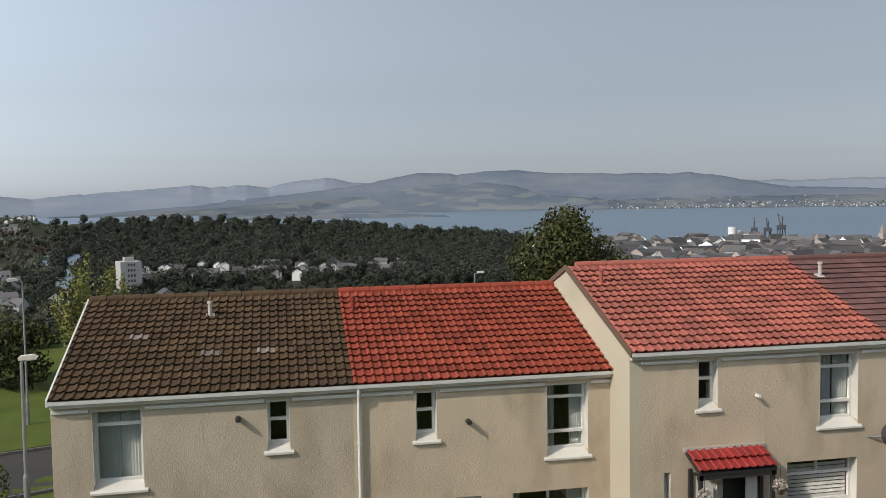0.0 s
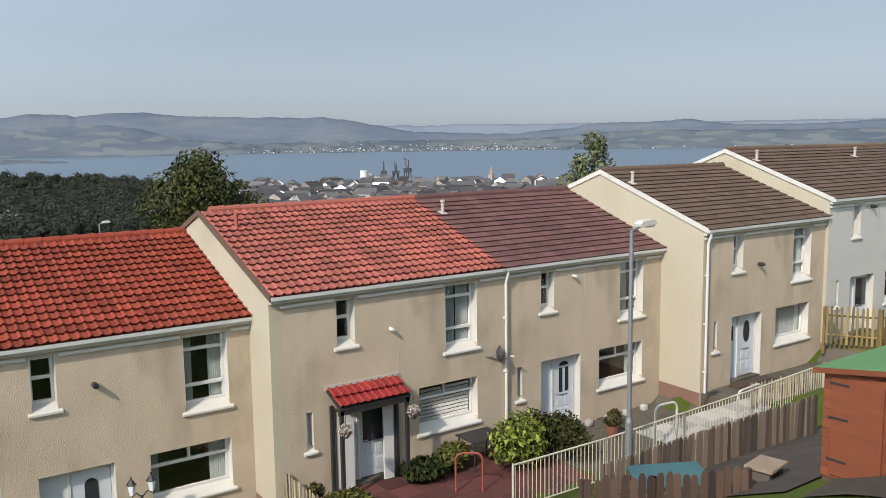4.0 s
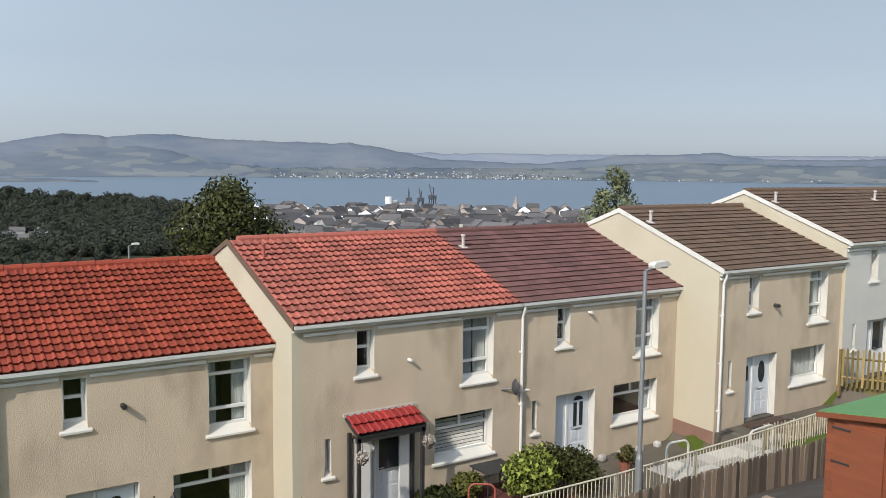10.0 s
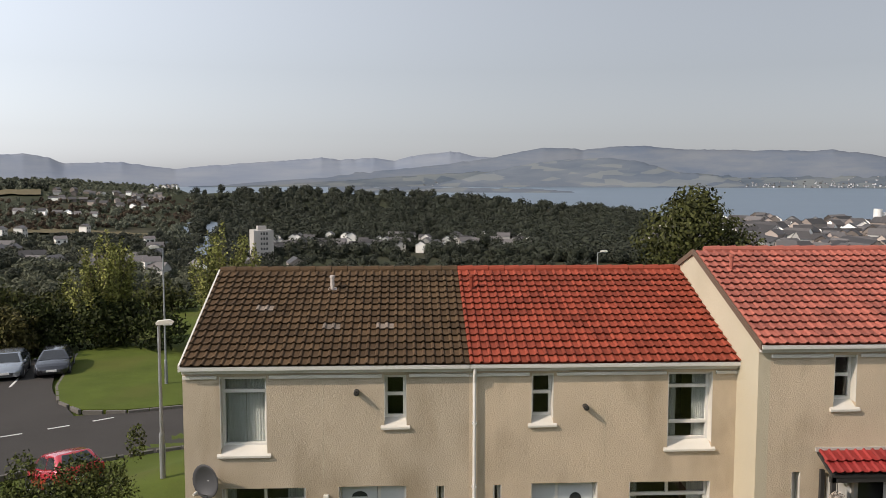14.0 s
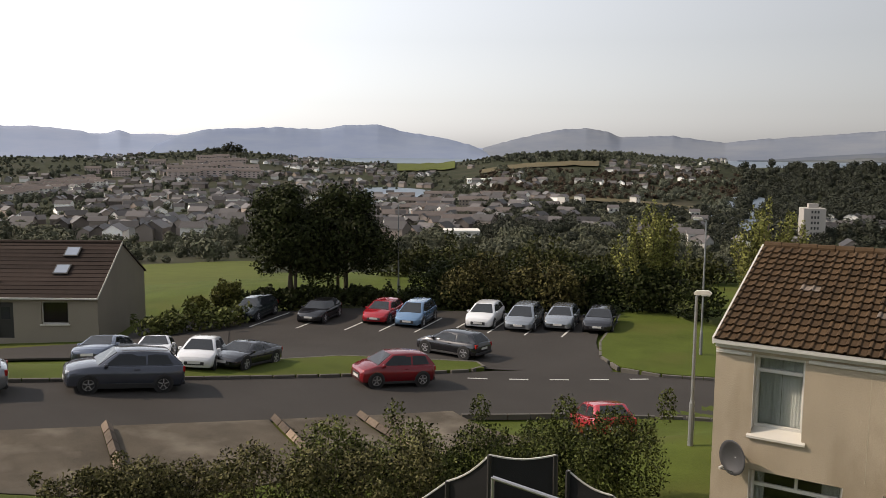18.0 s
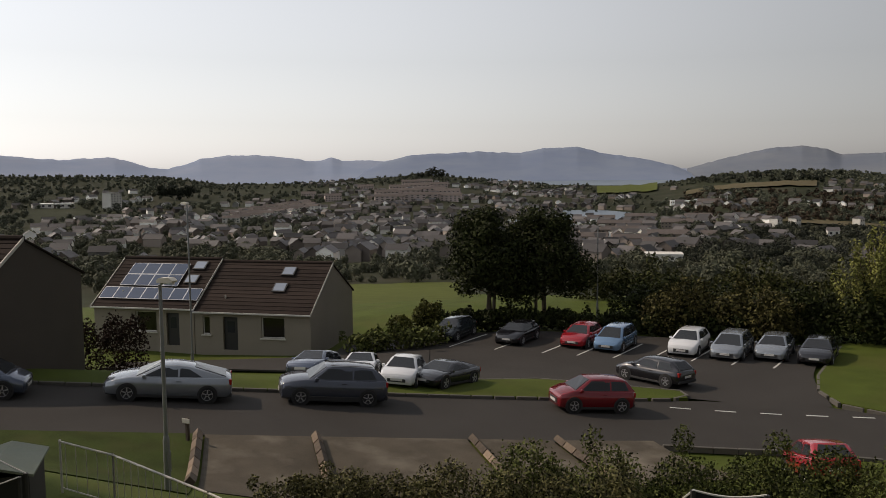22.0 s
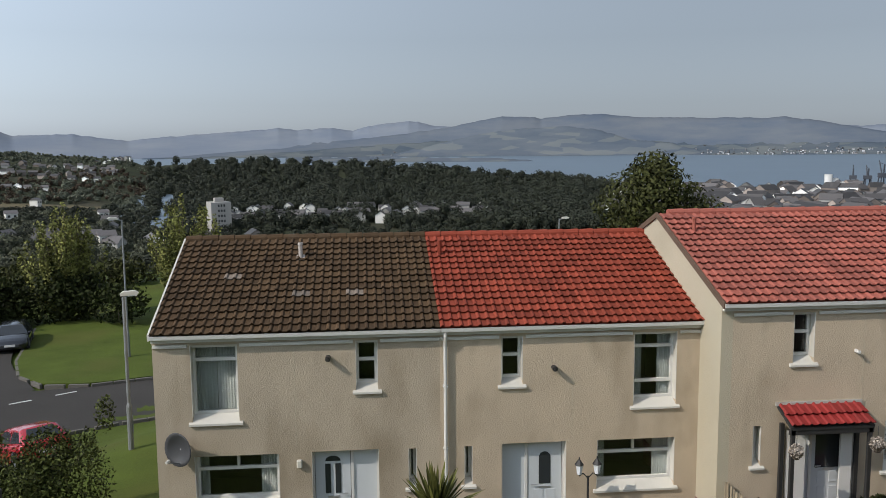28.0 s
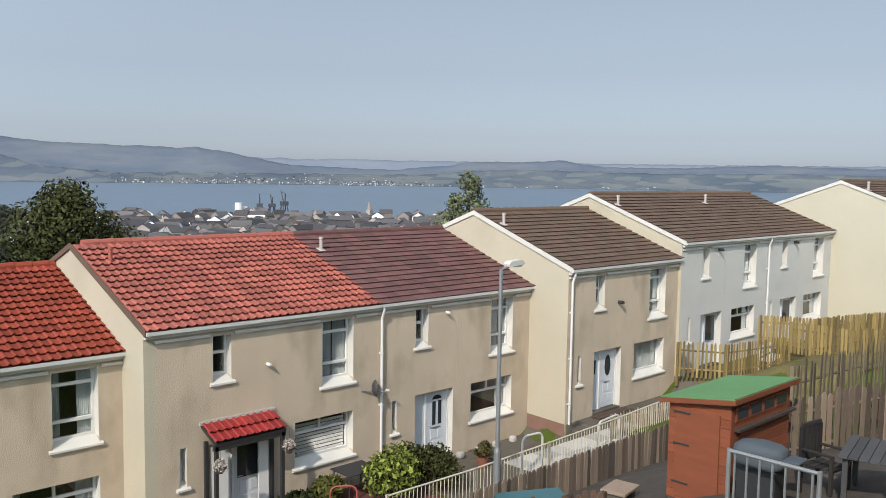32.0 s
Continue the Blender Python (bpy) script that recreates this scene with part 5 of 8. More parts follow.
hedge(ring([(32.93, 56), (27.88, 57), (23.78, 55)]), 3.2, 2.8, LEAF_RUST, "bank of brownish shrubs behind the car park", 37, density=1700, size=0.12, bumps=0.5)
hedge([(-42.32, 12.93), (-40.08, 16.57), (-38.81, 18.39)], 1.3, 1.6, LEAF_HEDGE, "clipped green hedge beside the bungalow", 38, density=420, size=0.12, bumps=0.2)
hedge([(-43.8, 17.81), (-42.63, 19.82)], 2.1, 1.7, LEAF_YELLOW, "tall olive bush beside the bungalow", 39, density=1400, size=0.10)
hedge(ring([(36.94, 72), (27.88, 74), (14.55, 72)]), 2.2, 4.0, LEAF, "line of trees at the foot of the field", 40, density=1000, size=0.16, bumps=0.5)
hedge(ring([(70.9, 44.5), (66.6, 46.0)]), 3.5, 1.5, LEAF_COPPER, "dark copper beech hedge between the bungalows", 41, density=1500, size=0.08, bumps=0.06)

# ---- bungalows beyond the road ----
BRICK_BEIGE = mat("bungalow_render", (0.26, 0.225, 0.18), 0.92, 0.1, 0.6, 80, 0.3)
ROOF_BROWN = mat("bungalow_roof_tile", (0.034, 0.024, 0.020), 0.9, 0.2, 2.0, 40, 0.3, obj_var=0.2, spec=0.15)
BRICK_DARK = mat("dark_roughcast", (0.085, 0.070, 0.058), 0.92, 0.12, 0.6, 80, 0.3)
ROOF_DARK = mat("dark_roof_tile", (0.026, 0.0175, 0.0145), 0.9, 0.2, 2.0, 40, 0.3, obj_var=0.2, spec=0.12)
SOLAR = mat("solar_glass", (0.035, 0.055, 0.10), 0.12, 0.08, 3, 20, 0.0, coat=0.5)
SKYGLASS = mat("roof_window_glass", (0.35, 0.38, 0.42), 0.06, 0.05, 3, 20, 0.0, metal=0.6)


def bungalow(x, y, z, turn, wide, deep, eave, ridge, label, wall=None, tiles=None, solar=False, skylights=(), openings=(), back_up=0.0, rows=14, courses=True):
    """A low gabled house; its front faces local -y, from x 0 to wide."""
    h = thing("bungalow", x, y, z, turn, label, "house", "bungalows")
    wall, tiles = wall or BRICK_BEIGE, tiles or ROOF_BROWN
    m = deep / 2
    bm = bmesh.new()
    flat_wall(bm, 0, wide, -1.0, eave, 0, [o[:4] for o in openings], 0.22)
    part("wall", bm, wall, h)
    for x0 in (0.0, wide - 0.22):
        part("gable_wall", prism(bmesh.new(), [(0.003, -1.0), (deep, -1.0), (deep, eave + back_up), (m, ridge - 0.05), (0.003, eave)], x0 - 0.004, x0 + 0.226, axis=0), wall, h)
    part("back_wall", boxed(0.22, wide - 0.22, deep - 0.22, deep - 0.004, -1.0, eave + back_up), wall, h)
    part("floor", boxed(0.23, wide - 0.23, 0.23, deep - 0.23, -0.2, 0.0), ROOM, h)
    part("room_partition", boxed(0.23, wide - 0.23, 2.6, 2.7, 0.0, eave), ROOM, h)
    for o in openings:
        a, b, c, d = o[:4]
        if len(o) > 4:
            dr = part("door", boxed(a + 0.05, b - 0.05, 0.12, 0.17, c, d - 0.05), DARK, h, "dark front door")
            part("glazing", boxed(a + 0.25, b - 0.25, 0.105, 0.12, 1.1, 1.8), CAR_GLASS, dr)
            continue
        w = part("window", boxed(a, b, 0.14, 0.2, d - 0.06, d), UPVC, h)
        fr = bmesh.new()
        box(fr, a, a + 0.06, 0.12, 0.18, c, d - 0.06)
        box(fr, b - 0.06, b, 0.12, 0.18, c, d - 0.06)
        box(fr, a + 0.06, b - 0.06, 0.12, 0.18, c, c + 0.06)
        part("frame", fr, UPVC, w)
        part("pane", boxed(a + 0.06, b - 0.06, 0.15, 0.16, c + 0.06, d - 0.06), GLASS, w)
        part("sill", boxed(a - 0.08, b + 0.08, -0.09, 0.12, c - 0.09, c - 0.002, bevel=0.01), WHITE, w)
    slope = (ridge - eave) / (m + 0.2)
    courses_n = rows
    for i in range(courses_n):
        u0, u1 = i / courses_n, (i + 1) / courses_n
        ya, yb = -0.2 + (m + 0.2) * u0, -0.2 + (m + 0.2) * u1
        za, zb = eave + slope * (m + 0.2) * u0, eave + slope * (m + 0.2) * u1
        part("tile_course", prism(bmesh.new(), [(ya, za + 0.028), (yb + 0.05, zb + 0.022), (yb + 0.05, zb - 0.04), (ya, za - 0.0)], -0.08, wide + 0.08, axis=0), tiles, h)
    part("roof_back", prism(bmesh.new(), [(deep + 0.2, eave + back_up), (m, ridge + 0.03), (m, ridge - 0.05), (deep + 0.2, eave + back_up - 0.08)], -0.08, wide + 0.08, axis=0), tiles, h)
    rd = rod(bmesh.new(), (-0.08, m, ridge + 0.02), (wide + 0.08, m, ridge + 0.02), 0.11, sides=8)
    part("ridge", rd, tiles, h)
    part("gutter", prism(bmesh.new(), [(-0.30, eave + 0.03), (-0.29, eave - 0.06), (-0.205, eave - 0.06), (-0.205, eave + 0.03)], -0.1, wide + 0.1, axis=0), UPVC, h)
    for x0 in (-0.12, wide + 0.085):
        part("verge_board", prism(bmesh.new(), [(-0.2, eave - 0.06), (-0.2, eave + 0.08), (m, ridge + 0.08), (m, ridge - 0.08)], x0, x0 + 0.035, axis=0), WHITE, h)
    ang = math.degrees(math.atan(slope))
    for u, sx in skylights:
        yy = -0.2 + (m + 0.2) * u
        zz = eave + slope * (m + 0.2) * u
        s = part("roof_window", boxed(-0.45, 0.45, -0.42, 0.42, 0.02, 0.10, bevel=0.01), DARK, h, "roof window with pale glass")
        s.matrix_basis = pose(sx, yy, zz + 0.03, ang)
        part("pane", boxed(-0.37, 0.37, -0.34, 0.34, 0.09, 0.112), SKYGLASS, s)
    if solar:
        for n, x0, u, size in ((4, 1.05, 0.745, 1.04), (4, 1.05, 0.515, 1.04), (7, 0.12, 0.255, 1.0)):
            for i in range(n):
                yy, zz = -0.2 + (m + 0.2) * u, eave + slope * (m + 0.2) * u
                p = part("solar_panel", boxed(-0.5 * size, 0.5 * size, -0.545, 0.545, 0.05, 0.085), ALLOY, h, "dark blue framed solar panel")
                p.matrix_basis = pose(x0 + 0.5 + i * (size + 0.012), yy, zz + 0.05, ang)
                part("cell_face", boxed(-0.5 * size + 0.035, 0.5 * size - 0.035, -0.51, 0.51, 0.082, 0.09), SOLAR, p)
    ch = rod(bmesh.new(), (wide * 0.22, 0.9, eave + 0.4), (wide * 0.22, 0.9, eave + 0.95), 0.05)
    part("flue", ch, LAMP_CREAM, h)
    return h


BT = math.degrees(math.atan2(0.53, 0.85)) + 0.95
bx, by = -43.99, 11.50
ux, uy = math.cos(radians(BT)), math.sin(radians(BT))
bungalow(bx - ux * 7.8, by - uy * 7.8, -2.42, BT, 7.8, 7.6, 2.38, 5.15, "beige bungalow with a brown roof and two roof windows", skylights=((0.80, 5.2), (0.48, 5.1)),
         openings=((0.55, 1.05, 0.95, 2.1), (1.95, 2.95, 0.0, 2.1, 1), (4.55, 6.1, 0.85, 2.15)), back_up=0.5)
bungalow(bx - ux * 15.0, by - uy * 15.0, -2.28, BT, 7.15, 7.6, 2.38, 5.15, "beige bungalow with solar panels on its brown roof", solar=True, skylights=((0.84, 6.0), (0.56, 5.95)),
         openings=((3.0, 4.5, 0.85, 2.15), (5.2, 6.1, 0.0, 2.1, 1)), back_up=0.5)
hx, hy = -34.74 - uy * 0.7, -10.31 + ux * 0.7
bungalow(hx - ux * 11.0, hy - uy * 11.0, 0.98, BT, 11.0, 6.9, 2.6, 5.15, "dark brown bungalow with a steep brown roof", wall=BRICK_DARK, tiles=ROOF_DARK, skylights=((0.84, 9.6),),
         openings=((7.9, 9.3, 0.9, 2.1), (5.9, 6.7, 0.0, 2.1, 1), (4.4, 5.1, 0.9, 2.1)), back_up=0.8)


# ---- street lamps ----
def street_lamp(x, y, top, turn, label, arm=0.35, lean=0.0):
    z = lie(x, y)
    t = thing("street_lamp", x, y, z, turn, label, "street lamp", "street lamps")
    h = top - z
    bm = bmesh.new()
    rod(bm, (0, 0, -0.2), (0, 0, 1.3), 0.085, 0.08, 10)
    rod(bm, (0, 0, 1.3), (0, 0, 1.4), 0.08, 0.052, 10)
    rod(bm, (0, 0, 1.4), (0, 0, h - 0.05), 0.052, 0.042, 10)
    part("post", bm, GALV, t, "grey painted steel post")
    part("door_plate", boxed(0.07, 0.09, -0.05, 0.05, 0.5, 1.0), GALV, t)
    part("arm", rod(bmesh.new(), (0, 0, h - 0.05), (arm, 0, h + 0.03), 0.03), GALV, t)
    hd = bmesh.new()
    prism(hd, [(arm - 0.16, h), (arm + 0.30, h + 0.03), (arm + 0.33, h + 0.07), (arm + 0.22, h + 0.14), (arm - 0.11, h + 0.12), (arm - 0.18, h + 0.06)], -0.09, 0.09, axis=1)
    head = part("lantern", hd, LAMP_CREAM, t, "pale cream lantern head")
    part("lens", boxed(arm + 0.02, arm + 0.28, -0.07, 0.07, h - 0.02, h + 0.03, bevel=0.015), CLEAR, head)
    return t


street_lamp(11.7, -5.86, 6.72, 0, "slim grey street lamp rising behind the railings")
x, y = around(15.73, 25.5)
street_lamp(x, y, 4.45, 10, "slim grey street lamp beside the end house", arm=0.1)
x, y = around(15.47, 45)
street_lamp(x, y, 5.1, 200, "tall grey street lamp on the grass bank")
x, y = around(35.84, 60)
street_lamp(x, y, 4.7, 30, "tall grey lamp post at the back of the car park", arm=0.2)
x, y = around(64.46, 21.0)
street_lamp(x, y, 6.05, 20, "grey street lamp above the driveway slope", arm=0.15)
x, y = around(62.96, 46)
street_lamp(x, y, 7.0, 190, "tall grey street lamp before the bungalows", arm=0.1)
x, y = around(-13.28, 57)
street_lamp(x, y, 3.7, 0, "grey street lamp behind the terrace")

# ---- fences, walls and rails ----
def board_fence(points, height, material, label, board=0.11, gap=0.03, name="fence", rails=True, seed=1, ragged=0.03, thick=0.018, base=0.04, group="fences", level=None):
    """Upright boards on two rails between posts, along a line in plan."""
    rnd = random.Random(seed)
    pts = [Vector(p) for p in points]
    t = thing(name, pts[0].x, pts[0].y, lie(pts[0].x, pts[0].y), label=label, category="fence", group=group)
    me = bpy.data.meshes.new("board")
    bm = bmesh.new()
    prism(bm, [(-board / 2, 0), (board / 2, 0), (board / 2, 0.94), (board * 0.25, 1.0), (-board * 0.25, 1.0), (-board / 2, 0.94)], -thick / 2, thick / 2, axis=1)
    bm.to_mesh(me)
    bm.free()
    me.materials.append(material)
    for p, q in zip(pts, pts[1:]):
        length = (q - p).length
        n = max(1, int(length / (board + gap)))
        ang = math.degrees(math.atan2(q.y - p.y, q.x - p.x))
        for i in range(n):
            c = p.lerp(q, (i + 0.5) / n)
            ob = new("board", me)
            ob.parent = t
            z = (level if level is not None else lie(c.x, c.y)) - t.location.z
            hh = height + rnd.uniform(-ragged, ragged)
            ob.matrix_basis = pose(c.x - t.location.x, c.y - t.location.y, z + base, rnd.uniform(-1, 1), rnd.uniform(-1.2, 1.2), ang + rnd.uniform(-2, 2)) @ Matrix.Diagonal((1, 1, hh - base, 1))
        m = max(2, int(length / 1.9) + 1)
        back = Vector((-(q - p).y, (q - p).x)).normalized() * 0.05
        prev = None
        for i in range(m):
            c = p.lerp(q, i / (m - 1)) + back
            z = (level if level is not None else lie(c.x, c.y)) - t.location.z
            o = (c.x - t.location.x, c.y - t.location.y, z)
            part("post", boxed(o[0] - 0.04, o[0] + 0.04, o[1] - 0.04, o[1] + 0.04, z - 0.3, z + height * 0.96), material, t)
            if prev:
                for f in (0.25, 0.75):
                    part("rail", rod(bmesh.new(), (prev[0], prev[1], prev[2] + f * height), (o[0], o[1], o[2] + f * height), 0.03, sides=4), material, t)
            prev = o
    return t


def railing(points, height, material, label, pitch=0.11, name="railing", z_of=None, r=0.0095, top_r=0.021, foot=0.1):
    """A metal rail with upright bars; points in plan, following the ground or a height of its own."""
    pts = [Vector(p) for p in points]
    z_of = z_of or lie
    t = thing(name, pts[0].x, pts[0].y, z_of(pts[0].x, pts[0].y), label=label, category="railing", group="railings")
    o = t.location.copy()
    me = bpy.data.meshes.new("bar")
    bm = rod(bmesh.new(), (0, 0, 0), (0, 0, 1), r, sides=6)
    bm.to_mesh(me)
    bm.free()
    me.materials.append(material)
    for p, q in zip(pts, pts[1:]):
        length = (q - p).length
        n = max(1, int(length / pitch))
        a = Vector((p.x, p.y, z_of(p.x, p.y))) - o
        b = Vector((q.x, q.y, z_of(q.x, q.y))) - o
        up = Vector((0, 0, height))
        part("top_rail", rod(bmesh.new(), a + up, b + up, top_r), material, t)
        part("bottom_rail", rod(bmesh.new(), a + Vector((0, 0, foot)), b + Vector((0, 0, foot)), top_r * 0.7), material, t)
        for i in range(n):
            c = a.lerp(b, (i + 0.5) / n)
            ob = new("bar", me)
            ob.parent = t
            ob.matrix_basis = Matrix.Translation((c.x, c.y, c.z + foot)) @ Matrix.Diagonal((1, 1, height - foot, 1))
        for c in (a, b):
            part("post", rod(bmesh.new(), c - Vector((0, 0, 0.3)), c + Vector((0, 0, height + 0.03)), top_r * 1.15), material, t)
    return t


RAIL_CREAM = mat("cream_rail_paint", (0.50, 0.45, 0.35), 0.55, 0.12, 2, 40, 0.05, dirt=(0.35, 0.30, 0.22), dirt_amount=0.5, dirt_scale=3)
RAIL_WHITE = mat("white_rail_paint", (0.48, 0.46, 0.41), 0.5, 0.08, 2, 40, 0.05)
RAIL_RED = mat("rusty_red_rail", (0.30, 0.07, 0.05), 0.6, 0.15, 3, 40, 0.1)


def paving(name, x0, x1, y0, y1, z, size, material, label, gap=0.012, follow=None):
    """Separate slabs on a bed."""
    t = thing(name, x0, y0, z, label=label, category="paving", kind="structure")
    nx, ny = max(1, round((x1 - x0) / size)), max(1, round((y1 - y0) / size))
    wx, wy = (x1 - x0) / nx, (y1 - y0) / ny
    me = bpy.data.meshes.new("slab")
    bm = boxed(gap / 2, wx - gap / 2, gap / 2, wy - gap / 2, -0.05, 0.0, bevel=0.006)
    bm.to_mesh(me)
    bm.free()
    me.materials.append(material)
    rnd = random.Random(nx * 7 + ny)
    part("bed", boxed(0, x1 - x0, 0, y1 - y0, -0.7, -0.022), CONCRETE, t)
    for i in range(nx):
        for j in range(ny):
            ob = new("slab", me)
            ob.parent = t
            ob.matrix_basis = pose(i * wx, j * wy, rnd.uniform(-0.004, 0.004), rnd.uniform(-0.3, 0.3), rnd.uniform(-0.3, 0.3), 0)
    return t


# yard of the house with the porch
paving("patio", 6.4, 12.6, -4.7, -1.12, 0.60, 0.6, PATIO_RED, "dark red slab patio before the porch house")
paving("patio", 12.7, 18.2, -5.2, -1.12, 0.60, 0.6, CONCRETE, "plain concrete slab path before the house")
paving("patio", 18.3, 24.4, -4.9, -2.62, 1.22, 0.6, CONCRETE, "plain concrete slab path along the house front")
paving("patio", -6.2, 6.0, -2.2, -0.02, 0.02, 0.6, CONCRETE, "grey slab path along the terrace fronts")
paving("terrace_steps", 14.1, 19.6, -5.15, -3.9, 1.34, 0.55, SLAB_PALE, "pale slab steps and landing behind the railings")


def slope_rail(x, y):
    return along(((6, 1.05), (9, 1.15), (12, 1.12), (20, 1.32)), x)


railing([(9.0, -5.3), (11.6, -5.3), (14.2, -5.3), (16.8, -5.3), (20.2, -5.2)], 1.0, RAIL_CREAM, "cream metal railing with upright bars along the path", z_of=slope_rail)
board_fence([(9.3, -7.5), (12.2, -7.45), (16.0, -7.5)], 1.15, WOOD_GREY, "weathered grey-brown close-boarded fence", board=0.12, gap=0.004, seed=3, level=1.66, ragged=0.015)
board_fence([(7.5, -8.75), (8.45, -9.35), (9.9, -10.0)], 1.05, WOOD_BROWN, "ragged brown picket fence with gaps", board=0.115, gap=0.025, seed=4, ragged=0.05, level=2.35)
board_fence([(5.95, -1.2), (5.95, -3.0), (5.8, -5.2)], 1.15, WOOD_CREAM, "pale picket fence between two front yards", board=0.07, gap=0.045, seed=5, level=0.3)
board_fence([(17.9, -4.6), (20.6, -4.9), (23.8, -4.9)], 0.8, WOOD_CREAM, "pale picket fence before the brown-roofed house", board=0.06, gap=0.06, seed=6, level=1.25)
board_fence([(24.0, -2.95), (24.8, -4.35), (27.8, -5.0)], 1.28, WOOD_YELLOW, "new yellow timber picket fence", board=0.075, gap=0.06, seed=7, level=1.85)
WOOD_OLIVE = mat("olive_weathered_wood", (0.125, 0.098, 0.060), 0.9, 0.25, 1.2, 60, 0.4, obj_var=0.4, stretch=(6, 6, 0.8))
board_fence([(14.6, -11.1), (16.6, -11.25), (19.4, -11.5)], 1.75, WOOD_OLIVE, "tall weathered olive paling fence with wide gaps", board=0.07, gap=0.10, seed=13, level=3.35, ragged=0.1)
board_fence([(12.75, -11.75), (14.2, -12.15), (16.4, -12.7)], 1.3, WOOD_GREY, "grey weathered paling fence beside the hut", board=0.12, gap=0.06, seed=14, level=3.55, ragged=0.06)
board_fence([(27.9, -5.1), (27.8, -7.3), (30.6, -8.6)], 1.2, WOOD_YELLOW, "new yellow timber picket fence across the slope", board=0.09, gap=0.04, seed=8, level=2.5)
board_fence([(29.6, -3.15), (30.5, -4.9), (33.8, -5.85), (35.8, -7.2)], 1.2, WOOD_YELLOW, "new yellow timber fence below the end gable", board=0.09, gap=0.02, seed=9, level=2.3)


def hoop(x0, y0, x1, y1, z, height, material, label, r=0.03):
    t = thing("hand_hoop", (x0 + x1) / 2, (y0 + y1) / 2, z, label=label, category="handrail", group="hoop handrails")
    d = Vector((x1 - x0, y1 - y0, 0))
    half, u = d.length / 2, d.normalized()
    c = min(0.16, half * 0.6)
    pts = [u * -half + Vector((0, 0, -0.3))]
    pts += [u * (-half + c - c * math.cos(a)) + Vector((0, 0, height - c + c * math.sin(a))) for a in np.linspace(0, math.pi / 2, 5)]
    pts += [u * (half - c + c * math.sin(a)) + Vector((0, 0, height - c + c * math.cos(a))) for a in np.linspace(0, math.pi / 2, 5)]
    pts.append(u * half + Vector((0, 0, -0.3)))
    part("tube", pipe(bmesh.new(), pts, r), material, t)
    return t


hoop(13.64, -4.92, 14.3, -5.0, 1.2, 1.15, RAIL_WHITE, "white tubular hoop handrail at the steps")
hoop(16.5, -5.1, 17.6, -5.0, 1.3, 0.9, RAIL_WHITE, "white tubular hoop handrail further along the steps")
hoop(9.45, -2.75, 9.95, -3.1, 0.62, 0.9, RAIL_RED, "rusty red tubular hoop handrail by the patio", 0.022)


# ---- garden hut ----
def garden_hut(x, y, z, turn, wide, deep, high, label):
    """A stained timber hut: door in its narrow end, small panes along its side, a green felt roof."""
    t = thing("garden_hut", x, y, z, turn, label, "shed")
    board = 0.14
    def clad(x0, x1, y0, y1, z0, z1):
        n = int((z1 - z0) / board)
        for i in range(n):
            za = z0 + (z1 - z0) * i / n
            part("board", boxed(x0, x1, y0, y1, za + 0.004, za + (z1 - z0) / n, bevel=0.004), WOOD_ORANGE, t)
    drop_z = 0.17
    clad(0, 0.02, 0, deep, 0, high - drop_z)
    clad(wide - 0.02, wide, 0, deep, 0, high - drop_z)
    clad(0.021, wide - 0.021, deep - 0.02, deep, 0, high - drop_z)
    clad(0.021, wide - 0.021, 0, 0.02, 0, high)
    for x0 in (0.0, wide - 0.02):
        part("gable_board", prism(bmesh.new(), [(0, high - drop_z + 0.004), (deep, high - drop_z + 0.004), (0, high)], x0, x0 + 0.02, axis=0), WOOD_ORANGE, t)
    part("floor", boxed(0.02, wide - 0.02, 0.02, deep - 0.02, -0.3, 0.02), WOOD_BROWN, t)
    k = drop_z / deep
    def slope(y):
        return high - k * y
    part("roof", prism(bmesh.new(), [(-0.1, slope(-0.1) + 0.05), (deep + 0.1, slope(deep + 0.1) + 0.05), (deep + 0.1, slope(deep + 0.1) + 0.006), (-0.1, slope(-0.1) + 0.006)], -0.1, wide + 0.1, axis=0), FELT_GREEN, t, "green mineral felt roof")
    part("roof_edge", prism(bmesh.new(), [(-0.12, slope(-0.1) + 0.03), (deep + 0.12, slope(deep + 0.1) + 0.03), (deep + 0.12, slope(deep + 0.1) - 0.05), (-0.12, slope(-0.1) - 0.05)], -0.118, -0.102, axis=0), WOOD_ORANGE, t)
    part("roof_edge", boxed(-0.1, wide + 0.1, -0.12, -0.102, slope(-0.1) - 0.05, slope(-0.1) + 0.03), WOOD_ORANGE, t)
    # door in the end that faces -x
    y0, y1 = 0.17, deep * 0.87
    d = part("door", boxed(-0.03, -0.004, y0, y1, 0.06, high - 0.27, bevel=0.005), WOOD_ORANGE, t, "plain ledged door of stained boards")
    for zz in (0.28, 0.92, high - 0.36):
        part("hinge", boxed(-0.042, -0.030, y1 - 0.26, y1 + 0.03, zz, zz + 0.028), TRIM_BLACK, d)
    for i in range(4):
        x0 = 0.16 + i * 0.45
        w = part("window", boxed(x0 - 0.03, x0 + 0.39, -0.02, -0.002, high - 0.36, high - 0.12), WOOD_ORANGE, t, "small fixed pane in a timber frame")
        part("pane", boxed(x0 + 0.01, x0 + 0.35, -0.026, -0.018, high - 0.32, high - 0.16), CAR_GLASS, w)
    part("ledge", boxed(0.1, wide + 0.05, -0.10, -0.004, high - 0.50, high - 0.46), WOOD_BROWN, t)
    return t


garden_hut(10.30, -12.0, 3.48, 0, 2.05, 1.08, 1.80, "orange-stained timber garden hut with a green felt roof")


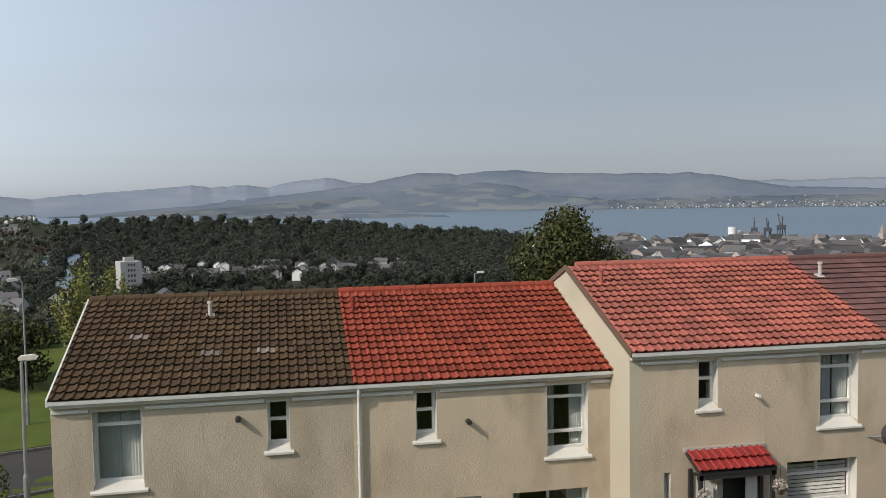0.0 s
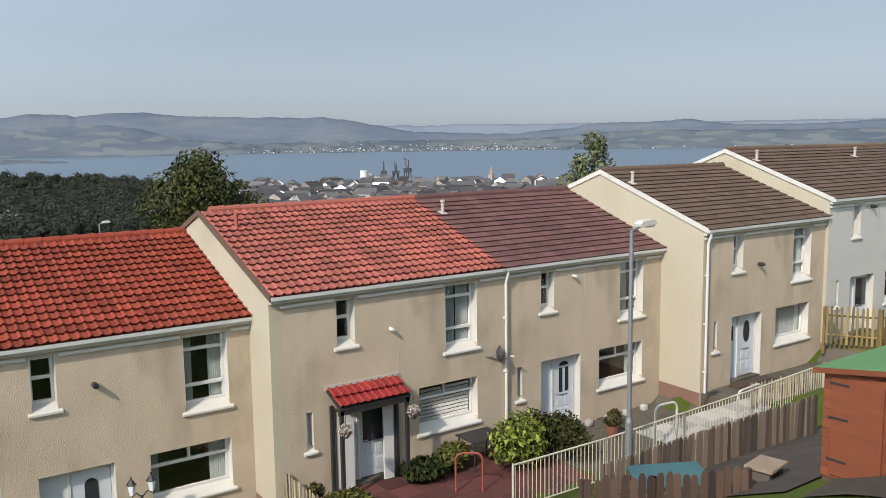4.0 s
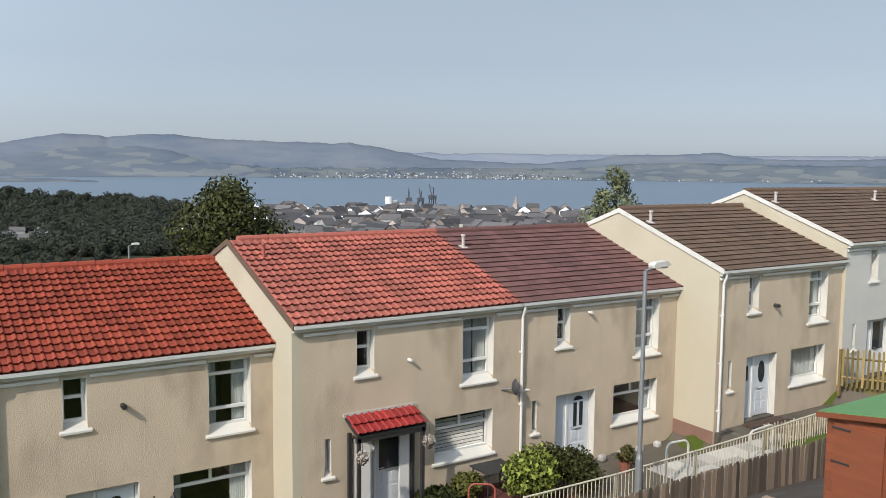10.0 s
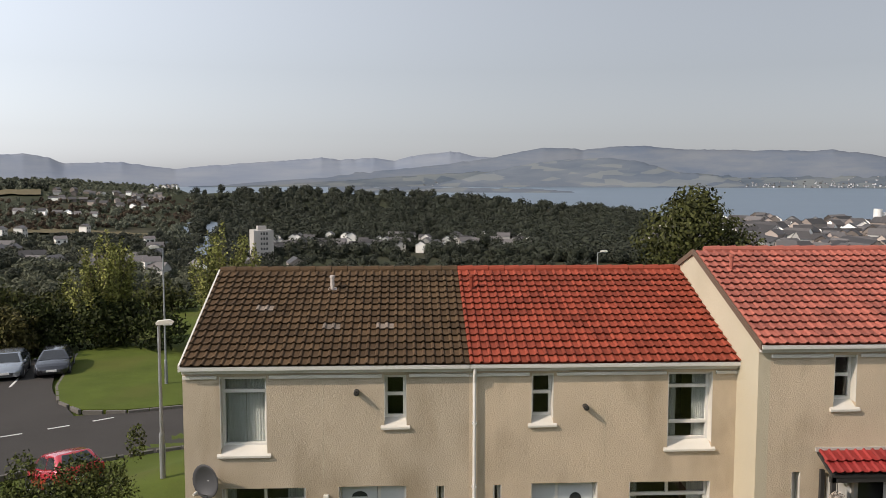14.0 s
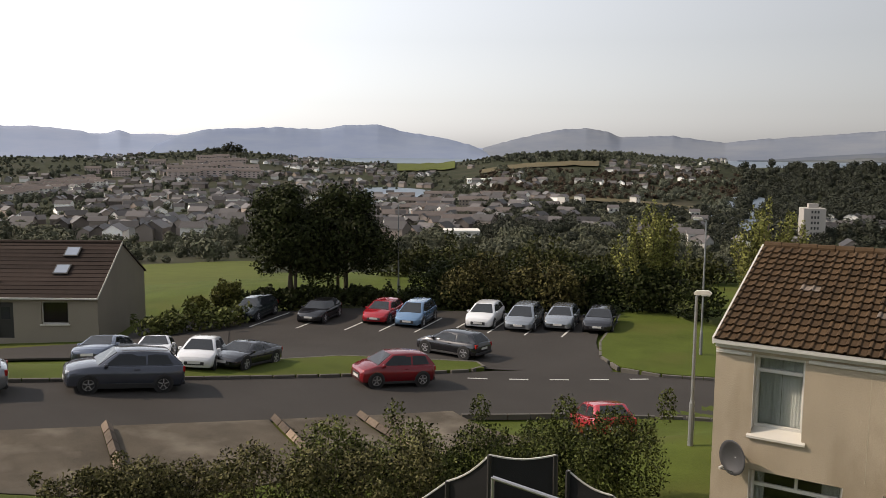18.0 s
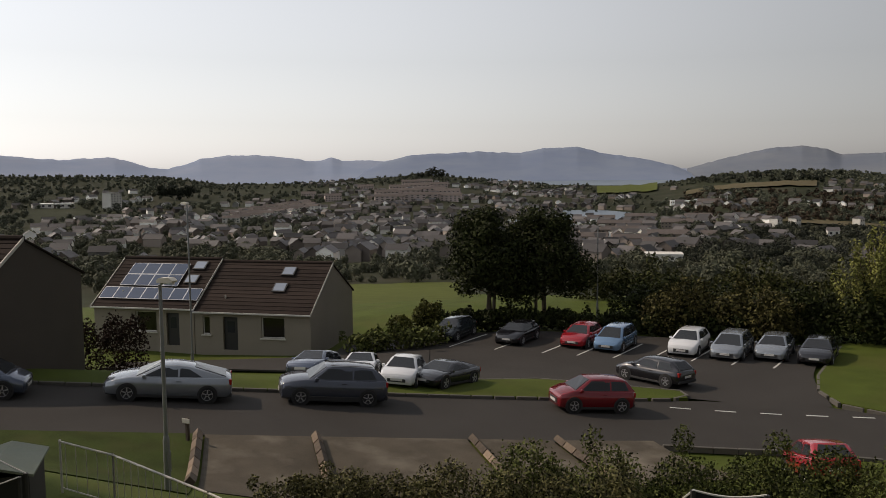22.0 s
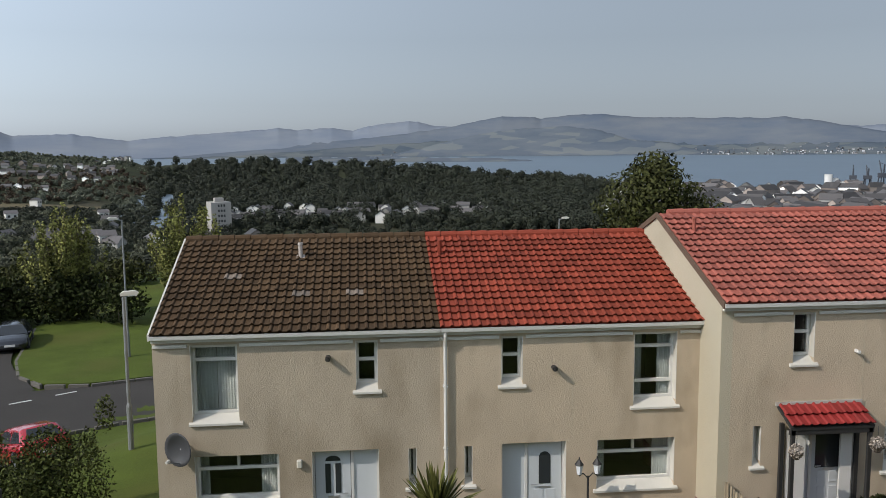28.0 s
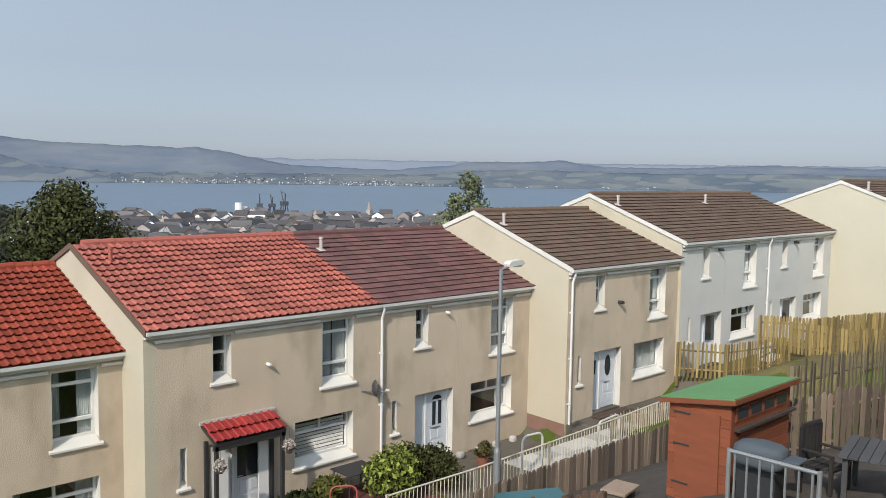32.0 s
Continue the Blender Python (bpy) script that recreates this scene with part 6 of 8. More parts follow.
def deck_rail():
    def lvl(x, y):
        return 3.78
    r = railing([(9.5, -12.4), (9.5, -13.7)], 1.0, GALV, "grey steel railing beside the garden hut", pitch=0.165, z_of=lvl, r=0.018, top_r=0.03)


deck_rail()


def lumpy(name, x, y, z, sx, sy, sz, material, label, category, seed, turn=0.0):
    """A covered bulky thing: a sagging, creased cover."""
    bm = bmesh.new()
    bmesh.ops.create_icosphere(bm, subdivisions=3, radius=1)
    for v in bm.verts:
        c = v.co
        p = 4.0
        k = (abs(c.x) ** p + abs(c.y) ** p + abs(c.z) ** p) ** (-1 / p)
        c *= k
        c *= 1 + 0.10 * noise.noise(c * 2.2 + Vector((seed, 0, 0)))
        v.co = Vector((c.x * sx / 2, c.y * sy / 2, (c.z + 1) * sz / 2))
    me = bpy.data.meshes.new(name)
    bm.to_mesh(me)
    bm.free()
    me.materials.append(material)
    me.shade_smooth()
    ob = new(name, me)
    ob.matrix_world = pose(x, y, z, 0, 0, turn)
    return tagged(ob, label, category)


COVER_GREY = mat("grey_cover", (0.062, 0.075, 0.085), 0.8, 0.15, 3, 40, 0.2)
TEAL = mat("teal_sheet", (0.045, 0.115, 0.125), 0.6, 0.15, 1.5, 40, 0.15)


def covered_barbecue(x, y, z, turn):
    t = thing("covered_barbecue", x, y, z, turn, "barbecue under a crumpled grey cover", "barbecue")
    part("trolley", boxed(-0.2, 0.2, -0.3, 0.3, 0.12, 0.62, bevel=0.01), TRIM_BLACK, t)
    for a in (-0.17, 0.17):
        for b in (-0.27, 0.27):
            part("leg", rod(bmesh.new(), (a, b, 0), (a, b, 0.12), 0.02, sides=6), TRIM_BLACK, t)
    cover = lumpy("cover", 0, 0, 0.58, 0.52, 0.76, 0.40, COVER_GREY, "crumpled grey fabric cover", "", 2.0, 0)
    cover.parent = t
    part("side_shelf", boxed(-0.18, 0.18, -0.62, -0.38, 0.80, 0.83, bevel=0.008), COVER_GREY, t)


covered_barbecue(10.12, -12.58, 3.84, 4)


def storage_box(x, y, z, turn):
    t = thing("storage_box", x, y, z, turn, "low garden store with a teal sheet lid", "storage box")
    part("body", boxed(-0.6, 0.6, -0.36, 0.36, -0.3, 0.5, bevel=0.02), WOOD_GREY, t)
    part("lid", prism(bmesh.new(), [(-0.43, 0.5), (0.43, 0.58), (0.43, 0.62), (-0.43, 0.54)], -0.68, 0.68, axis=0), TEAL, t, "teal sheet lid")
    return t


storage_box(10.25, -8.15, 2.0, -28)


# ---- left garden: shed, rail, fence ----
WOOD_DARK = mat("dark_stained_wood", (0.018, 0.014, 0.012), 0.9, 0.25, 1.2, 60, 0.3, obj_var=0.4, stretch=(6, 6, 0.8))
NETTING = mat("dark_netting", (0.016, 0.016, 0.017), 0.9, 0.3, 4, 120, 0.2)
CORD = mat("pale_cord", (0.50, 0.49, 0.45), 0.8, 0.1, 4, 60, 0.0)


def netting_screen(line, label):
    """A dark garden net on posts, its top edge a sagging pale cord; line: bearing, distance, top."""
    t = thing("garden_screen", 0, 0, 0, label=label, category="screen")
    vs, fs, tops = [], [], []
    for k, ((a0, r0, z0), (a1, r1, z1)) in enumerate(zip(line, line[1:])):
        n = 8
        for i in range(n + (1 if k == len(line) - 2 else 0)):
            u = i / n
            x, y = around(a0 + (a1 - a0) * u, r0 + (r1 - r0) * u)
            z = z0 + (z1 - z0) * u - 0.05 * math.sin(math.pi * u)
            tops.append(Vector((x, y, z)))
            vs += [(x, y, lie(x, y) - 0.05), (x, y, z)]
    fs = [(2 * i, 2 * i + 2, 2 * i + 3, 2 * i + 1) for i in range(len(tops) - 1)]
    net = raw("net", vs, fs, NETTING, t)
    net.modifiers.new("thick", "SOLIDIFY").thickness = 0.02
    part("cord", pipe(bmesh.new(), tops, 0.012, 5), CORD, t, "pale cord along the top")
    for a, r, z in line:
        x, y = around(a, r)
        part("post", rod(bmesh.new(), (x, y, lie(x, y) - 0.2), (x, y, z), 0.03, sides=6), DARK, t)
    return t


def drop(r, el):
    return EYE[2] - r * math.tan(radians(el))


netting_screen([(36.94, 9.4, drop(9.4, 25.0)), (31.43, 9.2, drop(9.2, 22.3)), (28.49, 9.0, drop(9.0, 20.6)), (23.98, 9.0, drop(9.0, 20.4))], "dark garden netting with a sagging pale cord")
netting_screen([(23.16, 9.6, drop(9.6, 21.3)), (20.19, 9.5, drop(9.5, 22.6)), (15.58, 9.4, drop(9.4, 24.2))], "dark garden netting beside the hedge")


def handrail(points, label):
    t = thing("handrail", 0, 0, 0, label=label, category="handrail")
    pts = [Vector((*around(a, r), z)) for a, r, z in points]
    part("rail", pipe(bmesh.new(), pts, 0.022), ALLOY, t)
    for p in pts:
        part("post", rod(bmesh.new(), (p.x, p.y, lie(p.x, p.y) - 0.1), p, 0.018, sides=6), ALLOY, t)


handrail([(28.19, 8.4, drop(8.4, 22.0)), (23.37, 8.2, drop(8.2, 23.2)), (18.65, 8.0, drop(8.0, 24.4)), (12.5, 7.9, drop(7.9, 26.0))], "bright metal handrail in the garden")


def clothes_line(p, q, label):
    t = thing("clothes_line", 0, 0, 0, label=label, category="clothes line", group="clothes lines")
    a, b = Vector(p), Vector(q)
    pts = [a.lerp(b, i / 10) - Vector((0, 0, 0.10 * math.sin(math.pi * i / 10))) for i in range(11)]
    part("cord", pipe(bmesh.new(), pts, 0.008, 5), CORD, t)
    for c in (a, b):
        part("pole", rod(bmesh.new(), (c.x, c.y, lie(c.x, c.y) - 0.1), c, 0.03, sides=7), DARK, t)


clothes_line((*around(87.09, 9.5), drop(9.5, 19.5)), (*around(72.57, 10.5), drop(10.5, 18.4)), "pale clothes line between dark poles")
clothes_line((*around(76.88, 12.6), drop(12.6, 13.8)), (*around(72.27, 11.4), drop(11.4, 18.2)), "clothes line sloping to the shed")
SHED_GREEN = mat("pale_green_sheet", (0.19, 0.21, 0.155), 0.7, 0.15, 2, 40, 0.2)


def small_shed(x, y, z, turn):
    t = thing("garden_shed", x, y, z, turn, "dark garden shed with a pale green roof", "shed")
    for a in ((-0.45, 0.45, -0.56, -0.53), (-0.45, 0.45, 0.53, 0.56), (-0.45, -0.42, -0.53, 0.53), (0.42, 0.45, -0.53, 0.53)):
        part("wall", boxed(*a, -0.3, 1.2), DARK, t)
    part("roof", prism(bmesh.new(), [(-0.52, 1.2), (0, 1.34), (0.52, 1.2), (0.52, 1.235), (0, 1.38), (-0.52, 1.235)], -0.64, 0.64, axis=1), SHED_GREEN, t, "pale green sheet roof")
    return t


sx, sy = around(73.67, 13.8)
small_shed(sx, sy, lie(sx, sy), 62)
railing(ring([(70.67, 17.2), (67.56, 16.2), (61.56, 13.4), (56.03, 11.4)]), 1.0, RAIL_WHITE, "pale handrail with thin upright bars down the garden path", pitch=0.26, r=0.007, top_r=0.02)
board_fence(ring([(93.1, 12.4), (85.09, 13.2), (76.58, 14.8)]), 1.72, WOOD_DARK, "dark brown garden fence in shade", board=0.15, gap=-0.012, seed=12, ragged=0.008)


# Lawn strip in the darker grass, which stands for tree shade.
strip("lawn", [rp(-38, 4.28), rp(-20, 4.28), rp(-4.75, 4.28)], [rp(-38, 12.5), rp(-20, 12.5), rp(-4.75, 11.5)], GRASS_SHADED, 0.035,
      label="green lawn sloping to the road, tree shade painted into its colour", category="lawn", steps=50, cross=12, thick=0.3)


board_fence([(-47.5, -14.6), (-43.6, -11.2), (-41.0, -8.9)], 0.95, WOOD_DARK, "low dark fence before the brown bungalow", board=0.15, gap=0.004, seed=15, ragged=0.008)


def driveway(s0, s1, d0, d1):
    a, b = [rp(s0, d0), rp(s1, d0)], [rp(s0, d1), rp(s1, d1)]
    strip("driveway", a, b, PAD, 0.03, cross=8, label="stained concrete parking pad beside the road", category="driveway", steps=10, thick=0.2)


def divider(s, d0, d1):
    t = thing("divider_wall", *rp(s, d0), lie(*rp(s, d0)), label="low dark timber edging between parking pads", category="wall", group="divider walls")
    n = 6
    for i in range(n):
        p, q = Vector(rp(s, d0 + (d1 - d0) * i / n)), Vector(rp(s, d0 + (d1 - d0) * (i + 0.92) / n))
        za, zb = lie(*p) - t.location.z, lie(*q) - t.location.z
        part("sleeper", rod(bmesh.new(), (p.x - t.location.x, p.y - t.location.y, za + 0.16), (q.x - t.location.x, q.y - t.location.y, zb + 0.16), 0.16, sides=4), WOOD_GREY, t)


kerb_line([rp(3, -4.25), (-27.52, 13.27), (-21.98, 17.07)])
kerb_line([(-17.74, 8.64), (-14.7, 12.14), (-11.04, 14.6), (-6.57, 16.32)])
for s0, s1 in ((-4.6, -1.2), (-0.9, 4.2), (4.5, 7.4), (7.65, 11.4)):
    driveway(s0, s1, 4.35, 10.2)
for s in (-4.8, -1.05, 4.35, 7.5):
    divider(s, 4.6, 10.0)


# ---- porch and wall fittings ----
def porch():
    t = thing("porch", 7.1, -1.1, 0.6, label="small porch with a red tiled canopy on dark posts", category="porch")
    w, dz, out = 1.84, 2.46, 0.62
    part("canopy_board", prism(bmesh.new(), [(0.0, dz), (-out, dz - 0.31), (-out, dz - 0.37), (0.0, dz - 0.08)], 0, w, axis=0), DARK, t)
    me = tile_mesh("canopy_tile", TILE_CANOPY, 0.368, True)
    ang = math.degrees(math.atan2(0.31, out))
    for r in range(2):
        for c in range(5):
            ob = new("canopy_tile", me)
            ob.parent = t
            u = r * 0.32
            ob.matrix_basis = pose(c * 0.368, -out - 0.02 + u * math.cos(radians(ang)), dz - 0.30 + u * math.sin(radians(ang)), ang)
    part("flashing", boxed(-0.05, w + 0.05, -0.05, -0.002, dz - 0.02, dz + 0.06), SLAB_PALE, t)
    part("beam", boxed(0.0, w, -out + 0.02, -out + 0.10, dz - 0.48, dz - 0.375), DARK, t)
    for px_ in (0.03, w - 0.11):
        for py_ in (-out + 0.02, -0.14):
            part("post", boxed(px_, px_ + 0.08, py_, py_ + 0.08, 0.0, dz - 0.38), DARK, t)
    part("side_frame", boxed(0.2, 0.62, -0.10, -0.04, 0.02, dz - 0.55), UPVC, t)
    part("side_frame", boxed(w - 0.42, w - 0.16, -0.10, -0.04, 0.02, dz - 0.55), UPVC, t)


TILE_CANOPY = mat("canopy_tile_red", (0.24, 0.019, 0.016), 0.6, 0.12, 2, 50, 0.2, obj_var=0.15)
porch()


def dish(x, y, z, turn, r, colour, label):
    t = thing("satellite_dish", x, y, z, turn, label, "satellite dish", "satellite dishes")
    bm = bmesh.new()
    n, k = 20, 5
    rows = []
    for j in range(k + 1):
        q = r * j / k
        rows.append([bm.verts.new((q * math.cos(2 * math.pi * i / n), -0.30 - 0.10 * (j / k) ** 2, q * 1.08 * math.sin(2 * math.pi * i / n))) for i in range(n)])
    for a, b in zip(rows, rows[1:]):
        for i in range(n):
            bm.faces.new((a[i], a[(i + 1) % n], b[(i + 1) % n], b[i]))
    bmesh.ops.remove_doubles(bm, verts=bm.verts, dist=0.0005)
    d = part("reflector", bm, colour, t, smooth=True)
    d.modifiers.new("thick", "SOLIDIFY").thickness = 0.012
    part("bracket", pipe(bmesh.new(), [(0, -0.01, -0.05), (0, -0.22, -0.05), (0, -0.30, 0)], 0.02), GALV, t)
    part("arm", rod(bmesh.new(), (0, -0.32, -r * 0.95), (0, -0.72, -r * 0.5), 0.012), GALV, t)
    part("receiver", rod(bmesh.new(), (0, -0.76, -r * 0.46), (0, -0.66, -r * 0.40), 0.03), LAMP_CREAM, t)
    return t


DISH = mat("dish_grey", (0.045, 0.045, 0.048), 0.6, 0.1, 3, 30, 0.0)
dish(-5.45, 0.0, 2.33, -28, 0.34, DISH, "dark grey satellite dish on the end house front")
dish(11.62, -1.10, 3.12, 66, 0.20, DISH, "small dark satellite dish near the downpipe")


def wall_light(x, y, z):
    t = thing("wall_light", x, y, z, label="small cream bulkhead wall light", category="wall light")
    part("case", boxed(-0.06, 0.06, -0.09, 0.0, -0.09, 0.09, bevel=0.02), LAMP_CREAM, t)


wall_light(-3.14, 0.0, 1.80)


def lantern_post(x, y, z):
    t = thing("lantern_post", x, y, z, label="ornate dark garden post with twin lanterns", category="garden lamp")
    part("post", pipe(bmesh.new(), [(0, 0, 0), (0, 0, 1.35)], 0.025), DARK, t)
    for s in (-1, 1):
        part("arm", pipe(bmesh.new(), [(0, 0, 1.3), (s * 0.11, 0, 1.42), (s * 0.2, 0, 1.36)], 0.014), DARK, t)
        bm = bmesh.new()
        rod(bm, (s * 0.2, 0, 1.40), (s * 0.2, 0, 1.62), 0.05, 0.09, 6)
        ln = part("lantern", bm, CLEAR, t, "six-sided glass lantern")
        cap = bmesh.new()
        rod(cap, (s * 0.2, 0, 1.62), (s * 0.2, 0, 1.74), 0.11, 0.02, 6)
        rod(cap, (s * 0.2, 0, 1.74), (s * 0.2, 0, 1.79), 0.015, 0.015, 6)
        part("cap", cap, DARK, ln)


lantern_post(3.15, -0.45, 0.04)


def cordyline(x, y, z, height):
    """A spiky palm-like plant: a rough stem and a head of sword leaves."""
    t = thing("cabbage_palm", x, y, z, label="spiky green cabbage palm in the front garden", category="plant")
    part("stem", rod(bmesh.new(), (0, 0, -0.1), (0, 0, height), 0.09, 0.07, 9), BARK, t)
    rnd = random.Random(5)
    me_vs, me_fs = [], []
    for i in range(110):
        a, e = rnd.uniform(0, 2 * math.pi), rnd.uniform(-0.25, 1.45)
        ln, w = rnd.uniform(0.7, 1.05), 0.032
        d = Vector((math.cos(a) * math.cos(e), math.sin(a) * math.cos(e), math.sin(e)))
        side = Vector((-math.sin(a), math.cos(a), 0)) * w
        b = len(me_vs)
        for k, f in enumerate((0.0, 0.45, 0.8, 1.0)):
            c = Vector((0, 0, height)) + d * ln * f - Vector((0, 0, 0.22 * f * f * (1.2 - math.sin(e))))
            ww = side * (0.7, 1.0, 0.7, 0.05)[k]
            me_vs += [tuple(c - ww), tuple(c + ww)]
            if k:
                me_fs.append((b + 2 * k - 2, b + 2 * k - 1, b + 2 * k + 1, b + 2 * k))
    raw("leaves", me_vs, me_fs, LEAF_YELLOW, t)


cordyline(-0.55, -4.4, lie(-0.55, -4.4), 2.05)


def shrub(x, y, z, w, h, material, label, seed, size=0.07, count=1500, name="shrub"):
    rnd = np.random.RandomState(seed)
    t = thing(name, x, y, z, label=label, category="shrub", group="garden shrubs")
    blobs = [(rnd.uniform(-0.3, 0.3) * w, rnd.uniform(-0.3, 0.3) * w, h * rnd.uniform(0.35, 0.7), w * 0.32, w * 0.32, h * 0.34) for _ in range(7)]
    bm = bmesh.new()
    for b in blobs:
        rod(bm, (0, 0, -0.05), b[:3], 0.02, 0.01, 5)
    part("stem", bm, BARK, t)
    vs, fs = leaves(rnd, blobs, count, size)
    raw("foliage", vs, fs, material, t)
    return t


shrub(11.55, -2.35, 0.62, 1.45, 1.35, LEAF_LIME, "variegated yellow and green shrub on the patio edge", 51, count=2400)
shrub(12.55, -2.75, 0.62, 1.3, 1.25, LEAF, "rounded clipped green bush beside the path", 52, size=0.05, count=3600)
shrub(10.15, -1.65, 0.62, 0.75, 0.75, LEAF_YELLOW, "leafy pot plant under the window", 53)
shrub(9.3, -1.7, 0.62, 1.0, 0.45, LEAF_DARK, "low dark planting under the window", 54)
shrub(7.0, -2.3, 0.62, 0.8, 0.5, LEAF_YELLOW, "low yellow-green planting beside the porch", 55)
FLOWER = mat("pink_white_flowers", (0.36, 0.31, 0.26), 0.8, 0.2, 5, 30, 0.0, island=0.5)


def flower_basket(x, y, z):
    t = thing("hanging_basket", x, y, z, label="hanging basket of pale flowers at the porch", category="hanging basket", group="hanging baskets")
    part("bowl", rod(bmesh.new(), (0, 0, -0.14), (0, 0, 0.0), 0.06, 0.15, 10), BARK, t)
    part("chain", rod(bmesh.new(), (0, 0, 0), (0, 0, 0.42), 0.006, sides=4), DARK, t)
    rnd = np.random.RandomState(int(x * 10))
    vs, fs = leaves(rnd, [(0, 0, 0.03, 0.15, 0.15, 0.14)], 320, 0.034)
    raw("blossom", vs, fs, FLOWER, t)


flower_basket(7.05, -2.05, 2.35)
flower_basket(8.8, -2.05, 2.42)


def garden_table(x, y, z):
    t = thing("garden_table", x, y, z, label="dark metal garden table on the patio", category="table")
    part("top", boxed(-0.5, 0.5, -0.4, 0.4, 0.70, 0.73, bevel=0.01), TRIM_BLACK, t)
    for a in (-0.42, 0.42):
        for b in (-0.32, 0.32):
            part("leg", rod(bmesh.new(), (a * 1.08, b * 1.08, 0), (a, b, 0.70), 0.018), TRIM_BLACK, t)


garden_table(10.95, -1.75, 0.61)

board_fence([rp(-24, -5.2), rp(-17, -5.2), rp(-14.2, -5.4)], 1.1, WOOD_DARK, "low dark fence before the brown bungalow", board=0.14, gap=0.01, seed=21)


def small_post(x, y, h, label):
    z = lie(x, y)
    t = thing("marker_post", x, y, z, 20, label, "post")
    part("post", boxed(-0.05, 0.05, -0.05, 0.05, -0.2, h, bevel=0.01), WOOD_GREY, t)
    part("plate", boxed(-0.16, 0.16, -0.07, -0.052, h - 0.16, h, bevel=0.01), LAMP_CREAM, t)


small_post(*rp(-5.1, 5.0), 0.75, "short wooden post with a pale plate")


def bench(x, y, z, turn):
    t = thing("garden_bench", x, y, z, turn, "white slatted garden bench before the white house", "bench")
    for i in range(4):
        part("seat_slat", boxed(-0.8, 0.8, -0.25 + i * 0.12, -0.15 + i * 0.12, 0.42, 0.45, bevel=0.006), UPVC, t)
    for i in range(3):
        part("back_slat", boxed(-0.8, 0.8, 0.22, 0.25, 0.52 + i * 0.13, 0.62 + i * 0.13, bevel=0.006), UPVC, t)
    for a in (-0.72, 0.72):
        part("leg", boxed(a - 0.03, a + 0.03, -0.24, -0.18, 0, 0.42), UPVC, t)
        part("leg", boxed(a - 0.03, a + 0.03, 0.18, 0.24, 0, 0.90), UPVC, t)


bench(28.0, -4.4, 1.8, 8)


def planter(x, y, z, w, label, seed):
    t = thing("plant_pot", x, y, z, 0, label, "plant pot", "plant pots")
    part("pot", rod(bmesh.new(), (0, 0, 0), (0, 0, w * 0.8), w * 0.32, w * 0.48, 12), TERRACOTTA, t)
    rnd = np.random.RandomState(seed)
    vs, fs = leaves(rnd, [(0, 0, w * 1.1, w * 0.55, w * 0.55, w * 0.45)], 260, 0.05)
    raw("foliage", vs, fs, LEAF_RUST, t)


TERRACOTTA = mat("terracotta", (0.22, 0.08, 0.05), 0.85, 0.15, 4, 40, 0.1)
planter(14.9, -2.4, 0.61, 0.4, "terracotta pot of reddish flowers on the path", 61)
planter(15.5, -1.9, 0.61, 0.32, "small terracotta pot by the wall", 62)
planter(6.5, -1.6, 0.61, 0.36, "terracotta pot at the corner of the porch house", 63)
for i in range(4):
    st = lumpy("path_stone", 15.0 + i * 0.75, -1.42, 0.60, 0.22, 0.2, 0.2, SLAB_PALE, "rounded pale stone along the house wall", "stone", 3.0 + i)
    tagged(st, group="path stones")


def door_mat(x, y, z):
    t = thing("timber_platform", x, y, z, 0, "low brown timber platform at the doorway", "platform")
    for i in range(7):
        part("plank", boxed(-0.85, 0.85, -0.62 + i * 0.18, -0.46 + i * 0.18, 0.0, 0.10, bevel=0.008), WOOD_BROWN, t)


door_mat(20.2, -3.4, 1.225)


SOIL = mat("trodden_soil", (0.050, 0.038, 0.028), 0.95, 0.35, 1.5, 30, 0.5, dirt=(0.085, 0.075, 0.06), dirt_amount=0.7, dirt_scale=1.2)
GRASS_DRY = mat("dry_trampled_grass", (0.135, 0.112, 0.046), 0.95, 0.35, 1.2, 25, 0.6, dirt=(0.075, 0.055, 0.034), dirt_amount=0.8, dirt_scale=0.8, spec=0.1)
strip("front_yard", [(15.6, -1.15), (17.0, -1.15), (18.22, -1.15)], [(15.6, -3.4), (17.0, -3.5), (18.22, -3.5)], CONCRETE, 0.06, cross=10, label="worn concrete yard beside the front step", category="yard", steps=14, thick=0.12)
strip("front_yard", [(18.4, -2.66), (21.0, -2.66), (24.4, -2.78)], [(18.4, -4.5), (21.0, -4.6), (24.4, -4.7)], CONCRETE, 0.06, cross=10, label="worn concrete yard before the brown-roofed house", category="yard", steps=24, thick=0.12)
strip("dry_grass", [(24.5, -2.8), (30, -2.8), (37.0, -3.2)], [(21.5, -8.2), (29, -9.5), (37.0, -10.5)], GRASS_DRY, 0.04, cross=20, label="dry yellowish grass between the timber fences", category="grass", steps=30)
strip("soil_patch", [(9.2, -11.3), (12, -10.95), (15.5, -11.0), (19, -11.1)], [(9.4, -15.0), (12, -15.2), (15.5, -15), (19, -14.5)], SOIL, 0.03, cross=12, label="dark trodden soil beside the hut", category="ground", steps=30)
strip("soil_patch", [(9.2, -6.5), (11.5, -6.4), (14, -6.3), (17, -6.2)], [(9.6, -10.8), (11.5, -10.8), (14, -10.7), (17, -10.6)], SOIL, 0.035, cross=12, label="bare brown earth between the fences", category="ground", steps=30)

